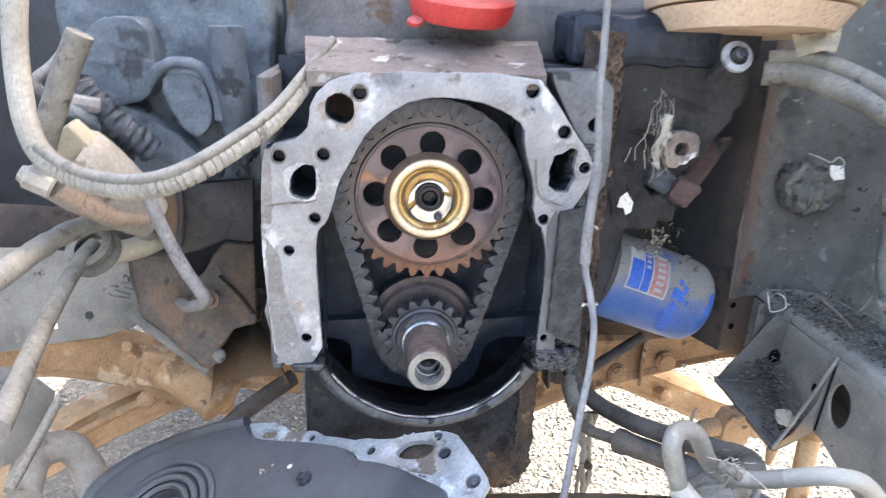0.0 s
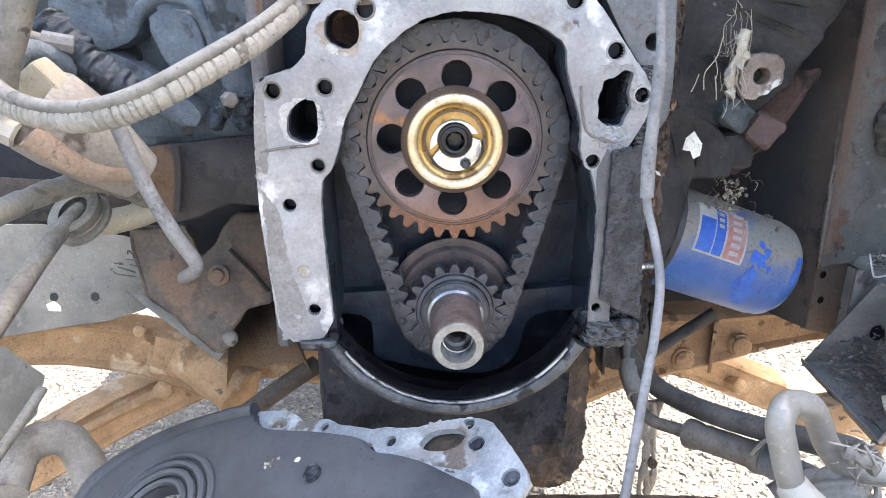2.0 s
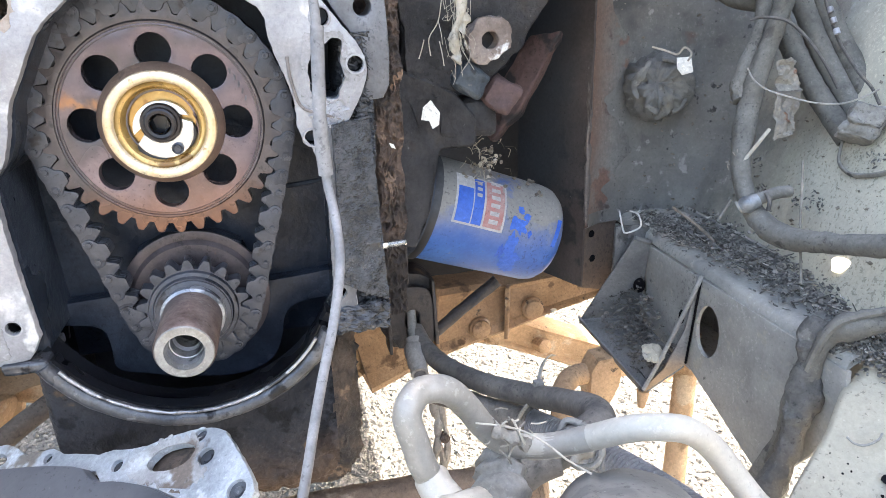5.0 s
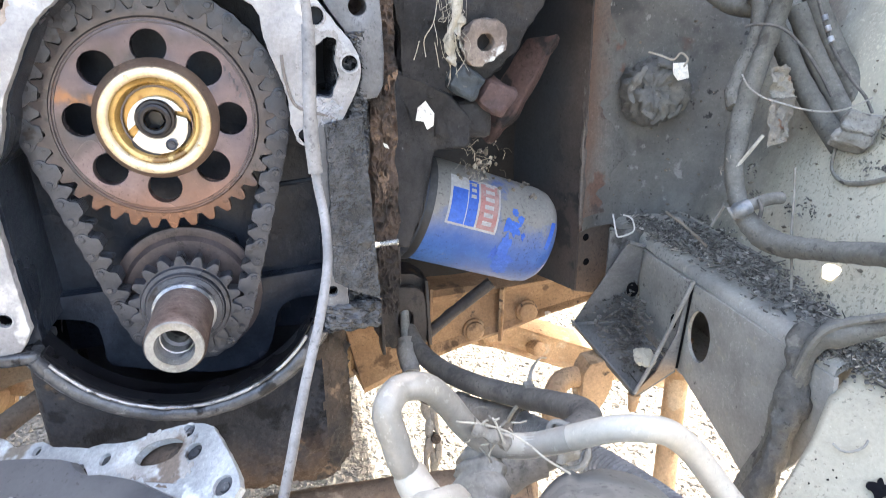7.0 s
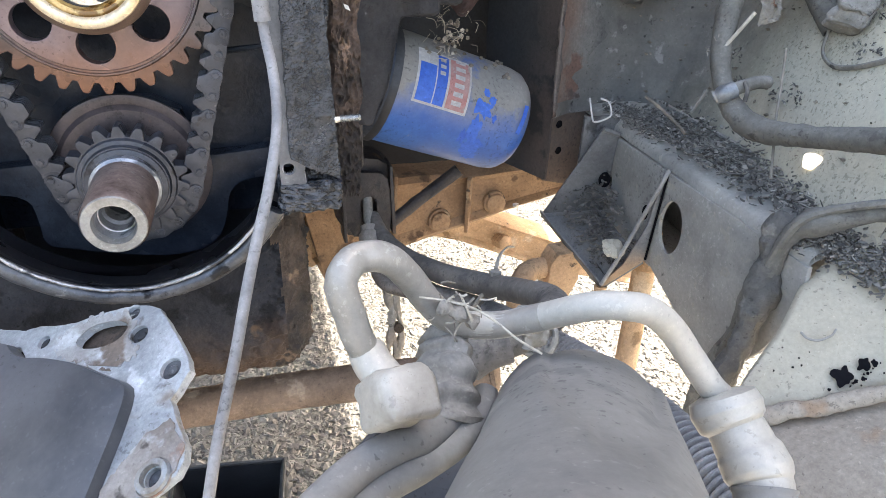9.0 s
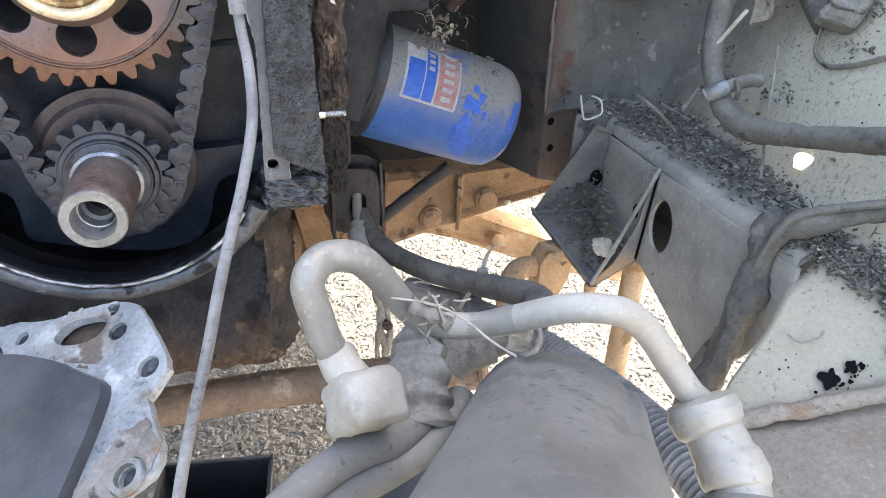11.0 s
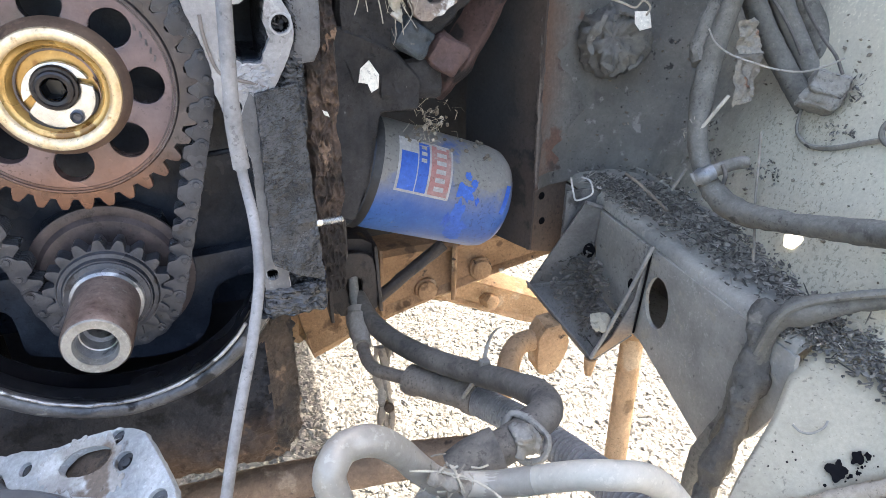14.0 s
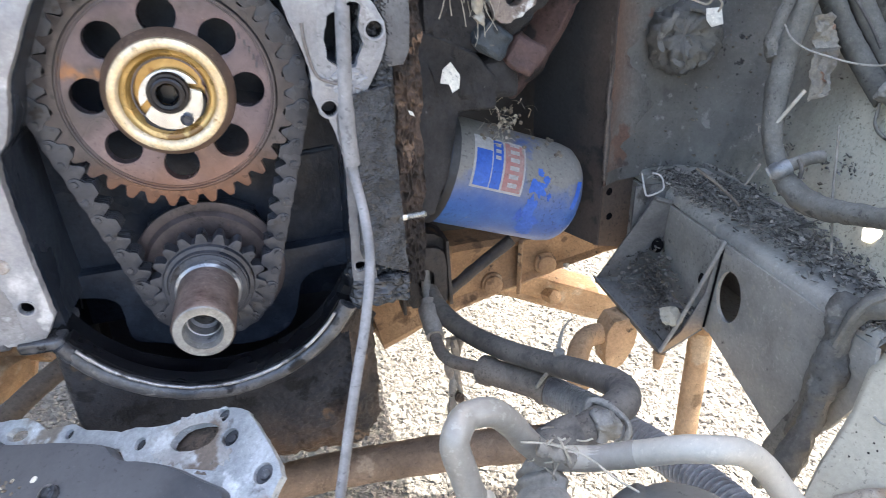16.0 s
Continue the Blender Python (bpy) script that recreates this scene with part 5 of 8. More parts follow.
for off in (0.0, .004):
    g = []
    for j in range(NZ + 1):
        row = []
        for i in range(NS + 1):
            p = wall_at(i / NS, .535 + .42 * j / NZ)
            k = .0028 * noise.noise(p * 16) + .0008 * noise.noise(p * 60)
            row.append(b.verts.new(p + Vector((k + off, k + off, 0))))
        g.append(row)
    for j in range(NZ):
        for i in range(NS):
            b.faces.new((g[j][i], g[j][i + 1], g[j + 1][i + 1], g[j + 1][i]))
    g0.append(g)
for j in range(NZ):
    b.faces.new((g0[0][j][0], g0[0][j + 1][0], g0[1][j + 1][0], g0[1][j][0]))
part("apron_panel", b, M_APRON, apron, "sooty dark panel turning pale with dust", 60)
b = roughen(tube([wall_at(0, z) + Vector((0, -.002, 0)) for z in (.538, .56, .6, .65, .7, .75, .8, .9)], .0040, 10, 8, flat=.6), .0026, 110)
part("rust_edge", b, M_SOOTRUST, apron, "rusty folded edge")
b = bmesh.new()
rw = [[b.verts.new(wall_at(.004 + w * (.125 + .055 * noise.noise(Vector((z * 22, 2, 1))) + .03 * noise.noise(Vector((z * 90, 5, 1)))), z) + Vector((-.001, -.0034, 0))) for w in (0, .2, .4, .6, .8, 1)] for z in [.55 + .38 * i / 90 for i in range(91)]]
for p_, q_ in zip(rw, rw[1:]):
    for k in range(5):
        b.faces.new((p_[k], p_[k + 1], q_[k + 1], q_[k]))
part("rust_streak", b, M_APRONRUST, apron, "rusty paint along the rear edge")
b = sheet(((.3610, .7620, .552), (.445, .7920, .552), (.445, .7900, .438), (.3640, .7620, .466)), 40, 34, .003, .0010, 60)
part("lower_flange", b, M_SOOTRUST, apron, "rusty brown lower flange", 60)
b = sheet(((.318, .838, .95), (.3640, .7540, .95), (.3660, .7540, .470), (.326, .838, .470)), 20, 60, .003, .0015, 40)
part("rear_return", b, M_RETURN, apron, "panel folded back, blackish at its rear, rust-brown towards the apron", 60)
for x, z in ((.374, .527), (.377, .499)):
    part("punched_hole", lathe([(0, .0040), (.0006, .0036), (.0006, 0)], (x, .7525 + (x - .3645) * .37, z), (.3, -1, 0), 14), M_VOID, apron)
# a glowing patch on the apron, painted for sunlit ground seen through a hole
hole_me = bpy.data.materials.new("sunlit_outside_glow")
hole_me.use_nodes = True
hp = hole_me.node_tree.nodes["Principled BSDF"]
hp.inputs["Base Color"].default_value = (0.9, 0.85, 0.75, 1)
hp.inputs["Emission Color"].default_value, hp.inputs["Emission Strength"].default_value = (1.0, 0.93, 0.80, 1), 0.35
hc = wall_y(.54, .567, .003)
b = bmesh.new()
b.faces.new([b.verts.new(hc + Vector((.25, -.72, 0)).normalized() * math.cos(a) * .0062 * (1 + .2 * math.sin(3 * a)) + Vector((.38, 0, .92)) * math.sin(a) * .0072 * (1 + .15 * math.cos(2 * a))) for a in (2 * math.pi * k / 22 for k in range(22))])
part("daylight_glow", b, hole_me, apron, "ragged glowing patch for sunlight through a hole")

# grit and flakes stuck to the apron's dust
b = bmesh.new()
for _ in range(520):
    s, z = random.uniform(.12, .95), random.uniform(.548, .80)
    p = wall_at(s, z) + Vector((-.0022, -.0022, .0006))
    l = random.choice((.0007, .001, .0014, .0026)) * random.uniform(.6, 1.3)
    m = Matrix.Translation(p) @ Euler((random.uniform(-.6, .6), random.uniform(-.6, .6), random.uniform(0, 6.3))).to_matrix().to_4x4()
    vs = [b.verts.new(m @ Vector((x * l, y * l * .5, zz * l * .5))) for x, y, zz in ((1, 0, 0), (-.8, .2, 0), (0, 1, .1), (0, -1, 0), (.1, 0, 1), (0, 0, -1))]
    for f in ((0, 2, 4), (2, 1, 4), (1, 3, 4), (3, 0, 4), (2, 0, 5), (1, 2, 5), (3, 1, 5), (0, 3, 5)):
        b.faces.new([vs[k] for k in f])
solo("apron_grit", b, M_LEAF, "dark grit and flakes stuck to the apron", "dirt", kind="stuff", sharp=20)

# dark wall far behind the apron
b = sheet(((.10, .985, 1.0), (.50, .93, 1.0), (.50, .93, .415), (.10, .985, .39)), 12, 16, .004, .004, 9)
solo("wall_rear_bay", b, M_SOOTSHADE, "dark sooty panel behind the engine mounts", "wall", kind="structure")

# leaf litter on ledges: uncountable, one object a place


def litter(name, spots_, n, spread, zf, label, size=(.002, .0085), mat_=None):
    b = bmesh.new()
    for _ in range(n):
        cx, cy = random.choice(spots_)
        x, y = cx + random.gauss(0, spread), cy + random.gauss(0, spread * 1.4)
        z = zf(x, y)
        if z is None:
            continue
        l, w, h = random.uniform(*size), random.choice((.0008, .0012, .0018, .0028)) * random.uniform(.7, 1.2), random.uniform(.0004, .0014)
        if random.random() < .07:
            l, w, h = l * random.uniform(1.6, 3.0), .0008, .0008
        else:
            l, w = l * .7, w * random.uniform(1.0, 1.9)
        m = Matrix.Translation((x, y, z + random.uniform(0, .0045))) @ Euler((random.uniform(-.6, .6), random.uniform(-.6, .6), random.uniform(0, 6.3))).to_matrix().to_4x4()
        rim = [(l / 2 * math.cos(a) * random.uniform(.6, 1.15), w / 2 * math.sin(a) * random.uniform(.6, 1.25)) for a in (1.0472 * k for k in range(6))]
        lo_, hi_ = [[b.verts.new(m @ Vector((u, v, sz * h / 2 + .5 * h * (abs(u) / l) * 2))) for u, v in rim] for sz in (-1, 1)]
        b.faces.new(hi_)
        b.faces.new(lo_[::-1])
        for k in range(6):
            b.faces.new((lo_[k], lo_[(k + 1) % 6], hi_[(k + 1) % 6], hi_[k]))
    return solo(name, b, mat_ or M_DEBRIS, label, "litter", kind="stuff", sharp=20)


# the litter's tone differs flake by flake
for node in [M_DEBRIS.node_tree.nodes]:
    g = node.new("ShaderNodeNewGeometry")
    rp = node.new("ShaderNodeValToRGB")
    rp.color_ramp.elements[0].color, rp.color_ramp.elements[1].color = (.055, .052, .048, 1), (.48, .45, .40, 1)
    for pos, c in ((.5, (.14, .132, .12, 1)), (.8, (.225, .212, .19, 1)), (.95, (.35, .325, .29, 1))):
        e = rp.color_ramp.elements.new(pos)
        e.color = c
    M_DEBRIS.node_tree.links.new(g.outputs["Random Per Island"], rp.inputs[0])
    M_DEBRIS.node_tree.links.new(rp.outputs[0], node["Principled BSDF"].inputs["Base Color"])


def ledge_z(x, y):
    if not (.408 < x < .478 and .455 < y < .765):
        return None
    return .5435 + max(0.0, x - .455) * .5


litter("leaf_litter", [(.45, .70), (.43, .72), (.445, .66), (.45, .62), (.447, .58), (.452, .54), (.45, .50), (.44, .68), (.445, .45)], 2100, .015, ledge_z, "grey dry leaf litter and twigs lying on the rail", (.0026, .0115))


def tray_z(x, y):
    a, b_, c = Vector(A_), Vector(B_), Vector(C_)
    n_ = (b_ - a).cross(c - a)
    # inside the tray's floor
    if x < .354 + (.731 - y) * .24 + .004 or y < .632 or y > .722 or x > .406:
        return None
    return a.z - (n_.x * (x - a.x) + n_.y * (y - a.y)) / n_.z + .003


litter("leaf_litter", [(.385, .675), (.39, .65), (.385, .70), (.395, .68)], 620, .014, tray_z, "dark dry leaf litter heaped in the bracket tray", (.004, .0105), M_TRAYLEAF)
b = lathe([(-.0022, 0), (-.0018, .008), (0, .0105), (.0018, .0085), (.0024, 0)], (.3835, .637, .4515), (.1, -.55, .8), 16)
for v in b.verts:
    v.co.x = .3835 + (v.co.x - .3835) * 1.1
bmesh.ops.subdivide_edges(b, edges=b.edges[:], cuts=2, use_grid_fill=True)
solo("dry_leaf", roughen(roughen(b, .0022, 150), .0010, 420), M_PALE, "pale curled dry leaf lying on the litter", "leaf")

# front panel past the rail, with holes eaten through it
fp = thing("radiator_support", (.38, .42, .45), "pale dusty radiator support panel with rust holes", "panel")
QC, QN = Vector((.398, .407, .494)), Vector((-.42, -.40, .81)).normalized()


def on_q(x, y, lift=0.0):
    z = QC.z - (QN.x * (x - QC.x) + QN.y * (y - QC.y)) / QN.z
    return Vector((x, y, z)) + QN * lift


def lerp_at(table, x):
    for (x0, y0), (x1, y1) in zip(table, table[1:]):
        if x <= x1:
            return y0 + (y1 - y0) * max(0.0, x - x0) / (x1 - x0)
    return table[-1][1]


TOPQ = [(.335, .4135), (.339, .4185), (.355, .4285), (.386, .4435), (.405, .457), (.43, .464), (.53, .472)]
BOTQ = [(.335, .4115), (.345, .4085), (.358, .4050), (.383, .3980), (.422, .3870), (.53, .350)]
RUSTED = ((.4000, .4050, .0044, .0056, 1), (.4125, .4043, .0030, .0024, 2), (.4172, .4022, .0016, .0016, 3), (.4085, .3985, .0008, .0014, 4), (.4045, .3990, .0012, .0008, 6), (.437, .3985, .0055, .0060, 5))


def rust_edge(cx, cy, rx, ry, s, n=26, k=1.0):
    return [(cx + k * rx * (1 + .75 * noise.noise(Vector((math.cos(a) * 1.6, math.sin(a) * 1.6, s * 7.3)))) * math.cos(a),
             cy + k * ry * (1 + .75 * noise.noise(Vector((math.cos(a) * 1.6, math.sin(a) * 1.6, s * 7.3)))) * math.sin(a)) for a in (2 * math.pi * q / n for q in range(n))]


b = bmesh.new()
nu, nv = 80, 40
for off in (0.0, -.0025):
    grid = []
    for j in range(nv + 1):
        row = []
        for i in range(nu + 1):
            x = .335 + .195 * i / nu
            y0, y1 = lerp_at(TOPQ, x), lerp_at(BOTQ, x)
            y = y0 + (y1 - y0) * j / nv
            k = .0022 * noise.noise(Vector((x * 18, y * 18, 3))) + .0006 * noise.noise(Vector((x * 70, y * 70, 1)))
            k -= .004 * max(0.0, 1 - j / nv / .08) ** 2 + .005 * max(0.0, 1 - (1 - j / nv) / .10) ** 2
            row.append(b.verts.new(on_q(x, y, k + off)))
        grid.append(row)
    for j in range(nv):
        for i in range(nu):
            b.faces.new((grid[j][i], grid[j][i + 1], grid[j + 1][i + 1], grid[j + 1][i]))
part("panel", b, M_PALE, fp, "pale dusty panel", 60)
for cx, cy, rx, ry, s in RUSTED:
    part("rust_hole", plate3([on_q(x, y, .0026 + .0022 * noise.noise(Vector((cx * 18, cy * 18, 3)))) for x, y in rust_edge(cx, cy, rx, ry, s)], .0006), M_VOID, fp, "black hole rusted through")
for cx, cy, n_, sp in ((.402, .400, 9, .006), (.414, .400, 6, .004), (.38, .425, 6, .008)):
    for _ in range(n_):
        x, y, r = cx + random.gauss(0, sp), cy + random.gauss(0, sp * .5), random.uniform(.0003, .0008)
        part("rust_fleck", plate3([on_q(px_, py_, .0022 + .0022 * noise.noise(Vector((x * 18, y * 18, 3)))) for px_, py_ in rust_edge(x, y, r, r, random.random() * 9, 9)], .0004), M_VOID, fp)
# raised curl of peeled paint and the folded lower edge
part("peel", tube([on_q(.392, .434, .003), on_q(.3935, .429, .0035), on_q(.398, .4255, .0035), on_q(.405, .4245, .0035), on_q(.409, .4262, .003)], .0007, 6, 5), M_RAIL, fp, "curl of peeled paint")
b = roughen(tube([on_q(.350, .4075, -.001), on_q(.365, .4025, .001), on_q(.385, .3960, .002), on_q(.41, .3885, .003), on_q(.44, .379, .004), on_q(.49, .362, .004), on_q(.53, .348, .004)], .0050, 14, 10, flat=.7), .0020, 110)
part("lower_bead", b, M_DUSTBROWN, fp)
low_a = [on_q(.340, .4085, -.010), on_q(.53, .346, -.006)]
b = sheet((low_a[0], low_a[1], low_a[1] + Vector((-.06, -.14, -.04)), low_a[0] + Vector((-.06, -.14, -.06))), 40, 30, .004, .003, 22, lambda u, v: -.012 * math.sin(math.pi * min(1, v * 1.6)))
part("lower_trough", b, M_DUSTBROWN, fp, "dusty brown trough under the folded edge", 60)

# harness strapped over the rail's end
har = thing("wiring_harness", (.405, .48, .45), "dusty taped wiring harness over the rail's end", "harness")
H1 = [(.52, .385, .60), (.475, .425, .583), (.445, .452, .572), (.418, .470, .560), (.407, .477, .548), (.404, .483, .522), (.4025, .489, .487), (.402, .495, .455), (.400, .503, .415), (.398, .51, .37)]
part("loom", roughen(tube(H1, lambda t: .0072 + .0022 * math.sin(t * 23), 14, 8), .0012, 120), M_LOOM, har)
part("bundle_wire", tube([(x - .004, y - .004, z + .009) for x, y, z in H1], .0028, 8, 8), M_LOOM, har)
part("lower_loom", roughen(roughen(tube([(0.4187, 0.4926, 0.5481), (0.4094, 0.4902, 0.5381), (0.4061, 0.4865, 0.5185), (0.4006, 0.4806, 0.4935), (0.3918, 0.4754, 0.4680), (0.3792, 0.4702, 0.4402), (0.3669, 0.4629, 0.4193)], lambda t: .0135 + .0022 * math.sin(t * 17) - .003 * t, 18, 12, flat=.75), .0034, 80), .0010, 240), M_TROUGH, har, "dusty taped tail of the loom")

# ---- tan suspension arms and cross tube ----


def arm(name, pts, h, w, label, coat=M_TAN):
    """A pressed-steel arm: a tapering channel swept along a line."""
    t = thing(name, pts[0], label, "suspension arm", "suspension arms")
    line = spline(pts, 8)
    b = bmesh.new()
    rings = []
    for i, p in enumerate(line):
        k = i / (len(line) - 1)
        hh, ww = h(k), w(k)
        d = (line[min(i + 1, len(line) - 1)] - line[max(i - 1, 0)]).normalized()
        up = (Vector((0, 0, 1)) - d * d.z).normalized()
        out = d.cross(up)
        if out.y > 0:
            out = -out
        rings.append([b.verts.new(p + out * a * ww + up * c * hh) for a, c in ((-1, -1), (.75, -1), (1, -.82), (.9, -.70), (.72, -.6), (.72, .6), (.9, .72), (1, .86), (.75, 1), (-1, 1))])
    for r, s in zip(rings, rings[1:]):
        for k in range(10):
            b.faces.new((r[k], r[(k + 1) % 10], s[(k + 1) % 10], s[k]))
    b.faces.new(rings[0]); b.faces.new(rings[-1])
    part("channel", roughen(b, .0009, 70), coat, t)
    return t


ra = arm("lower_control_arm", [(.130, .835, .388), (.19, .845, .400), (.25, .856, .405), (.31, .862, .410), (.38, .868, .418), (.47, .87, .428), (.58, .87, .43)],
         lambda k: .056 - .034 * min(1, k * 1.3), lambda k: .022, "dust-coated lower control arm, darkened for shade, with a round bolt", M_ARM)
for x, z in ((.279, .388), (.345, .405)):
    part("arm_bolt", lathe([(0, .014), (.004, .0135), (.005, .0115), (.009, .011), (.010, .009), (.010, 0)], (x, .842, z), (0, -1, .12), 20), M_ARM, ra)
part("arm_rib", plate3([(.307, .832, .440), (.311, .830, .440), (.311, .832, .372), (.307, .834, .372)], .02, .0006), M_ARM, ra)
part("arm_rib", plate3([(.222, .822, .455), (.226, .822, .455), (.226, .824, .372), (.222, .824, .372)], .02, .0006), M_ARM, ra)
part("pebble", roughen(lathe([(-.003, 0), (-.002, .003), (.001, .0036), (.003, 0)], (.371, .838, .400), (0, 0, 1), 10), .0008, 300), M_WHITE, ra, "pale chip of stone caught on the arm")
rb = arm("tension_strut", [(.12, .84, .375), (.19, .93, .352), (.26, .97, .335), (.34, .975, .315), (.42, .96, .287), (.50, .94, .262), (.60, .92, .24)], lambda k: .024, lambda k: .02, "tan dust-coated strut below the arm")
part("strut_nut", lathe([(-.01, .011), (.012, .011), (.014, .008), (.014, 0)], (.40, .945, .29), (.2, -1, .2), 6), M_TAN, rb)
pole = thing("damper_tube", (.435, .66, .05), "tan dust-coated damper tube", "damper")
part("outer_tube", tube([(.444, .672, .445), (.438, .662, .40), (.429, .648, .33), (.418, .63, .25), (.405, .61, .15)], .0112, 20, 4), M_TAN, pole)
part("tube_collar", lathe([(0, .012), (.002, .0145), (.012, .0145), (.014, .012)], (.441, .667, .42), (-.1, -.17, -1), 20), M_TAN, pole)
cl = thing("sway_bar_link", (.335, .68, .37), "tan rusted sway bar bend with its clamp", "linkage")
part("bar_bend", tube([(.300, .640, .385), (.306, .660, .402), (.322, .680, .408), (.342, .690, .405), (.365, .695, .398)], .0105, 16, 6), M_TAN, cl)
part("clamp", slab(rounded([(.344, .375), (.344, .425), (.372, .428), (.378, .40), (.366, .372), (.354, .368)]), [], .676, .70, bevel=.002), M_TAN, cl)

cross = thing("cross_tube", (.1, .62, .30), "brown mud-coated cross tube under the oil pan", "crossmember")
part("tube_body", roughen(tube([(-.45, .655, .322), (-.2, .650, .330), (-.006, .645, .334), (.062, .646, .336), (.131, .640, .340), (.20, .625, .350), (.262, .60, .364)], .0165, 18, 8), .0012, 70), M_MUDTUBE, cross)
part("end_cap", lathe([(0, .0165), (.004, .018), (.006, .012), (.006, 0)], (.262, .60, .364), (.8, -.3, .2), 18), M_MUDTUBE, cross)

# steering bracket and rod
rodb = thing("rod_bracket", (.18, .75, .44), "grimy steel bracket with a slotted hole", "bracket")
b = slab(rounded([(.160, .425), (.160, .485), (.172, .492), (.196, .490), (.204, .480), (.206, .430), (.196, .420)]), [rounded([(.175, .448), (.175, .462), (.183, .467), (.191, .462), (.191, .448), (.183, .445)])], .756, .762, bevel=.001)
part("eye_plate", b, M_PAN, rodb)
part("housing", roughen(slab(rounded([(0.1585, 0.5049), (0.2053, 0.4976), (0.2116, 0.4687), (0.2074, 0.4101), (0.1510, 0.4216)]), [], .768, .800, bevel=.003), .0008, 80), M_PAN, rodb, "black grimy housing behind")
part("link_rod", roughen(tube([(0.2024, 0.7750, 0.4205), (0.2330, 0.7750, 0.4449), (0.2784, 0.7750, 0.4784)], .0062, 12, 5), .0008, 120), M_PAN, rodb, "dark slanting rod")
part("cheek", plate3([(.204, .757, .495), (.207, .757, .495), (.2095, .752, .425), (.206, .752, .425)], .03, .0004), M_PAN, rodb)
part("cheek", plate3([(.158, .757, .485), (.161, .757, .485), (.161, .752, .42), (.158, .752, .42)], .03, .0004), M_PAN, rodb)

line = thing("brake_line", (.20, .68, .40), "grimy rubber-sleeved brake line running down to a ribbed conduit", "hose")
part("rod", tube([(.183, .762, .463), (.181, .748, .450), (.180, .735, .441)], .0048, 12, 4), M_HOSE, line)
part("boot", tube([(.180, .738, .443), (.179, .728, .436), (.1785, .712, .4295), (.178, .70, .4255)], lambda t: (.0085, .0105, .0098, .0085)[min(3, int(t * 4))], 18, 4), M_BOOT, line)
part("pipe", tube([(.178, .704, .427), (.179, .686, .4205), (.184, .670, .419), (.196, .656, .421), (.212, .638, .425)], .0058, 14, 6), M_SLVRUB, line, "dusty metal pipe")
part("sleeve", tube([(.208, .642, .424), (.222, .622, .429), (.238, .602, .433), (.248, .588, .435)], lambda t: .0115 + .0016 * (t < .12 or t > .82), 20, 6), M_SLVRUB, line, "thick rubber sleeve")
CORR = [(.247, .589, .435), (.256, .572, .438), (.266, .545, .445), (.274, .512, .454), (.280, .472, .466), (.284, .430, .478), (.286, .39, .486), (.286, .35, .488), (.283, .31, .485)]
part("conduit", tube(CORR, lambda t: .0106 + .0014 * (1 if (t * 80) % 1 < .5 else -1), 20, 40), M_WIRE, line, "ribbed grey conduit", 20)

hose = thing("rubber_hose", (.24, .6, .45), "black dusty rubber coolant hose bent back on itself", "hose")
HOSE = [(.184, .752, .445), (.190, .725, .437), (.203, .688, .436), (.222, .634, .449), (.243, .588, .464), (.256, .547, .482), (.2615, .513, .497), (.2555, .490, .504), (.240, .480, .504), (.224, .472, .503), (.210, .468, .502)]
part("hose_wall", tube(HOSE, lambda t: .0092 if t < .55 else .0098 + .0012 * math.sin((t - .55) * 6), 20, 8, inner=.007), M_RUBBER, hose)
part("hose_clamp", roughen(tube([(.236, .4755, .516), (.243, .462, .510), (.238, .458, .499), (.228, .466, .494), (.222, .478, .503), (.228, .482, .515), (.236, .4755, .516)], .0022, 8, 5), .0008, 300), M_HOSE, hose, "dirty cloth tie")
b = roughen(block((.222, .459, .500), (.238, .474, .516), .004), .003, 160, 4)
part("tape_knot", b, M_HOSE, hose)
part("hose_stub", tube([(.214, .466, .506), (.200, .466, .502), (.19, .466, .495)], .0135, 18, 4), M_RUBBER, hose)
tie = thing("zip_tie", (.247, .587, .45), "grey plastic zip tie round the hoses", "zip tie")
tpts = [Vector((.2465, .586, .452)) + .0215 * (Vector((.12, -.45, .88)) * math.cos(a) * 1.15 + Vector((.75, .3, .1)) * .62 * math.sin(a)) for a in (2 * math.pi * k / 16 for k in range(17))]
part("strap", tube(tpts, .0017, 8, 3), M_HOSE, tie)
part("tail", tube([(.248, .578, .478), (.260, .60, .480), (.275, .622, .474), (.290, .644, .460)], lambda t: .0024 * (1 - .5 * t), 8, 5, flat=.5), M_STRAW, tie)
part("head", block((.2445, .574, .474), (.2525, .581, .482), .0015), M_HOSE, tie)

hang = thing("frayed_strap", (.2, .72, .30), "pale dusty frayed strap hanging below the brake line", "strap")
for dx, ph in ((0, 0.0), (.005, 1.7), (-.004, 3.1)):
    line_ = [(.196 + dx + .0022 * math.sin(k * 1.3 + ph), .704 - .001 * k, .418 - .0165 * k) for k in range(9)]
    part("strand", roughen(tube(line_, lambda t: .0032 + .0012 * math.sin(t * 19 + ph), 9, 4), .0016, 170), M_BOOT, hang)
part("strap_pin", lathe([(-.004, .005), (.004, .005), (.005, .003), (.005, 0)], (.200, .699, .35), (0, -1, .2), 12), M_MUD, hang)

# ---- silver pipe, canister and fittings in front ----
ac = thing("refrigerant_pipe", (.17, .37, .55), "dull silver aluminium pipe with dusty block fittings", "pipe")
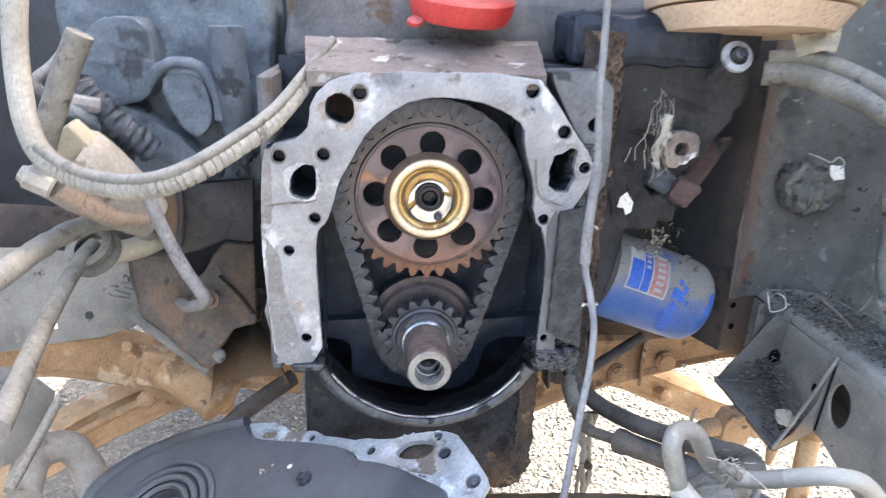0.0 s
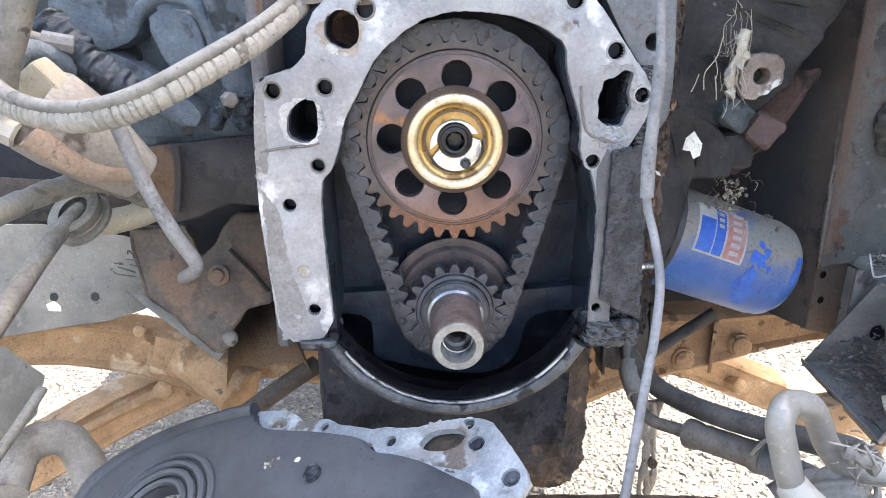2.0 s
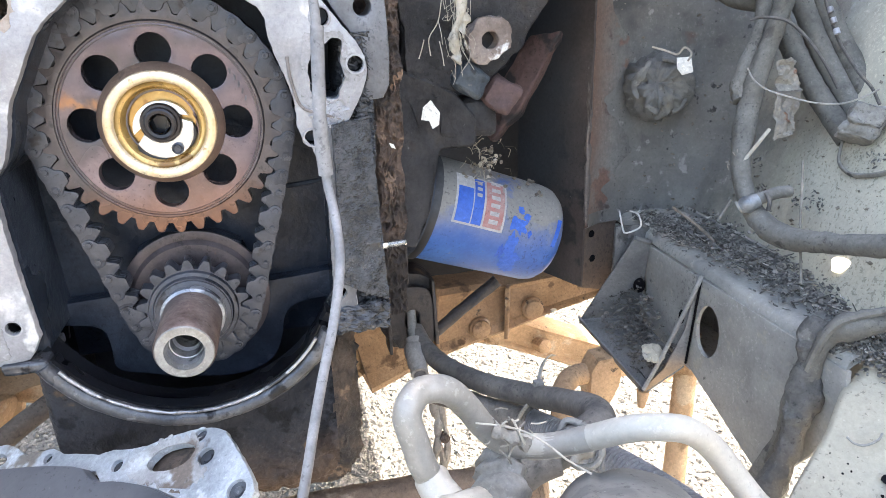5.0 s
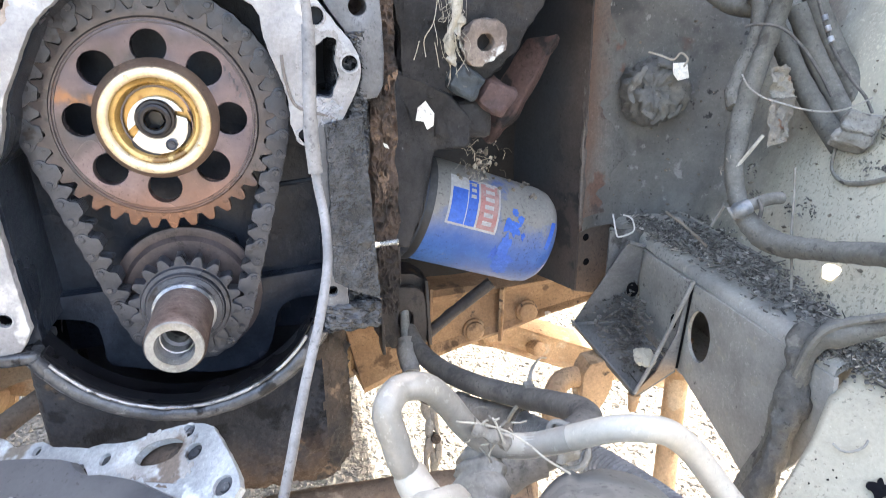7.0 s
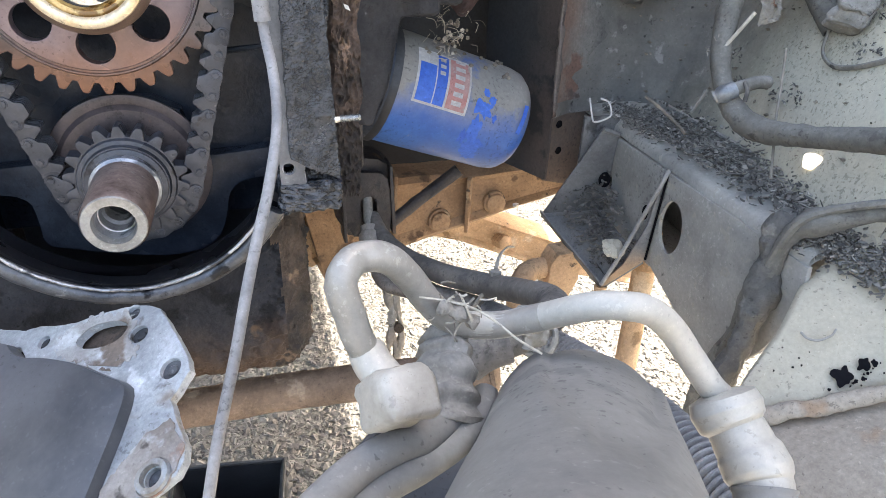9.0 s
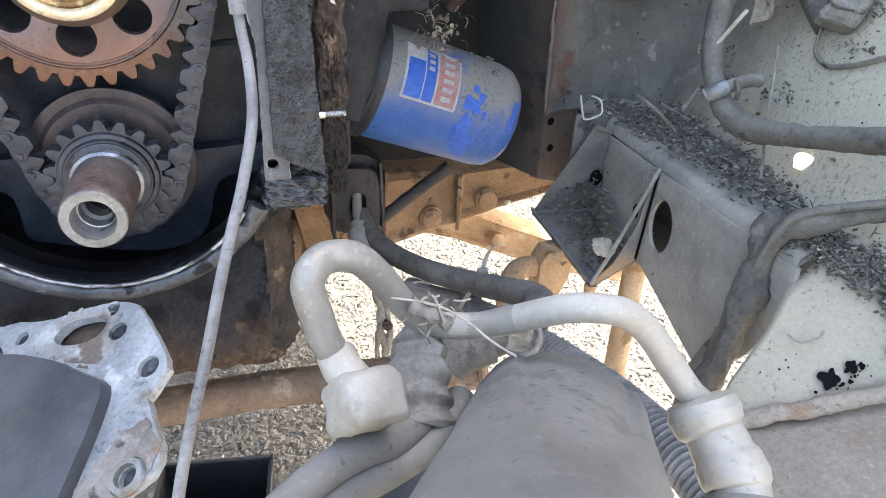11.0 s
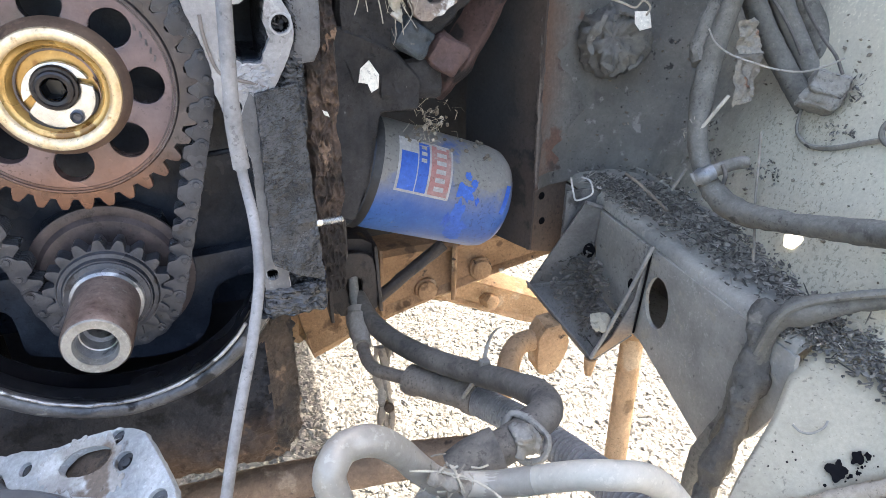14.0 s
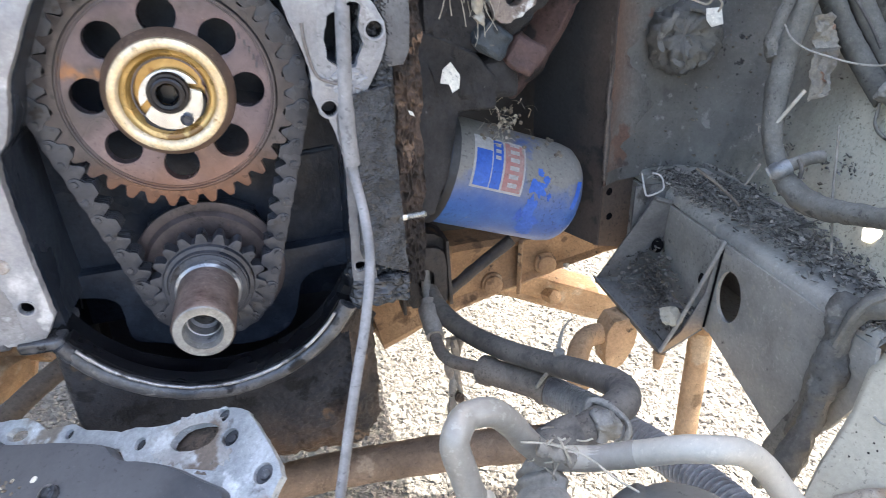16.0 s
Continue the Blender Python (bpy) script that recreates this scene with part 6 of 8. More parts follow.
PIPE = [(0.116, 0.346, 0.605), (0.112, 0.345, 0.615), (0.110, 0.347, 0.623), (0.108, 0.349, 0.632), (0.110, 0.352, 0.636), (0.114, 0.356, 0.637), (0.120, 0.358, 0.636), (0.126, 0.360, 0.632), (0.133, 0.364, 0.622), (0.140, 0.367, 0.610),
        (0.147, 0.367, 0.602), (0.156, 0.366, 0.598), (0.167, 0.361, 0.600), (0.178, 0.352, 0.608), (0.188, 0.341, 0.618), (0.197, 0.335, 0.621), (0.207, 0.334, 0.618), (0.217, 0.334, 0.609), (0.225, 0.331, 0.598), (0.232, 0.326, 0.588), (0.237, 0.325, 0.583)]
part("pipe_bend", roughen(tube(PIPE[:14], .0050, 24, 8), .0002, 140), M_ALUDUST, ac, "dust-dulled bend")
part("pipe_wall", tube(PIPE[11:], .0049, 24, 8), M_ALU, ac)
EL = [(0.2362, 0.3252, 0.5848), (0.2372, 0.3196, 0.5798), (0.2386, 0.311, 0.574), (0.2395, 0.3031, 0.5693), (0.2391, 0.2975, 0.5657), (0.2368, 0.292, 0.5614), (0.2311, 0.2841, 0.5556), (0.2248, 0.2757, 0.5487)]
BEADS = [(0, .0070), (.04, .0116), (.16, .0128), (.27, .0118), (.30, .0099), (.44, .0104), (.48, .0114), (.62, .0117), (.70, .0108), (.73, .0098), (1, .0098)]
part("pipe_elbow", roughen(tube(EL[:6], lambda t: lerp_at(BEADS, t), 28, 14), .0003, 160), M_ALU, ac, "swaged hose end with rounded beads")
part("hose_stub", tube(EL[4:], lambda t: .0100 + .0006 * (t < .06), 20, 8), M_DOME, ac, "grey rubber hose end")
FM = Matrix.Translation(Vector((0.121, 0.330, 0.602))) @ Euler((.75, .25, .35)).to_matrix().to_4x4()
b = roughen(block((-.0100, -.0085, -.0105), (.0100, .0085, .0105), .0042, FM, seg=3), .0010, 150, 2)
part("block_fitting", b, M_ALU, ac, "chunky dusty block fitting")
part("fitting_neck", tube([(0.115, 0.346, 0.608), (0.116, 0.341, 0.607), (0.119, 0.335, 0.605)], .0062, 16, 3), M_ALU, ac)
tw = thing("tie_wire", (.16, .38, .59), "frayed twine knotted round the silver pipe", "twine")
for k in range(22):
    a = Vector((0.148, 0.3595, 0.611)) + Vector((random.gauss(0, .0045), random.gauss(0, .0015), random.gauss(0, .0035)))
    q = a + Vector((random.gauss(0, .003), random.gauss(-.001, .001), random.gauss(0, .003)))
    part("strand", tube([a, (a + q) / 2 + Vector((random.gauss(0, .001), -.001, random.gauss(0, .001))), q], random.uniform(.0002, .0005), 6, 4), M_STRAW if k % 3 else M_DRYLEAF, tw)
part("knot", roughen(tube([(0.1415, 0.3590, 0.6135), (0.146, 0.3575, 0.6115), (0.151, 0.3570, 0.6085), (0.1545, 0.3580, 0.605)], lambda t: .0022 + .0007 * math.sin(t * 15), 9, 5), .0011, 420), M_DRYLEAF, tw, "matted twine knot")
part("loose_end", tube([(0.135, 0.360, 0.617), (0.144, 0.359, 0.615), (0.153, 0.357, 0.612), (0.161, 0.354, 0.607), (0.167, 0.348, 0.603), (0.174, 0.342, 0.600)], .00045, 6, 6), M_STRAW, tw, "loose straw-coloured end")
part("loose_end", tube([(0.150, 0.360, 0.615), (0.151, 0.355, 0.612), (0.152, 0.353, 0.609)], .0005, 6, 5), M_STRAW, tw)

can = thing("receiver_canister", (.2, .30, .40), "large scuffed grey canister with a rounded top", "canister")
K0, K1 = Vector((0.1935, 0.342, 0.565)), Vector((0.1415, 0.250, 0.6115))
b = lathe([(-.001, 0), (-.0006, .017), (.0010, .0248), (.0040, .0292), (.0090, .0312), (.030, .0318), (.060, .0325), (.10, .0335), (.150, .0345), (.155, .030), (.157, 0)], K0, K1 - K0, 96)
bmesh.ops.subdivide_edges(b, edges=b.edges[:], cuts=3, use_grid_fill=True)
kd = (K1 - K0).normalized()
ku = (Vector((0, -.35, 1)) - kd * kd.dot(Vector((0, -.35, 1)))).normalized()      # the side that faces up
ks = kd.cross(ku)
for v in b.verts:
    q = v.co - K0
    along, rad = q.dot(kd), q - kd * q.dot(kd)
    a = math.degrees(math.atan2(rad.dot(ks), rad.dot(ku)))
    reach = 44 * math.sqrt(max(0.0, 1 - (along / .105) ** 2)) if 0 < along < .105 else 0.0
    edge = max(0.0, min(1.0, (reach - abs(a - 4)) / 7))
    v.co -= rad.normalized() * (.0026 * edge * edge * (3 - 2 * edge)) if rad.length > 1e-6 else Vector()
    v.co += q.normalized() * (.0016 * noise.noise(v.co * 26) + .0005 * noise.noise(v.co * 90))
part("canister_body", b, M_DOME, can, "scuffed rounded top", 70)
sh = [Vector(p) for p in ((0.129, 0.370, 0.547), (0.177, 0.382, 0.532), (0.152, 0.313, 0.535), (0.073, 0.320, 0.553))]
part("canister_shoulder", sheet(sh, 24, 20, .004, .0012, 26, lambda u, v: .008 * math.sin(math.pi * u)), M_COVER, can, "dark blue-grey shoulder", 70)
part("top_ridge", tube([(0.052, 0.262, 0.590), (0.091, 0.300, 0.580), (0.113, 0.317, 0.578), (0.128, 0.325, 0.576), (0.143, 0.333, 0.576), (0.154, 0.344, 0.576), (0.159, 0.353, 0.575)], .0052, 14, 8), M_DOME, can)
part("top_ridge", tube([(0.048, 0.266, 0.592), (0.086, 0.302, 0.586), (0.105, 0.319, 0.585), (0.119, 0.327, 0.584), (0.131, 0.332, 0.581), (0.141, 0.340, 0.580), (0.149, 0.352, 0.579)], .0058, 12, 8), M_DOME, can)
b = roughen(tube([(0.139, 0.343, 0.574), (0.142, 0.353, 0.582), (0.146, 0.364, 0.588), (0.147, 0.372, 0.592)], lambda t: .0150 - .006 * t + .0012 * math.sin(t * 30), 20, 12, flat=.8), .0024, 110)
part("valve_body", b, M_HOSE, can, "dusty valve body")
part("slot_mark", tube([(0.107, 0.345, 0.561), (0.120, 0.357, 0.563)], .0019, 8, 3), M_DARK, can)

# ---- timing cover lying below the engine ----
CO, CU, CN = Vector((-.009, .534, .495)), Vector((.8313, -.5119, .216)).normalized(), Vector((-.397, -.276, .875)).normalized()
CV = CN.cross(CU)
CV = CV if CV.y < 0 else -CV
CM = Matrix((( CU.x, -CN.x, CV.x, CO.x), (CU.y, -CN.y, CV.y, CO.y), (CU.z, -CN.z, CV.z, CO.z), (0, 0, 0, 1)))
SEALU, SEALV = -.219, .102
cov = thing("timing_cover", (-.06, .48, .45), "dark painted timing cover with a scraped pale flange, laid aside", "cover")
fl = [(-.190, -.004), (-.176, -.007), (-.160, -.009), (-.146, -.006), (-.134, -.001), (-.122, -.004), (-.110, -.006), (-.098, -.002), (-.064, -.002), (-.054, -.005), (-.038, -.006), (-.027, -.008), (-.011, -.0145), (.004, -.019), (.022, -.0205), (.031, -.018), (.050, -.002), (.066, .013),
      (.070, .020), (.068, .031), (.066, .037), (.076, .049), (.086, .059), (.089, .067), (.088, .075), (.079, .084), (.074, .092), (.066, .104), (.048, .106), (.042, .070), (.038, .044), (.030, .034), (.002, .026), (-.020, .022),
      (-.036, .020), (-.050, .018), (-.060, .010), (-.106, .009), (-.165, .012), (-.190, .008)]
hole = [rounded([(-.020, .005), (-.013, -.006), (.004, -.010), (.015, -.007), (.013, .003), (.002, .009), (-.013, .010)]), circle(.0245, -.001, .0056, 16), circle(.0125, -.0150, .0046, 16), circle(-.0440, .006, .0042, 14),
        circle(.057, .0195, .0062, 16), circle(.0760, .0770, .0050, 16), rounded([(-.172, .003), (-.166, -.002), (-.154, -.001), (-.149, .004), (-.154, .008), (-.166, .009)]), circle(-.1103, .0015, .0034, 12)]
part("flange", slab(ragged(fl, .0006, .003, 260), hole, -.004, .0015, bevel=.001, m=CM), M_COVFLANGE, cov, "pale scraped gasket flange")
b = bmesh.new()
bodyo = [(-.187, -.002), (-.178, .008), (-.162, .0125), (-.142, .0115), (-.106, .0085), (-.066, .0085), (-.056, .0150), (-.046, .0185), (-.030, .0175), (-.004, .020), (.020, .0265), (.038, .0305), (.043, .038), (.046, .058), (.047, .074), (.049, .10), (.045, .16), (-.08, .22), (-.20, .21), (-.30, .15), (-.325, .10), (-.305, .060), (-.270, .034), (-.228, .013)]
slab(rounded(bodyo), [circle(SEALU, SEALV, .026, 36)], -.012, -.001, b, .007, CM)
part("shell", b, M_COVER, cov, "dark blue-grey shell")
for r, h in ((.030, -.0135), (.038, -.0145), (.046, -.0135), (.054, -.0125)):
    pts = [CM @ Vector((SEALU + r * math.cos(a), h, SEALV + r * math.sin(a))) for a in (2 * math.pi * k / 40 for k in range(41))]
    part("seal_ring", tube(pts, .0032, 8, 1, caps=False), M_COVER, cov)
for u_, v_, r_ in ((.0245, -.001, .0056), (.0125, -.0150, .0046), (-.0440, .006, .0042), (.057, .0195, .0062), (.0760, .0770, .0050), (-.1103, .0015, .0034)):
    part("hole_floor", roughen(lathe([(0, r_ * 1.3), (-.0004, r_ * .55), (.0006, r_ * .45), (.0006, 0)], CM @ Vector((u_, -.0012, v_)), CN, 16), .0006, 300), M_LIP, cov, "dark grey threaded insert")
part("grime_film", slab(ragged([(-.034, .004), (-.026, -.006), (-.012, -.0125), (.004, -.015), (.017, -.011), (.019, .002), (.031, .010), (.026, .018), (.010, .0225), (-.010, .0195), (-.027, .016)], .0052, .0009, 330), [hole[0]], -.0043, -.0036, m=CM), M_FLANGEGRIME, cov, "grey-brown grime round the oval port")
# brown backing seen through the flange's openings
part("backing", slab([(-.05, .000), (-.03, -.008), (.000, -.018), (.016, -.019), (.028, -.014), (.064, .020), (.062, .030), (.03, .022), (-.03, .010), (-.05, .010)], [], .004, .006, m=CM), M_MUD, cov, "dirty brown underside")
edge = [CM @ Vector((x, -.009, z)) for x, z in ((-.08, .20), (-.20, .19), (-.298, .13), (-.320, .092), (-.303, .060), (-.268, .033), (-.226, .012), (-.188, -.002))]
part("rolled_edge", tube(edge, .007, 12, 8), M_COVER, cov)
part("paint_chip", roughen(lathe([(0, .0026), (.0006, .002), (.0006, 0)], CM @ Vector((-.1099, -.0122, .0353)), -CN * -1, 9), .001, 200), M_WHITE, cov)
part("cover_bolt", lathe([(0, .007), (.004, .0065), (.005, .004), (.003, .0038), (.003, 0)], CM @ Vector((-.0885, -.012, .0446)), CN, 14), M_LIP, cov, "small bolt head")
for k in range(16):
    q = CM @ Vector((-.135 + random.gauss(0, .007), -.0122, .042 + random.gauss(0, .0022)))
    part("dirt_crumb", roughen(lathe([(-.0008, 0), (-.0004, .0010), (.0004, .0012), (.0010, 0)], q, (random.gauss(0, 1), random.gauss(0, 1), 1), 7), .0006, 500), M_LEAF if k % 3 else M_STRAW, cov)
part("boss_ring", lathe([(0, .0095), (.003, .0088), (.0032, .006), (-.004, .0055)], CM @ Vector((.0760, -.004, .0770)), CN, 20), M_COVFLANGE, cov)
part("rust_film", slab(ragged([(.072, .046), (.084, .060), (.087, .068), (.086, .074), (.078, .082), (.066, .102), (.052, .104), (.048, .085), (.056, .070), (.060, .056)], .0028, .002, 200), [circle(.0760, .0770, .0098, 20)], -.0048, -.0036, m=CM), M_FLANGERUST, cov, "brown rust bleeding over the lower flange")
part("rust_wing", plate3([CM @ Vector(p) for p in ((.052, .002, .100), (.068, .002, .104), (.060, .002, .15), (.045, .002, .12))], .003), M_RUST, cov)

box = thing("plastic_box", (.02, .66, 0), "black plastic box with slots standing on the gravel", "box")
bx = Matrix.Translation((.018, .66, .10)) @ Euler((.1, 0, -.12)).to_matrix().to_4x4()
part("floor", block((-.052, -.058, -.10), (.050, .058, -.02), .004, bx), M_BOXBLACK, box)
for lo_, hi_ in (((-.056, -.062, -.0195), (.054, -.0585, .085)), ((-.056, .0585, -.0195), (.054, .062, .085)), ((-.0560, -.058, -.0195), (-.0525, .058, .085)), ((.0505, -.058, -.0195), (.054, .058, .085))):
    part("side", block(lo_, hi_, .0012, bx), M_BOXBLACK, box)
part("rim", tube([bx @ Vector(p) for p in ((-.056, -.062, .085), (.054, -.062, .085), (.054, .062, .085), (-.056, .062, .085), (-.056, -.062, .085))], .0030, 8, 1), M_DARK, box, "dusty rolled rim")
for i in range(5):
    part("inner_rib", tube([bx @ Vector((-.040 + .019 * i + .004 * math.sin(k), -.056 + .0185 * k, .020 + .030 * math.sin(k * .6))) for k in range(7)], .0028, 8, 4), M_BOXBLACK, box)
part("catch", block((.048, -.05, .06), (.062, -.02, .082), .002, bx), M_HOSE, box)

# ---- grey cable hanging in front of the block ----
wire = thing("hanging_cable", (.09, .45, .5), "grey plastic-coated cable hanging in front of the engine", "cable")
W = [(.098, .52, .93), (.0965, .50, .85), (.0955, .490, .79), (.0970, .485, .750), (.0948, .481, .715), (.0952, .480, .683), (.0972, .468, .665), (.0965, .452, .648), (.0905, .435, .628), (.084, .422, .612), (.078, .41, .596), (.071, .396, .575), (.060, .375, .545), (.05, .35, .51)]
part("strand", tube(W, .0023, 12, 8), M_WIRE, wire)
part("sleeve", tube([(.0972, .4855, .752), (.0958, .4825, .73), (.0945, .481, .705), (.0952, .4802, .684)], lambda t: .0032 + (.0004 if t > .6 else 0), 12, 6), M_WIRE, wire, "paler tape sleeve")


# ---- upper right: pump body, boss and brackets beside the block ----
pump = thing("fuel_pump", (.23, .69, .66), "grimy dark pump body with a bored pale boss", "pump")
b = slab(rounded([(.168, .692), (.168, .85), (.30, .86), (.296, .775), (.276, .742), (.262, .722), (.238, .700), (.205, .690)], 2), [], .668, .73, bevel=.006)
bmesh.ops.triangulate(b, faces=b.faces[:])
for _ in range(3):
    bmesh.ops.subdivide_edges(b, edges=b.edges[:], cuts=1)
part("pump_body", roughen(roughen(b, .004, 40), .0016, 140), M_PUMP, pump)
boss = part("boss", roughen(lathe([(0, .018), (.006, .0165), (.016, .0150), (.0185, .0132), (.0185, .0075), (.002, .0062), (.002, 0)], (.2318, .675, .7290), (.0, -1, .05), 26), .0014, 160), M_BOSS, pump, "pale crusted boss with a bore")
b = slab(ragged(rounded([(.2165, .7195), (.2165, .7350), (.2255, .7470), (.2400, .7475), (.2490, .7390), (.2480, .7260), (.2385, .7165), (.2250, .7120)], 2), .0030, .0016, 150), [circle(.2322, .7300, .0066, 20)], .6540, .6600, bevel=.0012)
part("boss_face", roughen(b, .0014, 190), M_BOSS, boss, "pale scaly face")
b = roughen(block((.206, .655, .690), (.232, .680, .712), .004, Matrix.Translation((.219, .667, .70)) @ Matrix.Rotation(.55, 4, "Y") @ Matrix.Translation((-.219, -.667, -.70))), .0032, 75, 5)
part("pump_lug", b, M_LUG, pump, "blue-grey lug")
b = roughen(block((.232, .660, .676), (.258, .685, .700), .005, Matrix.Translation((.245, .67, .688)) @ Matrix.Rotation(.6, 4, "Y") @ Matrix.Translation((-.245, -.67, -.688))), .0034, 70, 5)
part("pump_lug", b, M_LEG, pump)
b = plate3([(0.320, 0.731, 0.730), (0.309, 0.734, 0.706), (0.286, 0.741, 0.659), (0.262, 0.748, 0.633), (0.253, 0.764, 0.646), (0.282, 0.763, 0.694), (0.298, 0.750, 0.725)], .012, .002)
part("bracket_leg", roughen(roughen(b, .0020, 60, 3), .0008, 170), M_LEG, pump, "brown-black slanted bracket leg")
b = plate3([(0.212, 0.725, 0.691), (0.244, 0.713, 0.666), (0.240, 0.713, 0.662), (0.209, 0.725, 0.687)], .003, .0006)
part("bracket_edge", b, M_BLUEGREY, pump)
part("gasket_edge", tube([(0.170, 0.712, 0.747), (0.192, 0.712, 0.721), (0.202, 0.713, 0.702)], .0025, 8, 5), M_CAST, pump)

nest = thing("straw_tuft", (.222, .64, .70), "pale tuft of dry straw and web caught on the pump", "straw", "straw tufts")
for k in range(44):
    a = Vector((0.203, 0.639, 0.741)) + Vector((random.gauss(0, .0055), random.gauss(0, .003), random.gauss(.006, .018)))
    q = a + Vector((random.gauss(0, .003), random.gauss(-.002, .002), random.gauss(-.008, .006)))
    r_ = q + Vector((random.gauss(0, .004), random.gauss(0, .002), random.gauss(-.006, .006)))
    part("straw", tube([a, q, r_], random.uniform(.00014, .0003), 5, 4), M_STRAW, nest)
for pts, r in (([(0.206, 0.633, 0.764), (0.204, 0.634, 0.749), (0.201, 0.636, 0.738), (0.200, 0.636, 0.728), (0.203, 0.636, 0.721), (0.201, 0.636, 0.718)], .0035), ([(0.202, 0.635, 0.760), (0.208, 0.634, 0.747), (0.205, 0.635, 0.738)], .0030)):
    part("straw_clump", roughen(tube(pts, lambda t, r=r: r * (.55 + .6 * math.sin(t * 7 + 1) ** 2), 12, 6), .0018, 260), M_STRAW, nest, "matted pale fibres")
for pts in ([(0.192, 0.637, 0.760), (0.189, 0.637, 0.745), (0.183, 0.640, 0.734), (0.184, 0.641, 0.722)], [(0.190, 0.638, 0.732), (0.192, 0.638, 0.722), (0.193, 0.638, 0.715)], [(0.180, 0.643, 0.733), (0.178, 0.643, 0.726), (0.176, 0.644, 0.720)]):
    part("straw", tube(pts, .0004, 6, 5), M_STRAW, nest)
nest2 = thing("straw_tuft", (.248, .69, .62), "brown tuft of dry straw on top of the filter", "straw", "straw tufts")
for k in range(60):
    a = Vector((0.244, 0.704, 0.628)) + Vector((random.gauss(0, .008), random.gauss(0, .005), random.gauss(0, .009)))
    q = a + Vector((random.gauss(0, .006), random.gauss(0, .003), random.gauss(0, .006)))
    part("straw", tube([a, (a + q) / 2 + Vector((.002, 0, .002)), q], random.uniform(.00014, .0003), 5, 3), M_STRAW if k % 3 else M_DEBRIS, nest2)
for k in range(26):
    a = Vector((0.245, 0.705, 0.629)) + Vector((random.gauss(0, .0065), random.gauss(0, .004), random.gauss(-.001, .0075)))
    b = lathe([(-.0014, 0), (-.0008, .0012), (.0006, .0015), (.0014, 0)], a, (random.gauss(0, 1), -1, random.gauss(0, 1)), 8)
    part("crumb", roughen(b, .0014, 400), M_LEAF if k % 3 else M_STRAW, nest2)
for k in range(20):
    s, a_ = random.uniform(.02, .11), radians(random.uniform(55, 100))
    p = FA + fd * s + (side * math.cos(a_) + fup * math.sin(a_)) * FR * 1.0
    b = lathe([(-.0015, 0), (-.001, .0018), (.001, .002), (.0018, 0)], p, (random.gauss(0, 1), random.gauss(0, 1), 1), 8)
    part("crumb", roughen(b, .0012, 400), M_LEAF, nest2)
fl = [(0.180, 0.654, 0.684), (0.186, 0.654, 0.689), (0.188, 0.653, 0.686), (0.192, 0.651, 0.680), (0.191, 0.650, 0.671), (0.186, 0.650, 0.668), (0.184, 0.652, 0.674), (0.178, 0.653, 0.675)]
solo("white_flake", roughen(plate3(fl, .0012), .0006, 300), M_WHITE, "torn white flake stuck to the housing", "flake")
solo("small_flake", roughen(plate3([(0.149, 0.627, 0.665), (0.152, 0.626, 0.664), (0.153, 0.625, 0.661), (0.150, 0.626, 0.662)], .001), .0004, 300), M_WHITE, "small pale flake on the rust scale", "flake")

# ---- on the apron ----
lump = thing("rubber_plug", (.44, .73, .67), "crumpled grey rubber plug on the apron", "plug")
lc = Vector((0.434, 0.758, 0.674))
b = lathe([(-.012, .030), (-.004, .031), (.004, .029), (.010, .022), (.013, .012), (.011, 0)], lc, (-.45, -.85, .25), 34)
bmesh.ops.subdivide_edges(b, edges=b.edges[:], cuts=2, use_grid_fill=True)
b = roughen(b, .0055, 55)
for v in b.verts:
    q = (v.co - lc) * 130
    v.co += (v.co - lc).normalized() * .0032 * (1 - 3 * abs(noise.noise(q)))
part("plug_body", roughen(b, .0012, 210), M_APRON, lump, "", 70)
for a0, r in ((.4, .026), (2.2, .030), (3.9, .024), (5.2, .028)):
    fold = [lc + Vector((r * math.cos(a0 + .22 * k) * .92, -.012 - .004 * math.sin(k * 1.1), r * math.sin(a0 + .22 * k))) for k in range(7)]
    part("plug_fold", roughen(tube(fold, lambda t: .0040 * math.sin(math.pi * (.12 + .76 * t)), 8, 5, flat=.6), .0020, 160), M_APRON, lump)
tag = thing("paper_tag", (.45, .68, .69), "small white paper tag tied on with string", "tag")
part("tag_card", plate3([(0.436, 0.731, 0.702), (0.447, 0.725, 0.703), (0.447, 0.719, 0.690), (0.439, 0.724, 0.687), (0.435, 0.727, 0.693)], .0012, .0002), M_WHITE, tag)
part("string", tube([(0.420, 0.748, 0.711), (0.429, 0.740, 0.708), (0.437, 0.732, 0.705), (0.442, 0.729, 0.711), (0.447, 0.725, 0.706), (0.444, 0.725, 0.699)], .0010, 6, 5), M_STRAW, tag)
clip = thing("wire_clip", (.40, .69, .545), "bent pale wire clip lying on the litter", "clip")
part("clip_wire", tube([(0.3594, 0.6751, 0.5787), (0.3598, 0.6678, 0.5652), (0.3620, 0.6650, 0.5609), (0.3744, 0.6642, 0.5649), (0.3762, 0.6668, 0.5705), (0.3746, 0.6702, 0.5761), (0.3683, 0.6729, 0.5785)], .0008, 8, 3), M_LABELW, clip)

hb = thing("harness_trunk", (.46, .6, .6), "thick dusty taped harness running down the apron", "harness")
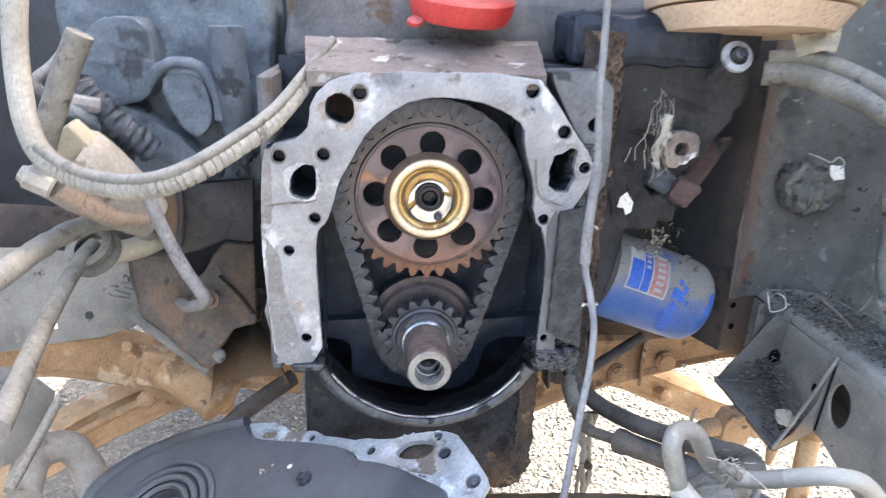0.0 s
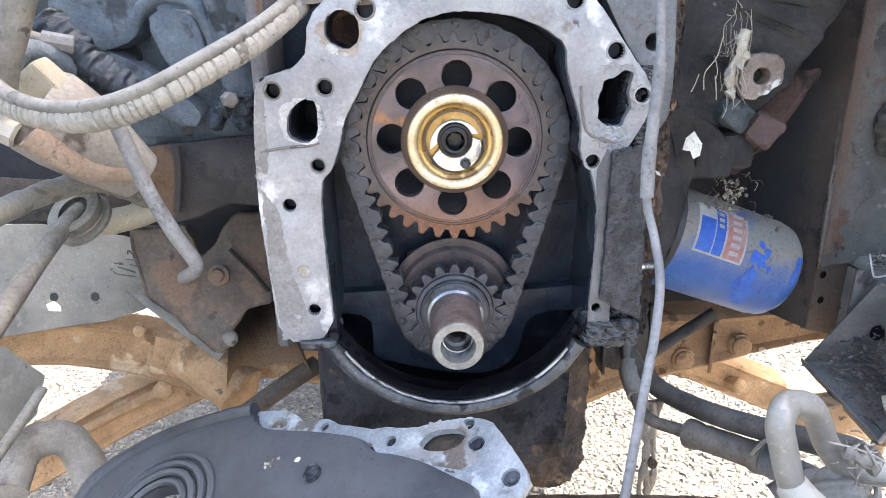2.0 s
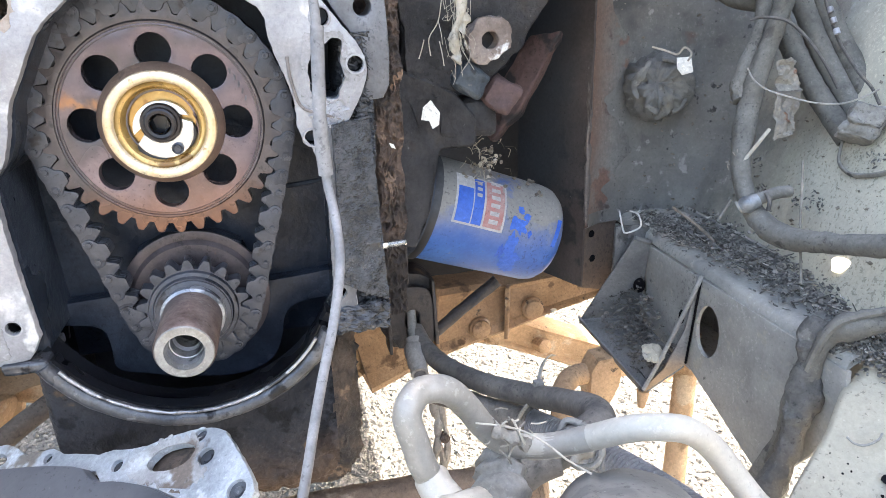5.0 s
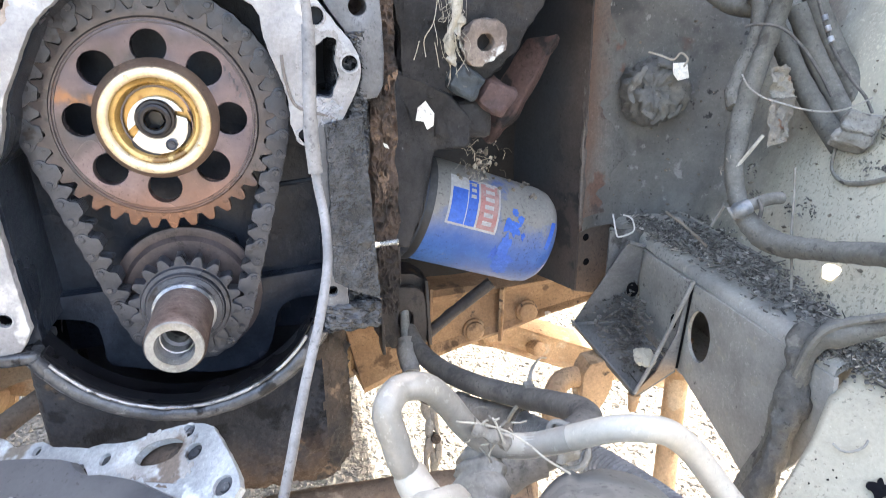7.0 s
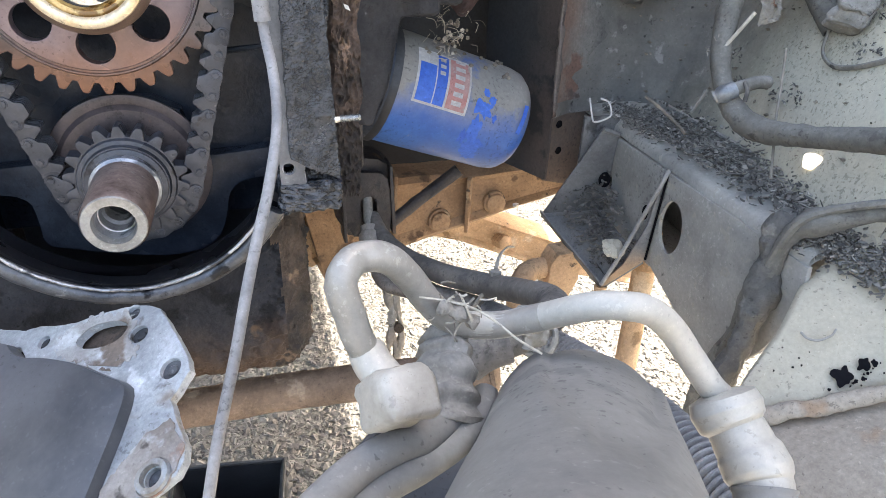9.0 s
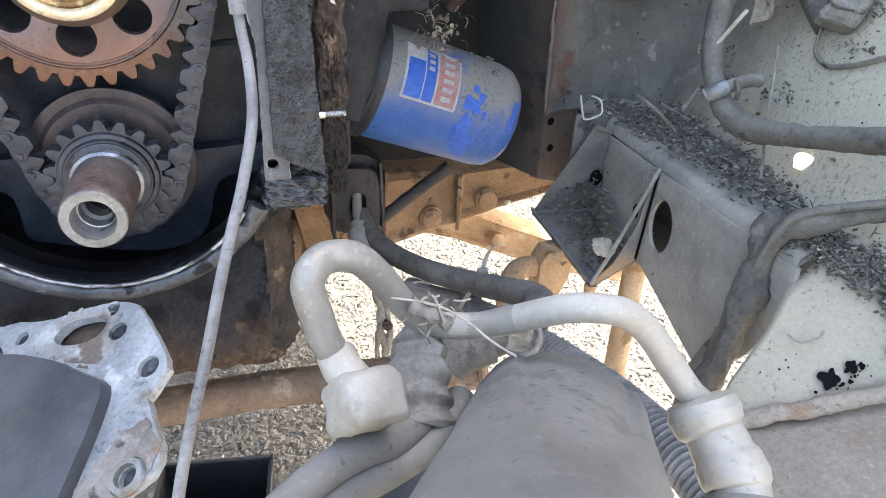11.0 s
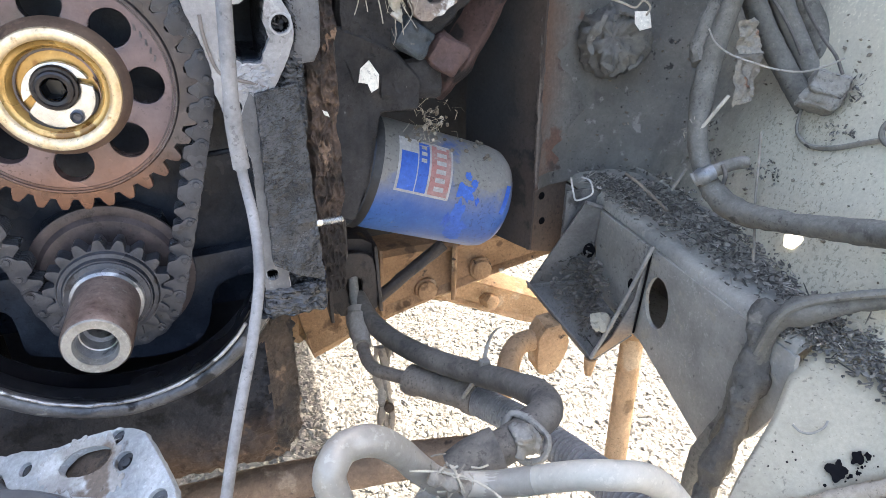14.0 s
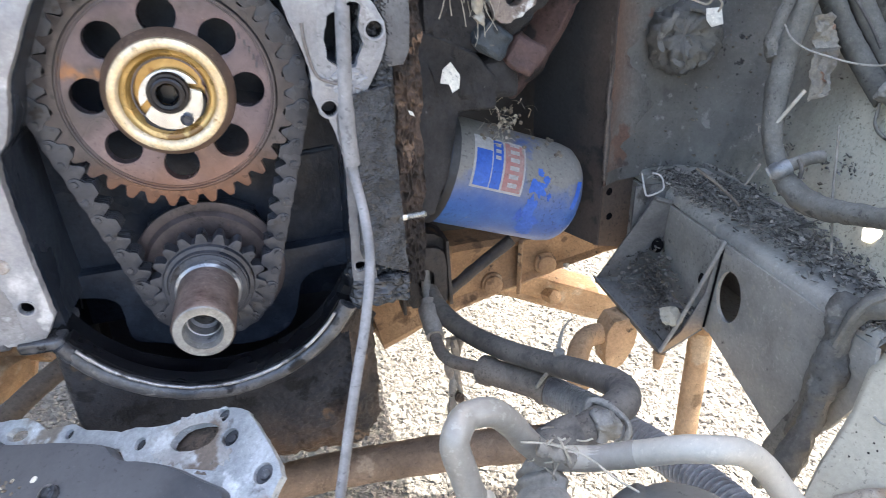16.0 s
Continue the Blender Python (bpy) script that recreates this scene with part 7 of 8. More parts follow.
part("trunk", roughen(tube([(0.477, 0.645, 0.774), (0.469, 0.644, 0.741), (0.459, 0.643, 0.706), (0.449, 0.639, 0.675), (0.439, 0.628, 0.650), (0.431, 0.615, 0.626), (0.430, 0.602, 0.606), (0.430, 0.584, 0.593), (0.431, 0.561, 0.588), (0.434, 0.532, 0.593), (0.438, 0.502, 0.601), (0.443, 0.463, 0.613), (0.440, 0.409, 0.632)], lambda t: .0082 - .0009 * math.sin(t * 17), 16, 10), .0011, 130), M_LOOM, hb)
part("branch", roughen(tube([(0.443, 0.643, 0.675), (0.445, 0.651, 0.685), (0.452, 0.654, 0.701), (0.466, 0.659, 0.731), (0.470, 0.670, 0.766)], .0066, 12, 8), .0016, 120), M_LOOM, hb)
pipes = thing("pipe_cluster", (.5, .62, .65), "cluster of grey dusty hoses strapped on the apron", "hose")
for pts in ([(0.478, 0.690, 0.768), (0.486, 0.676, 0.745), (0.494, 0.662, 0.722), (0.504, 0.643, 0.691), (0.513, 0.624, 0.666), (0.516, 0.601, 0.646)], [(0.505, 0.667, 0.752), (0.515, 0.650, 0.717), (0.524, 0.631, 0.687), (0.529, 0.607, 0.661)], [(0.513, 0.667, 0.770), (0.525, 0.649, 0.731), (0.534, 0.630, 0.701), (0.537, 0.609, 0.676)]):
    part("hose_run", roughen(tube(pts, .0088, 16, 8), .0008, 140), M_LOOM, pipes)
part("hose_run", tube([(0.459, 0.738, 0.771), (0.475, 0.715, 0.754), (0.484, 0.696, 0.750), (0.496, 0.674, 0.748)], .0085, 14, 6), M_LOOM, pipes)
conn = thing("connector_block", (.51, .58, .66), "grey dusty connector block on the apron", "connector")
ccp = Vector((0.506, 0.580, 0.664))
cm = Matrix.Translation(ccp) @ Euler((-.4, .25, -.8)).to_matrix().to_4x4()
hsg = part("housing", roughen(roughen(block((-.013, -.011, -.014), (.012, .012, .013), .004, cm), .0040, 65, 6), .0014, 190), M_HOSE, conn)
part("lid", roughen(roughen(block((-.0115, -.0150, -.004), (.011, -.0105, .0115), .002, cm), .0034, 80, 5), .0012, 200), M_HOSE, hsg)
part("strap", tube([(0.504, 0.595, 0.647), (0.500, 0.590, 0.632), (0.498, 0.575, 0.626), (0.496, 0.553, 0.631), (0.498, 0.530, 0.642), (0.499, 0.516, 0.649)], .0022, 10, 6, flat=.6), M_HOSE, conn, "dusty strap looped from its foot")
rc = Vector((0.500, 0.510, 0.656))
part("strap_ring", tube([rc + Vector((.30, -.75, .1)).normalized() * .0098 * math.cos(a) + Vector((.25, .1, .95)).normalized() * .0098 * math.sin(a) for a in (2 * math.pi * k / 24 for k in range(25))], .0019, 8, 2), M_LOOM, conn, "round end of the strap")
cord = thing("tan_cord", (.47, .62, .68), "thin tan cord draped over the hoses", "cord")
part("cord", tube([(0.441, 0.637, 0.702), (0.444, 0.631, 0.693), (0.451, 0.621, 0.686), (0.461, 0.607, 0.682), (0.472, 0.595, 0.679), (0.481, 0.580, 0.680), (0.488, 0.568, 0.686), (0.491, 0.558, 0.693)], .0007, 8, 6), M_STRAWTAPE, cord)
wl = thing("thin_wire", (.5, .6, .7), "thin dark wire looped down the hoses", "wire")
part("wire", tube([(0.483, 0.621, 0.762), (0.486, 0.610, 0.740), (0.489, 0.600, 0.722), (0.495, 0.585, 0.703), (0.498, 0.572, 0.692), (0.499, 0.563, 0.681)], .0012, 8, 6), M_RUBBER, wl)
for k in range(3):
    part("wire_bead", lathe([(-.0028, 0), (-.0022, .0022), (.0020, .0024), (.0028, 0)], Vector((0.484, 0.609, 0.745)) + Vector((.0008, -.004, -.0075)) * k, (.1, -.45, -.9), 10), M_GASKET, wl, "pale crimped bead")
part("wire_loop", tube([(0.440, 0.641, 0.738), (0.448, 0.635, 0.740), (0.460, 0.623, 0.737), (0.470, 0.610, 0.724), (0.478, 0.597, 0.706), (0.483, 0.587, 0.690)], .0012, 8, 6), M_RUBBER, wl)
stub = thing("stub_pipe", (.44, .6, .59), "dull metal stub pipe with a bored end", "pipe")
part("stub", tube([(0.416, 0.592, 0.601), (0.422, 0.589, 0.606), (0.431, 0.586, 0.610), (0.444, 0.586, 0.613), (0.457, 0.589, 0.612)], lambda t: .0048 + .0008 * (.12 < t < .2 or t < .05), 18, 6, inner=.0034), M_HOSE, stub)
part("sleeve", tube([(0.432, 0.604, 0.599), (0.420, 0.588, 0.605), (0.427, 0.586, 0.609)], lambda t: .0062 + .0007 * (t < .08 or .45 < t < .55), 18, 6, inner=.0042), M_SLEEVE, stub, "bright metal sleeve")
part("stub_clip", tube([(0.429, 0.575, 0.603), (0.430, 0.576, 0.610), (0.431, 0.582, 0.615)], .0016, 8, 4), M_RUBBER, stub)
stick = thing("dry_stick", (.455, .57, .55), "thin dry stick standing in the litter", "twig")
part("stick", tube([(0.456, 0.579, 0.639), (0.451, 0.569, 0.619), (0.442, 0.555, 0.597), (0.435, 0.541, 0.576), (0.430, 0.531, 0.561)], .0010, 7, 4), M_DRYLEAF, stick)
straw = thing("straw_stalk", (.44, .63, .63), "pale straw stalk caught on the harness", "straw")
part("stalk", tube([(0.426, 0.613, 0.628), (0.435, 0.612, 0.639), (0.448, 0.610, 0.658)], .0015, 8, 4), M_STRAW, straw)
for k in range(9):
    q = Vector((0.425, 0.620, 0.634)) + Vector((random.gauss(0, .004), random.gauss(0, .002), random.gauss(0, .007)))
    part("wisp", tube([q, q + Vector((random.gauss(0, .003), 0, random.gauss(0, .004))), q + Vector((random.gauss(0, .004), 0, random.gauss(0, .005)))], .0003, 5, 3), M_DRYLEAF, straw)
twig = thing("curved_twig", (.44, .64, .56), "thin curved twig leaning on the apron", "twig")
part("twig", tube([(0.420, 0.620, 0.581), (0.425, 0.620, 0.589), (0.431, 0.621, 0.598)], .0013, 6, 4), M_HOSE, twig)
twig2 = thing("curved_twig", (.42, .68, .55), "long dry twig lying on the litter", "twig")
part("twig", tube([(0.407, 0.667, 0.580), (0.412, 0.650, 0.575), (0.418, 0.632, 0.567), (0.421, 0.622, 0.562)], .0013, 7, 4), M_LEAF, twig2)
cl_b = bmesh.new()
for q in [Vector((0.516, 0.565, 0.674)), Vector((0.515, 0.559, 0.665)), Vector((0.501, 0.560, 0.638)), Vector((0.502, 0.547, 0.643)), Vector((0.491, 0.599, 0.597)), Vector((0.489, 0.588, 0.596)), Vector((0.491, 0.617, 0.590)), Vector((0.487, 0.640, 0.572)), Vector((0.493, 0.667, 0.588)), Vector((0.495, 0.674, 0.609))]:
    for _ in range(16):
        p = q + Vector((random.gauss(0, .003), random.gauss(0, .003), random.gauss(0, .0045)))
        l, w = random.uniform(.002, .007), random.uniform(.0006, .0016)
        m = Matrix.Translation(p) @ Euler((random.uniform(0, 6), random.uniform(-1, 1), random.uniform(0, 6.3))).to_matrix().to_4x4()
        vs = [cl_b.verts.new(m @ Vector((x * l / 2, y * w, z * w * .5))) for x, y, z in ((1, 0, 0), (-1, 0, 0), (0, 1, .1), (0, -1, 0), (.1, 0, 1), (0, 0, -1))]
        for f in ((0, 2, 4), (2, 1, 4), (1, 3, 4), (3, 0, 4), (2, 0, 5), (1, 2, 5), (3, 1, 5), (0, 3, 5)):
            cl_b.faces.new([vs[k] for k in f])
solo("twig_crumbs", cl_b, M_DEBRIS, "dry twig crumbs caught on the apron's hoses", "litter", kind="stuff", sharp=20)
dry = thing("dead_leaf", (.475, .62, .66), "crumpled brown dead leaves behind the harness", "leaf")
for cs in (((0.4702, 0.6426, 0.7051), (0.4839, 0.6403, 0.7069), (0.4911, 0.6289, 0.683), (0.4703, 0.6334, 0.6827)), ((0.4667, 0.6343, 0.6828), (0.4876, 0.6301, 0.684), (0.4784, 0.6187, 0.6511), (0.4624, 0.6198, 0.645))):
    part("blade", roughen(sheet(cs, 22, 22, .0008, .0075, 95), .0016, 320), M_DRYLEAF, dry, "", 60)
litter("leaf_litter", [(.420, .475), (.428, .465), (.436, .452), (.442, .440), (.447, .430), (.449, .420), (.452, .410), (.455, .440), (.460, .425)], 1000, .0055,
       lambda x, y: on_q(x, y, .004).z if x > .405 and y < .49 else None, "grey dry leaf litter lying on the pale panel")

# ---- top: lid, red cap and washer over the block ----
lid = thing("air_cleaner_lid", (.30, .66, .85), "pale tan round lid above the block", "lid")
part("lid_disc", lathe([(0, 0), (0, .085), (.004, .088), (.012, .088), (.014, .085), (.014, 0)], (.275, .66, .852), (0, .12, 1), 56), M_WOODDISC, lid)
part("lid_pan", lathe([(-.02, .0), (-.02, .07), (-.002, .082), (-.001, .0)], (.275, .66, .852), (0, .12, 1), 48), M_WOODDISC, lid)
wash = thing("flange_nut", (.258, .60, .81), "pale flanged nut standing proud of the pump", "nut")
part("flange", lathe([(0, .0135), (.003, .013), (.004, .008)], (0.253, 0.625, 0.814), (0, -.9, .4), 28), M_GASKET, wash)
part("hexagon", lathe([(.003, .0062), (.010, .0060), (.011, .0045), (.008, .0035), (.008, 0)], (0.253, 0.625, 0.814), (0, -.9, .4), 6), M_LIP, wash)
part("nut_stud", tube([(0.254, 0.626, 0.814), Vector((0.253, 0.625, 0.814)) + Vector((0, .06, -.03)), Vector((0.253, 0.625, 0.814)) + Vector((-.02, .12, -.05))], .004, 10, 3), M_LIP, wash)
red = thing("red_cap", (.03, .70, .83), "red plastic cap lying on the block", "cap")
b = lathe([(-.006, .043), (.002, .046), (.012, .047), (.015, .044), (.015, 0)], (0.028, 0.696, 0.842), (.05, -.2, 1), 40)
part("cap_top", b, M_RED, red)
part("cap_tab", lathe([(0, .007), (.003, .0065), (.004, 0)], (-0.014, 0.669, 0.831), (0, -.6, 1), 14), M_RED, red)
chipo = thing("orange_chip", (.14, .68, .82), "small orange chip on the dirty block", "chip")
part("chip", roughen(block((-.005, -.004, -.005), (.005, .004, .005), .002, Matrix.Translation(Vector((0.133, 0.705, 0.798)))), .001, 200, 1), M_TOOTH, chipo)
top = thing("intake_clutter", (.05, .78, .80), "grimy dark intake casting behind the block's top", "casting")
b = roughen(block((-.13, .72, .79), (.28, .95, .862), .012), .006, 22, 10)
part("casting", b, M_BLOCK, top)
b = roughen(block((.12, .66, .80), (.26, .75, .845), .01), .005, 30, 8)
part("casting_step", b, M_CAST, top)
hz = thing("upper_hose", (.4, .62, .82), "pair of dusty grey hoses above the apron", "hose")
part("hose_run", tube([(0.287, 0.639, 0.801), (0.314, 0.623, 0.801), (0.337, 0.594, 0.791), (0.357, 0.551, 0.775)], .0105, 14, 6), M_HOSE, hz)
part("hose_run", tube([(0.290, 0.639, 0.813), (0.319, 0.621, 0.815), (0.342, 0.592, 0.804), (0.355, 0.555, 0.789)], .0075, 12, 6), M_HOSE, hz)
cloth = thing("rag_scrap", (.36, .66, .80), "pale torn rag scrap by the lid", "rag")
part("cloth", sheet(((0.302, 0.632, 0.834), (0.332, 0.612, 0.840), (0.326, 0.604, 0.821), (0.303, 0.619, 0.817)), 10, 8, .001, .008, 60), M_PALE, cloth)

# ---- left of the engine ----
wrap = thing("wrapped_cable", (-.2, .52, .72), "dusty cable bundle wound with pale ribbed tape", "cable")
WR = [(-0.084, 0.676, 0.808), (-0.100, 0.632, 0.788), (-0.119, 0.565, 0.764), (-0.142, 0.532, 0.748), (-0.169, 0.513, 0.733), (-0.194, 0.511, 0.725), (-0.225, 0.524, 0.722), (-0.253, 0.537, 0.726), (-0.276, 0.549, 0.737), (-0.286, 0.556, 0.758), (-0.291, 0.565, 0.783), (-0.293, 0.574, 0.814), (-0.284, 0.573, 0.861)]
part("bundle_core", tube(WR, lambda t: .0082 + (.0004 * noise.noise(Vector((t * 80, 4, 1))) - .0011 * (((t * 74 + .7 * noise.noise(Vector((t * 22, 1, 2)))) % 1) < .22) - .0004 * ((t * 74) % 1) if t < .62 else 0), 18, 50), M_STRAWTAPE, wrap, "pale ribbed tape", 18)
part("outer_cable", tube([(x, y - .004, z + .0062) for x, y, z in WR[:9]], .0042, 10, 8), M_HOSE, wrap)
bent = thing("bent_rod", (-.21, .6, .59), "grey bent metal rod with a hooked end", "rod")
part("rod", tube([(-0.230, 0.602, 0.706), (-0.224, 0.601, 0.687), (-0.214, 0.599, 0.659), (-0.202, 0.600, 0.630), (-0.194, 0.605, 0.611), (-0.192, 0.608, 0.602), (-0.198, 0.617, 0.593), (-0.214, 0.640, 0.580), (-0.235, 0.692, 0.559), (-0.261, 0.762, 0.530)], .0054, 14, 6), M_WIRE, bent)
lh = thing("coolant_hose", (-.28, .6, .73), "grey dusty hose pair by the fender", "hose")
part("hose_run", tube([(-0.258, 0.594, 0.816), (-0.271, 0.593, 0.790), (-0.281, 0.594, 0.769), (-0.288, 0.589, 0.749), (-0.298, 0.593, 0.727)], .0095, 14, 6), M_HOSE, lh)
part("hose_run", tube([(-0.308, 0.611, 0.732), (-0.300, 0.629, 0.752), (-0.288, 0.646, 0.748), (-0.278, 0.667, 0.732), (-0.270, 0.684, 0.704)], .0088, 14, 6), M_BLUEGREY, lh)
thin = thing("metal_line", (-.29, .64, .75), "thin pale metal line bent round the hoses", "pipe")
part("line", tube([(-0.282, 0.638, 0.809), (-0.297, 0.631, 0.790), (-0.308, 0.625, 0.780), (-0.307, 0.625, 0.772), (-0.300, 0.635, 0.765), (-0.286, 0.653, 0.757)], .0042, 10, 5), M_WIRE, thin)
part("line_nut", lathe([(-.006, .0068), (.014, .0068), (.015, .005)], (-0.287, 0.647, 0.759), (.9, .3, -.2), 8), M_WIRE, thin)

comp = thing("compressor", (-.23, .75, .66), "blue-grey grimy compressor body", "compressor")
b = roughen(roughen(block((-.335, .735, .665), (-.145, .84, .90), .012), .004, 18, 40), .0025, 80)
part("casing", b, M_BLUEGREY, comp)
b = slab(rounded([(-.305, .757), (-.309, .80), (-.285, .826), (-.248, .826), (-.240, .79), (-.246, .760), (-.275, .748)], 2), [], .700, .738, bevel=.002)
part("end_cap", roughen(roughen(b, .0008, 40, 3), .0009, 200), M_BLUEGREY, comp)
b = slab(rounded([(-.240, .775), (-.222, .782), (-.199, .776), (-.194, .740), (-.208, .722), (-.226, .734)], 2), [], .698, .738, bevel=.0015)
part("side_cap", roughen(roughen(b, .0008, 40, 3), .0009, 200), M_BLUEGREY, comp)
part("cap_rim", roughen(tube([(-.247, .700, .772), (-.236, .698, .785), (-.218, .697, .790), (-.199, .697, .783), (-.189, .698, .760), (-.188, .699, .740)], .0052, 12, 6), .0009, 120), M_BLUEGREY, comp, "rounded raised rim")
b = slab(rounded([(-.305, .752), (-.285, .756), (-.235, .728), (-.205, .700), (-.215, .685), (-.26, .705)], 1), [], .706, .738, bevel=.002)
part("lower_rib", roughen(roughen(b, .001, 50, 3), .0012, 160), M_BLUEGREY, comp)
RIB = [(-.2960, .664, .774), (-.2901, .662, .766), (-.2817, .662, .756), (-.2731, .662, .7468), (-.2626, .664, .7357), (-.2537, .668, .7261), (-.2441, .676, .7156)]
part("ribbed_duct", roughen(tube(RIB, lambda t: .0125 + .0007 * math.sin(t * 80), 18, 16), .0034, 120), M_DUCT, comp, "dark ribbed rubber duct", 50)
for x, z, r in ((-.1868, .7051, .009), (-.1733, .7027, .010), (-.1652, .714, .011), (-.1719, .6935, .008), (-.1951, .6937, .008), (-.182, .715, .008)):
    b = lathe([(-.008, r * .4), (-.004, r * .95), (.002, r), (.008, r * .6), (.010, 0)], (x, .705, z), (random.gauss(0, .4), -1, random.gauss(0, .4)), 22)
    bmesh.ops.subdivide_edges(b, edges=b.edges[:], cuts=1, use_grid_fill=True)
    part("grease_lump", roughen(roughen(b, .004, 90), .0016, 260), M_DUCT, comp)
part("hex_fitting", lathe([(-.01, .0065), (.004, .0065), (.006, .005), (.006, 0)], (-.1758, .684, .7129), (.5, -1, .1), 6), M_BOOT, comp)
part("dark_port", lathe([(0, .013), (.006, .012), (.004, .009), (-.012, .008), (-.012, 0)], (-0.270, 0.726, 0.744), (.2, -1, .2), 20), M_DARK, comp)
tubeL = thing("dip_tube", (-.17, .66, .73), "smooth grey tube standing behind the cable", "tube")
part("tube_wall", tube([(-0.176, 0.689, 0.822), (-0.175, 0.690, 0.794), (-0.173, 0.696, 0.765), (-0.173, 0.705, 0.734), (-0.171, 0.708, 0.716)], .0148, 18, 5), M_BLUEGREY, tubeL)
bundle = thing("boot", (-.27, .62, .66), "tan dusty rubber boot under the cable", "boot")
b = lathe([(-.008, .030), (.0, .034), (.02, .033), (.05, .028), (.08, .02), (.084, .012), (.084, 0)], (-0.293, 0.628, 0.713), Vector((-0.253, 0.656, 0.665)) - Vector((-0.293, 0.628, 0.713)), 30)
part("boot_wall", roughen(b, .0016, 50), M_BOOT, bundle)
part("boot_lip", tube([(-0.286, 0.596, 0.702), (-0.275, 0.605, 0.687), (-0.261, 0.620, 0.671), (-0.242, 0.639, 0.664)], lambda t: .0105 - .004 * t, 14, 6, flat=.6), M_BOOTLIP, bundle, "peach-brown worn lip")
b = block((-.012, -.010, -.016), (.012, .010, .016), .003, Matrix.Translation(Vector((-0.288, 0.622, 0.731))) @ Euler((.3, .9, .2)).to_matrix().to_4x4())
part("clamp", roughen(b, .001, 100, 2), M_PALE, bundle)
nut = thing("pipe_union", (-.31, .6, .68), "pale dusty pipe union nut", "nut")
part("union", lathe([(-.012, .008), (-.010, .0105), (.008, .0105), (.010, .008), (.014, .0065), (.014, 0)], (-0.305, 0.598, 0.706), (-.9, -.1, .5), 8), M_ALU, nut)

eng_mount = thing("engine_mount", (-.22, .70, .55), "brown-grey engine mount plate bolted to the block", "mount")
b = plate3([(-0.268, 0.712, 0.671), (-0.167, 0.725, 0.679), (-0.167, 0.711, 0.617), (-0.193, 0.710, 0.620), (-0.223, 0.708, 0.608), (-0.245, 0.705, 0.605), (-0.267, 0.712, 0.642)], .02, .003)
part("upper_plate", roughen(b, .0008, 60), M_PAN, eng_mount)
part("plate_ridge", tube([(-0.235, 0.714, 0.671), (-0.234, 0.710, 0.649), (-0.237, 0.702, 0.616)], .0035, 8, 5), M_PAN, eng_mount)
b = plate3([(-0.310, 0.761, 0.585), (-0.2592, 0.7772, 0.5816), (-0.2521, 0.7749, 0.5664), (-0.2460, 0.7719, 0.5495), (-0.2387, 0.7765, 0.5567), (-0.2265, 0.7860, 0.5742), (-0.2143, 0.7947, 0.5893), (-0.183, 0.804, 0.585), (-0.181, 0.773, 0.498), (-0.2055, 0.7661, 0.4942), (-0.2165, 0.7580, 0.4796), (-0.222, 0.751, 0.462), (-0.234, 0.747, 0.456), (-0.262, 0.750, 0.480), (-0.300, 0.752, 0.518)], .02, .003, 4, .0030, 42)
part("lower_plate", roughen(b, .0012, 150), M_MOUNTB, eng_mount, "brown rust-stained lower plate")
# black plate stands for the shade seen through the lower plate's notch
part("inner_plate", plate3([(-.32, .835, .625), (-.15, .835, .625), (-.15, .835, .515), (-.32, .835, .515)], .006, .001), M_SOOTSHADE, eng_mount, "black plate added as shade behind the notch")
part("mount_bolt", roughen(lathe([(0, .011), (.003, .0105), (.004, .0072), (.008, .0062), (.0085, 0)], (-0.227, 0.758, 0.535), (0, -1, .3), 14), .0012, 160), M_MOUNTB, eng_mount)
part("mount_bolt", roughen(lathe([(0, .0075), (.003, .007), (.005, .005), (.006, 0)], (-0.218, 0.742, 0.474), (0, -1, .3), 12), .0014, 170), M_HOSE, eng_mount)
part("plate_seam", tube([(-0.219, 0.775, 0.556), (-0.198, 0.772, 0.533), (-0.182, 0.768, 0.513)], .002, 8, 4), M_CRUST, eng_mount)
socket = thing("mount_socket", (-.2, .78, .36), "brown hollow socket under the engine mount", "socket")
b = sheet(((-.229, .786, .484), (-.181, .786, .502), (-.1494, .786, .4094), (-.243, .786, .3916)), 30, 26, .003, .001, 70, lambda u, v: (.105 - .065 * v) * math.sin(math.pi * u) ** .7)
part("hollow_wall", b, M_CAVE, socket, "mud hollow wall, shade painted dark into its top", 60)
# overhang added to shade the hollow
part("hollow_roof", roughen(plate3([(-.235, .782, .482), (-.178, .782, .500), (-.178, .86, .512), (-.235, .86, .500)], .004, .001), .001, 80), M_MUD, socket)

lrail = thing("frame_horn", (-.42, .8, .45), "dusty grey frame plate with small holes", "frame rail")
b = plate3([(-0.496, 0.772, 0.587), (-0.428, 0.824, 0.570), (-0.353, 0.845, 0.549), (-0.313, 0.854, 0.526), (-0.318, 0.831, 0.474), (-0.369, 0.814, 0.462), (-0.442, 0.785, 0.463), (-0.505, 0.742, 0.468)], .008, .0015)
part("plate", roughen(b, .0008, 40), M_RAIL, lrail)
# the same glow painted for daylight through a small hole
part("hole_glow", plate3([(-0.417, 0.784, 0.495), (-0.411, 0.788, 0.497), (-0.406, 0.789, 0.491), (-0.405, 0.787, 0.486), (-0.415, 0.783, 0.489)], .0006), hole_me, lrail, "small glowing patch for daylight through a hole")
part("dark_hole", lathe([(0, .0048), (.0006, .0044), (.0006, 0)], (-0.376, 0.803, 0.495), (0, -1, .3), 16), M_DARK, lrail)
part("dark_hole", lathe([(0, .0046), (.0006, .0042), (.0006, 0)], (-0.411, 0.790, 0.501), (0, -1, .3), 16), M_DARK, lrail)
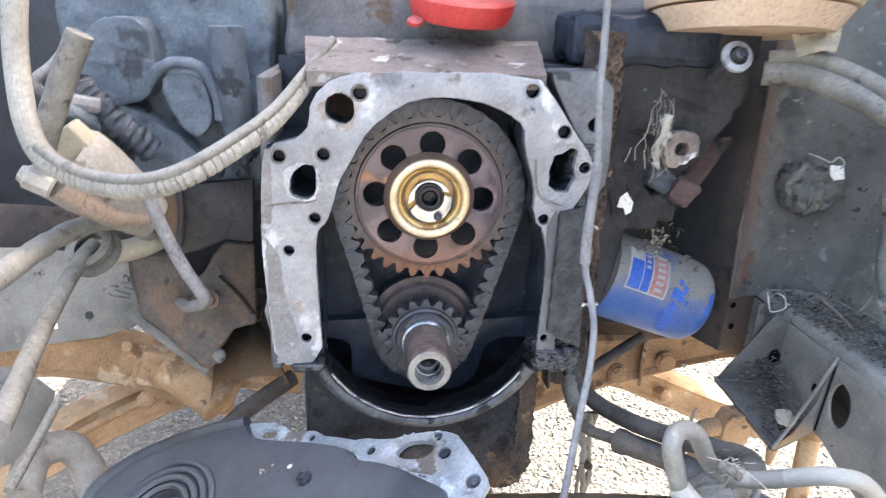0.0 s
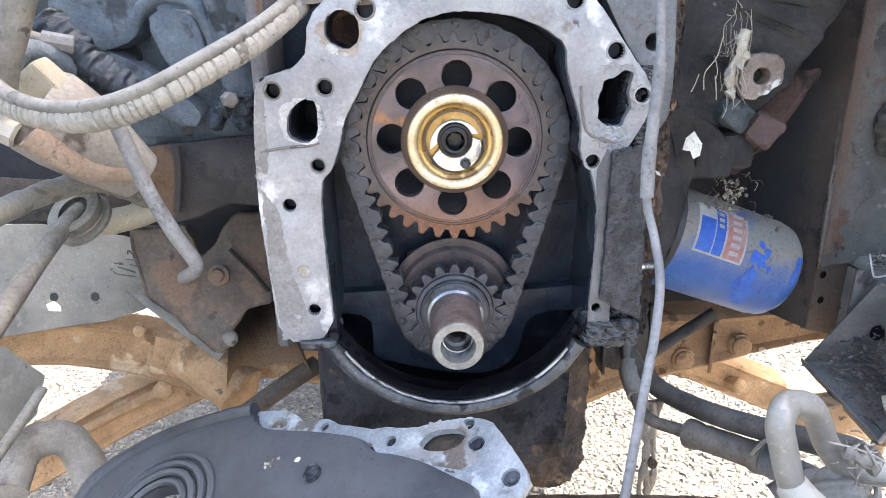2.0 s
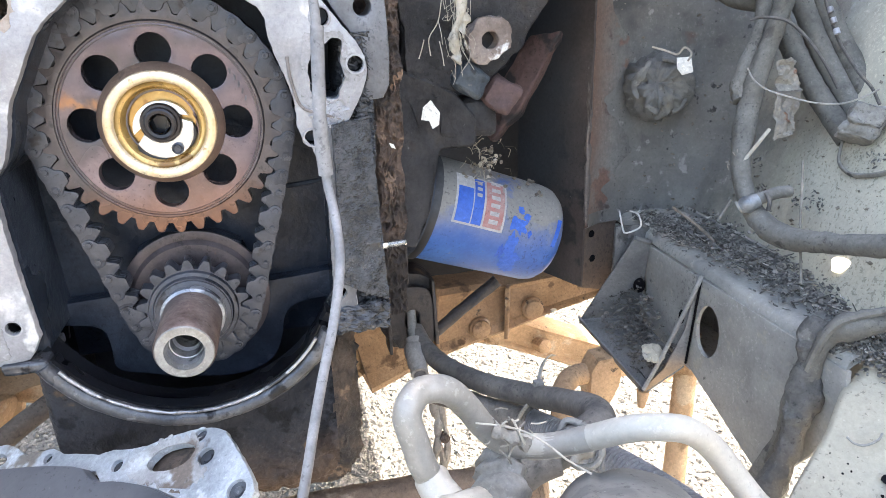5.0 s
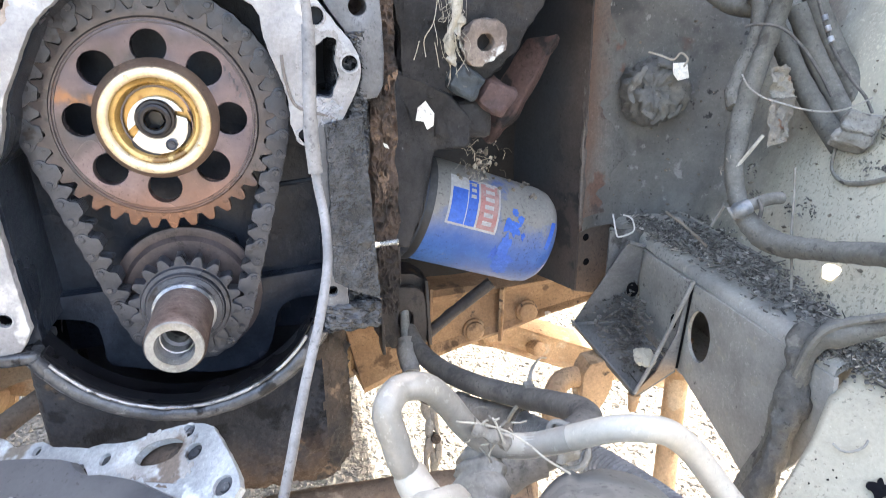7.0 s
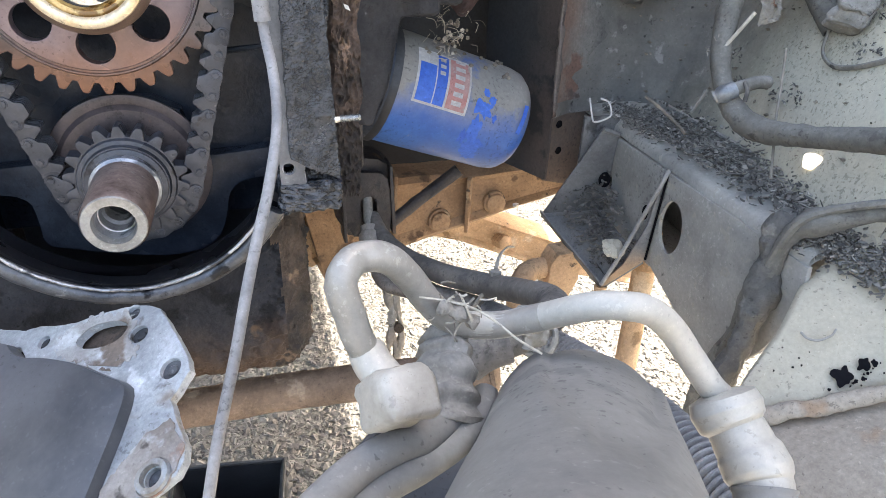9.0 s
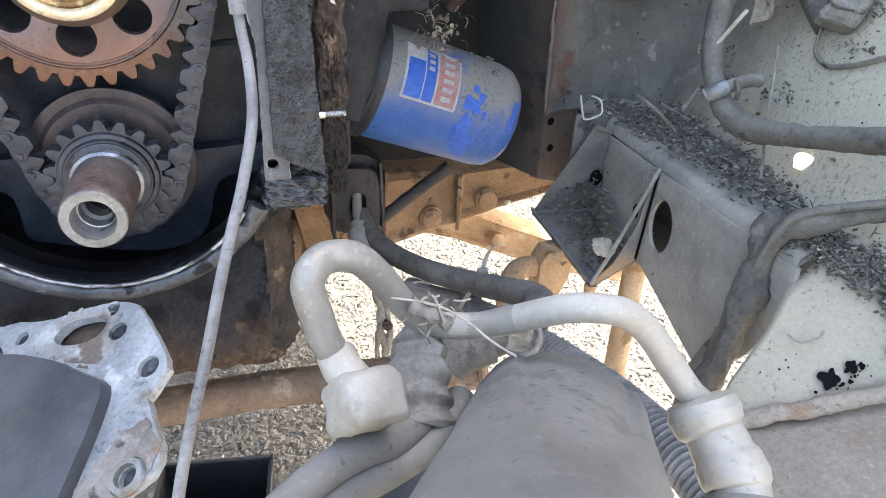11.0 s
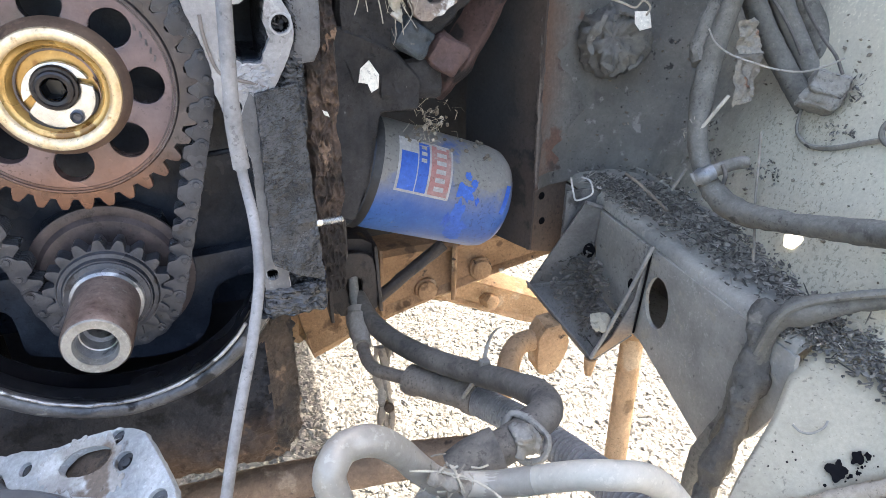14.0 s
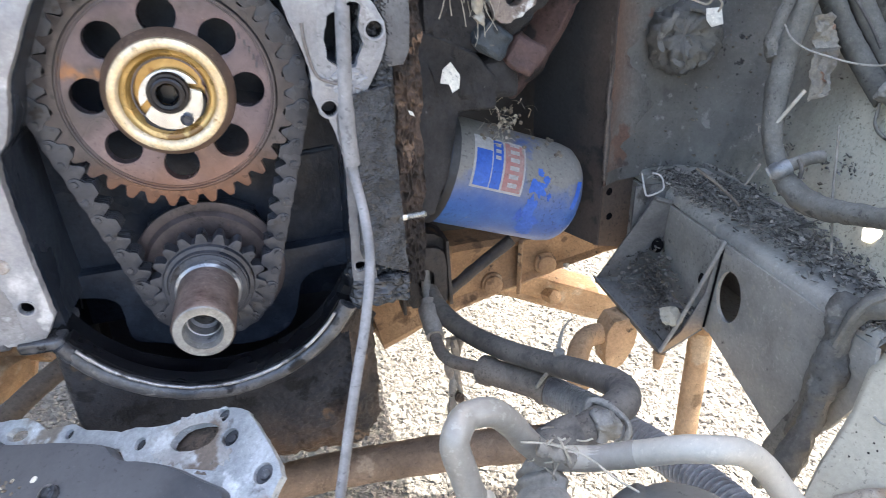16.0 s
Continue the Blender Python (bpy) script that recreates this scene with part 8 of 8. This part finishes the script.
part("upper_box", roughen(plate3([(-0.512, 0.810, 0.629), (-0.355, 0.891, 0.595), (-0.357, 0.874, 0.539), (-0.514, 0.790, 0.564)], .02, .003), .001, 40), M_PAN, lrail)
part("strip", roughen(plate3([(-0.338, 0.790, 0.509), (-0.319, 0.795, 0.500), (-0.234, 0.778, 0.445), (-0.242, 0.769, 0.435)], .006, .0015), .0008, 60), M_RAIL, lrail, "folded steel strip")
fil = thing("wire_tuft", (-.33, .75, .53), "dark frayed tuft of wires", "wire")
for k in range(14):
    q = Vector((-0.319, 0.789, 0.543)) + Vector((random.gauss(0, .014), random.gauss(0, .003), random.gauss(0, .006)))
    part("wire", tube([q, q + Vector((random.gauss(.008, .006), -.002, random.gauss(0, .006))), q + Vector((random.gauss(.016, .008), 0, random.gauss(0, .008)))], .0007, 5, 4), M_RUBBER, fil)
solo("bark_chip", plate3([(-0.303, 0.777, 0.555), (-0.282, 0.784, 0.548), (-0.286, 0.781, 0.546), (-0.302, 0.776, 0.551)], .0015), M_STRAW, "pale bark chip on the mount", "chip")

la = arm("lower_control_arm", [(-0.497, 0.812, 0.436), (-0.455, 0.837, 0.429), (-0.408, 0.857, 0.416), (-0.347, 0.866, 0.399), (-0.282, 0.865, 0.374), (-0.230, 0.871, 0.356)],
         lambda k: .022 + .016 * k, lambda k: .02, "tan dust-coated lower control arm with a cast boss")
b = roughen(block((-.029, -.010, -.026), (.029, .012, .026), .004, Matrix.Translation((-.312, .842, .402)) @ Euler((.1, .30, .06)).to_matrix().to_4x4()), .0016, 70, 4)
part("arm_pad", b, M_TAN, la, "raised square pad")
part("arm_bolt", roughen(lathe([(0, .019), (.003, .0185), (.004, .014), (.008, .0125), (.010, .009), (.010, 0)], (-.308, .8325, .4005), (0, -1, .25), 20), .0012, 90), M_TAN, la)
part("small_bolt", lathe([(0, .0075), (.003, .007), (.004, .004), (.004, 0)], (-.3518, .838, .4372), (0, -1, .3), 8), M_TAN, la)
part("arm_end", roughen(tube([(-.300, .842, .405), (-.278, .830, .398), (-.256, .818, .388), (-.237, .808, .377), (-.229, .804, .372)], lambda t: .030 * (1 - max(0.0, t - .82) * 3.2), 22, 6), .0018, 50), M_TAN, la)
part("arm_web", roughen(plate3([(-0.356, 0.865, 0.430), (-0.332, 0.861, 0.424), (-0.332, 0.836, 0.378), (-0.354, 0.841, 0.383)], .012, .002), .001, 60), M_TAN, la)
ls = arm("tension_strut", [(-0.287, 0.902, 0.357), (-0.350, 0.889, 0.334), (-0.412, 0.860, 0.316), (-0.468, 0.815, 0.298), (-0.517, 0.769, 0.284), (-0.555, 0.729, 0.274)], lambda k: .028 + .004 * k, lambda k: .02, "tan dust-coated strut rod under the arm")
part("strut_rib", roughen(tube([(-0.312, 0.869, 0.358), (-0.376, 0.847, 0.337), (-0.435, 0.808, 0.318)], .006, 10, 5), .0008, 90), M_TAN, ls)
part("strut_bolt", lathe([(0, .013), (.005, .012), (.008, .008), (.008, 0)], (-0.344, 0.857, 0.349), (0, -1, .3), 6), M_TAN, ls)
lw = arm("tension_strut", [(-0.226, 0.870, 0.395), (-0.187, 0.874, 0.385), (-0.148, 0.887, 0.373)], lambda k: .03, lambda k: .018, "tan dust-coated cross piece below the mount")
part("strut_bolt", lathe([(0, .011), (.005, .010), (.007, .007), (.007, 0)], (-0.182, 0.852, 0.395), (0, -1, .3), 6), M_TAN, lw)
shaft = thing("drive_shaft", (-.17, .78, .36), "brown rusty steering shaft", "shaft")
part("shaft_tube", tube([(-0.222, 0.740, 0.377), (-0.193, 0.770, 0.391), (-0.149, 0.812, 0.405)], .0105, 14, 4), M_MOUNTB, shaft)
gh = thing("tape_hose", (-.3, .65, .64), "pale tape-wound hose beside the grommet", "hose")
part("hose_run", roughen(tube([(-0.320, 0.469, 0.647), (-0.318, 0.537, 0.647), (-0.319, 0.562, 0.647), (-0.315, 0.615, 0.649), (-0.307, 0.649, 0.650), (-0.294, 0.673, 0.650), (-0.282, 0.699, 0.640), (-0.273, 0.731, 0.620)], lambda t: .0085 + .0008 * ((t * 9) % 1), 14, 8), .001, 90), M_STRAWTAPE, gh)
part("hose_tail", roughen(tube([(-0.328, 0.714, 0.609), (-0.305, 0.718, 0.603), (-0.279, 0.731, 0.607), (-0.265, 0.744, 0.613)], .0115, 14, 6), .001, 90), M_PALE, gh)
st = thing("brake_hose", (-.3, .6, .59), "grey dusty hose through a round rubber grommet", "hose")
part("hose_run", tube([(-0.303, 0.674, 0.628), (-0.308, 0.658, 0.621), (-0.311, 0.614, 0.604), (-0.309, 0.573, 0.591), (-0.303, 0.534, 0.584), (-0.296, 0.496, 0.578), (-0.288, 0.458, 0.576)], lambda t: .0066 + .0018 * t, 16, 6), M_HOSE, st)
grom = part("grommet", lathe([(-.006, .012), (-.006, .020), (-.002, .0225), (.003, .0225), (.005, .019), (.003, .013)], (-0.305, 0.667, 0.627), (-.25, -.6, .75), 32), M_HOSE, st, "round rubber grommet")
part("grommet_flange", lathe([(-.010, .018), (-.010, .0245), (-.007, .0245), (-.006, .018)], (-0.307, 0.673, 0.623), (-.25, -.6, .75), 32), M_HOSE, grom)
ll = thing("lower_bracket", (-.33, .6, .4), "dusty grey sheet bracket low beside the hose", "bracket")
b = plate3([(-0.390, 0.597, 0.544), (-0.364, 0.633, 0.524), (-0.348, 0.650, 0.488), (-0.350, 0.632, 0.461), (-0.362, 0.590, 0.453), (-0.380, 0.555, 0.465)], .006, .001)
part("sheet", roughen(b, .002, 30), M_RAIL, ll)
part("edge_rod", tube([(-0.334, 0.621, 0.492), (-0.334, 0.590, 0.484), (-0.333, 0.557, 0.478), (-0.331, 0.526, 0.474)], .0042, 10, 4), M_HOSE, ll)
part("foot", roughen(tube([(-0.361, 0.590, 0.415), (-0.366, 0.628, 0.430), (-0.349, 0.650, 0.426), (-0.336, 0.656, 0.404), (-0.322, 0.643, 0.377)], .0155, 14, 6), .0015, 60), M_BOOT, ll, "pale dust-coated bent bar")

# ---- gravel stones in the stretch that shows ----
def stones(x0, x1, y0, y1, n, lo, hi, seed):
    octa = np.array([(1, 0, 0), (-1, 0, 0), (0, 1, 0), (0, -1, 0), (0, 0, 1), (0, 0, -1)], float)
    fac = np.array([(0, 2, 4), (2, 1, 4), (1, 3, 4), (3, 0, 4), (2, 0, 5), (1, 2, 5), (3, 1, 5), (0, 3, 5)])
    rng = np.random.default_rng(seed)
    r = lo + (hi - lo) * rng.random(n) ** 2.4
    pos = np.stack([rng.uniform(x0, x1, n), rng.uniform(y0, y1, n), r * rng.uniform(.05, .45, n)], 1)
    a = rng.uniform(0, 6.283, n)
    jit = rng.uniform(-.42, .42, (n, 6, 3))
    v = (octa[None] + jit) * (r[:, None, None] * np.stack([rng.uniform(.9, 1.5, n), rng.uniform(.7, 1.2, n), rng.uniform(.22, .5, n)], 1)[:, None, :])
    c, s_ = np.cos(a)[:, None], np.sin(a)[:, None]
    v = np.stack([v[..., 0] * c - v[..., 1] * s_, v[..., 0] * s_ + v[..., 1] * c, v[..., 2]], -1) + pos[:, None, :]
    f = (fac[None] + 6 * np.arange(n)[:, None, None]).reshape(-1, 3)
    me = bpy.data.meshes.new("gravel_stones")
    me.from_pydata(v.reshape(-1, 3).tolist(), [], f.tolist())
    me.materials.append(M_STONE)
    return me


tagged(new("gravel_stones", stones(-.95, 1.35, .6, 1.85, 230000, .0018, .0068, 5)), "loose pale crushed stones covering the ground", "gravel", kind="stuff")
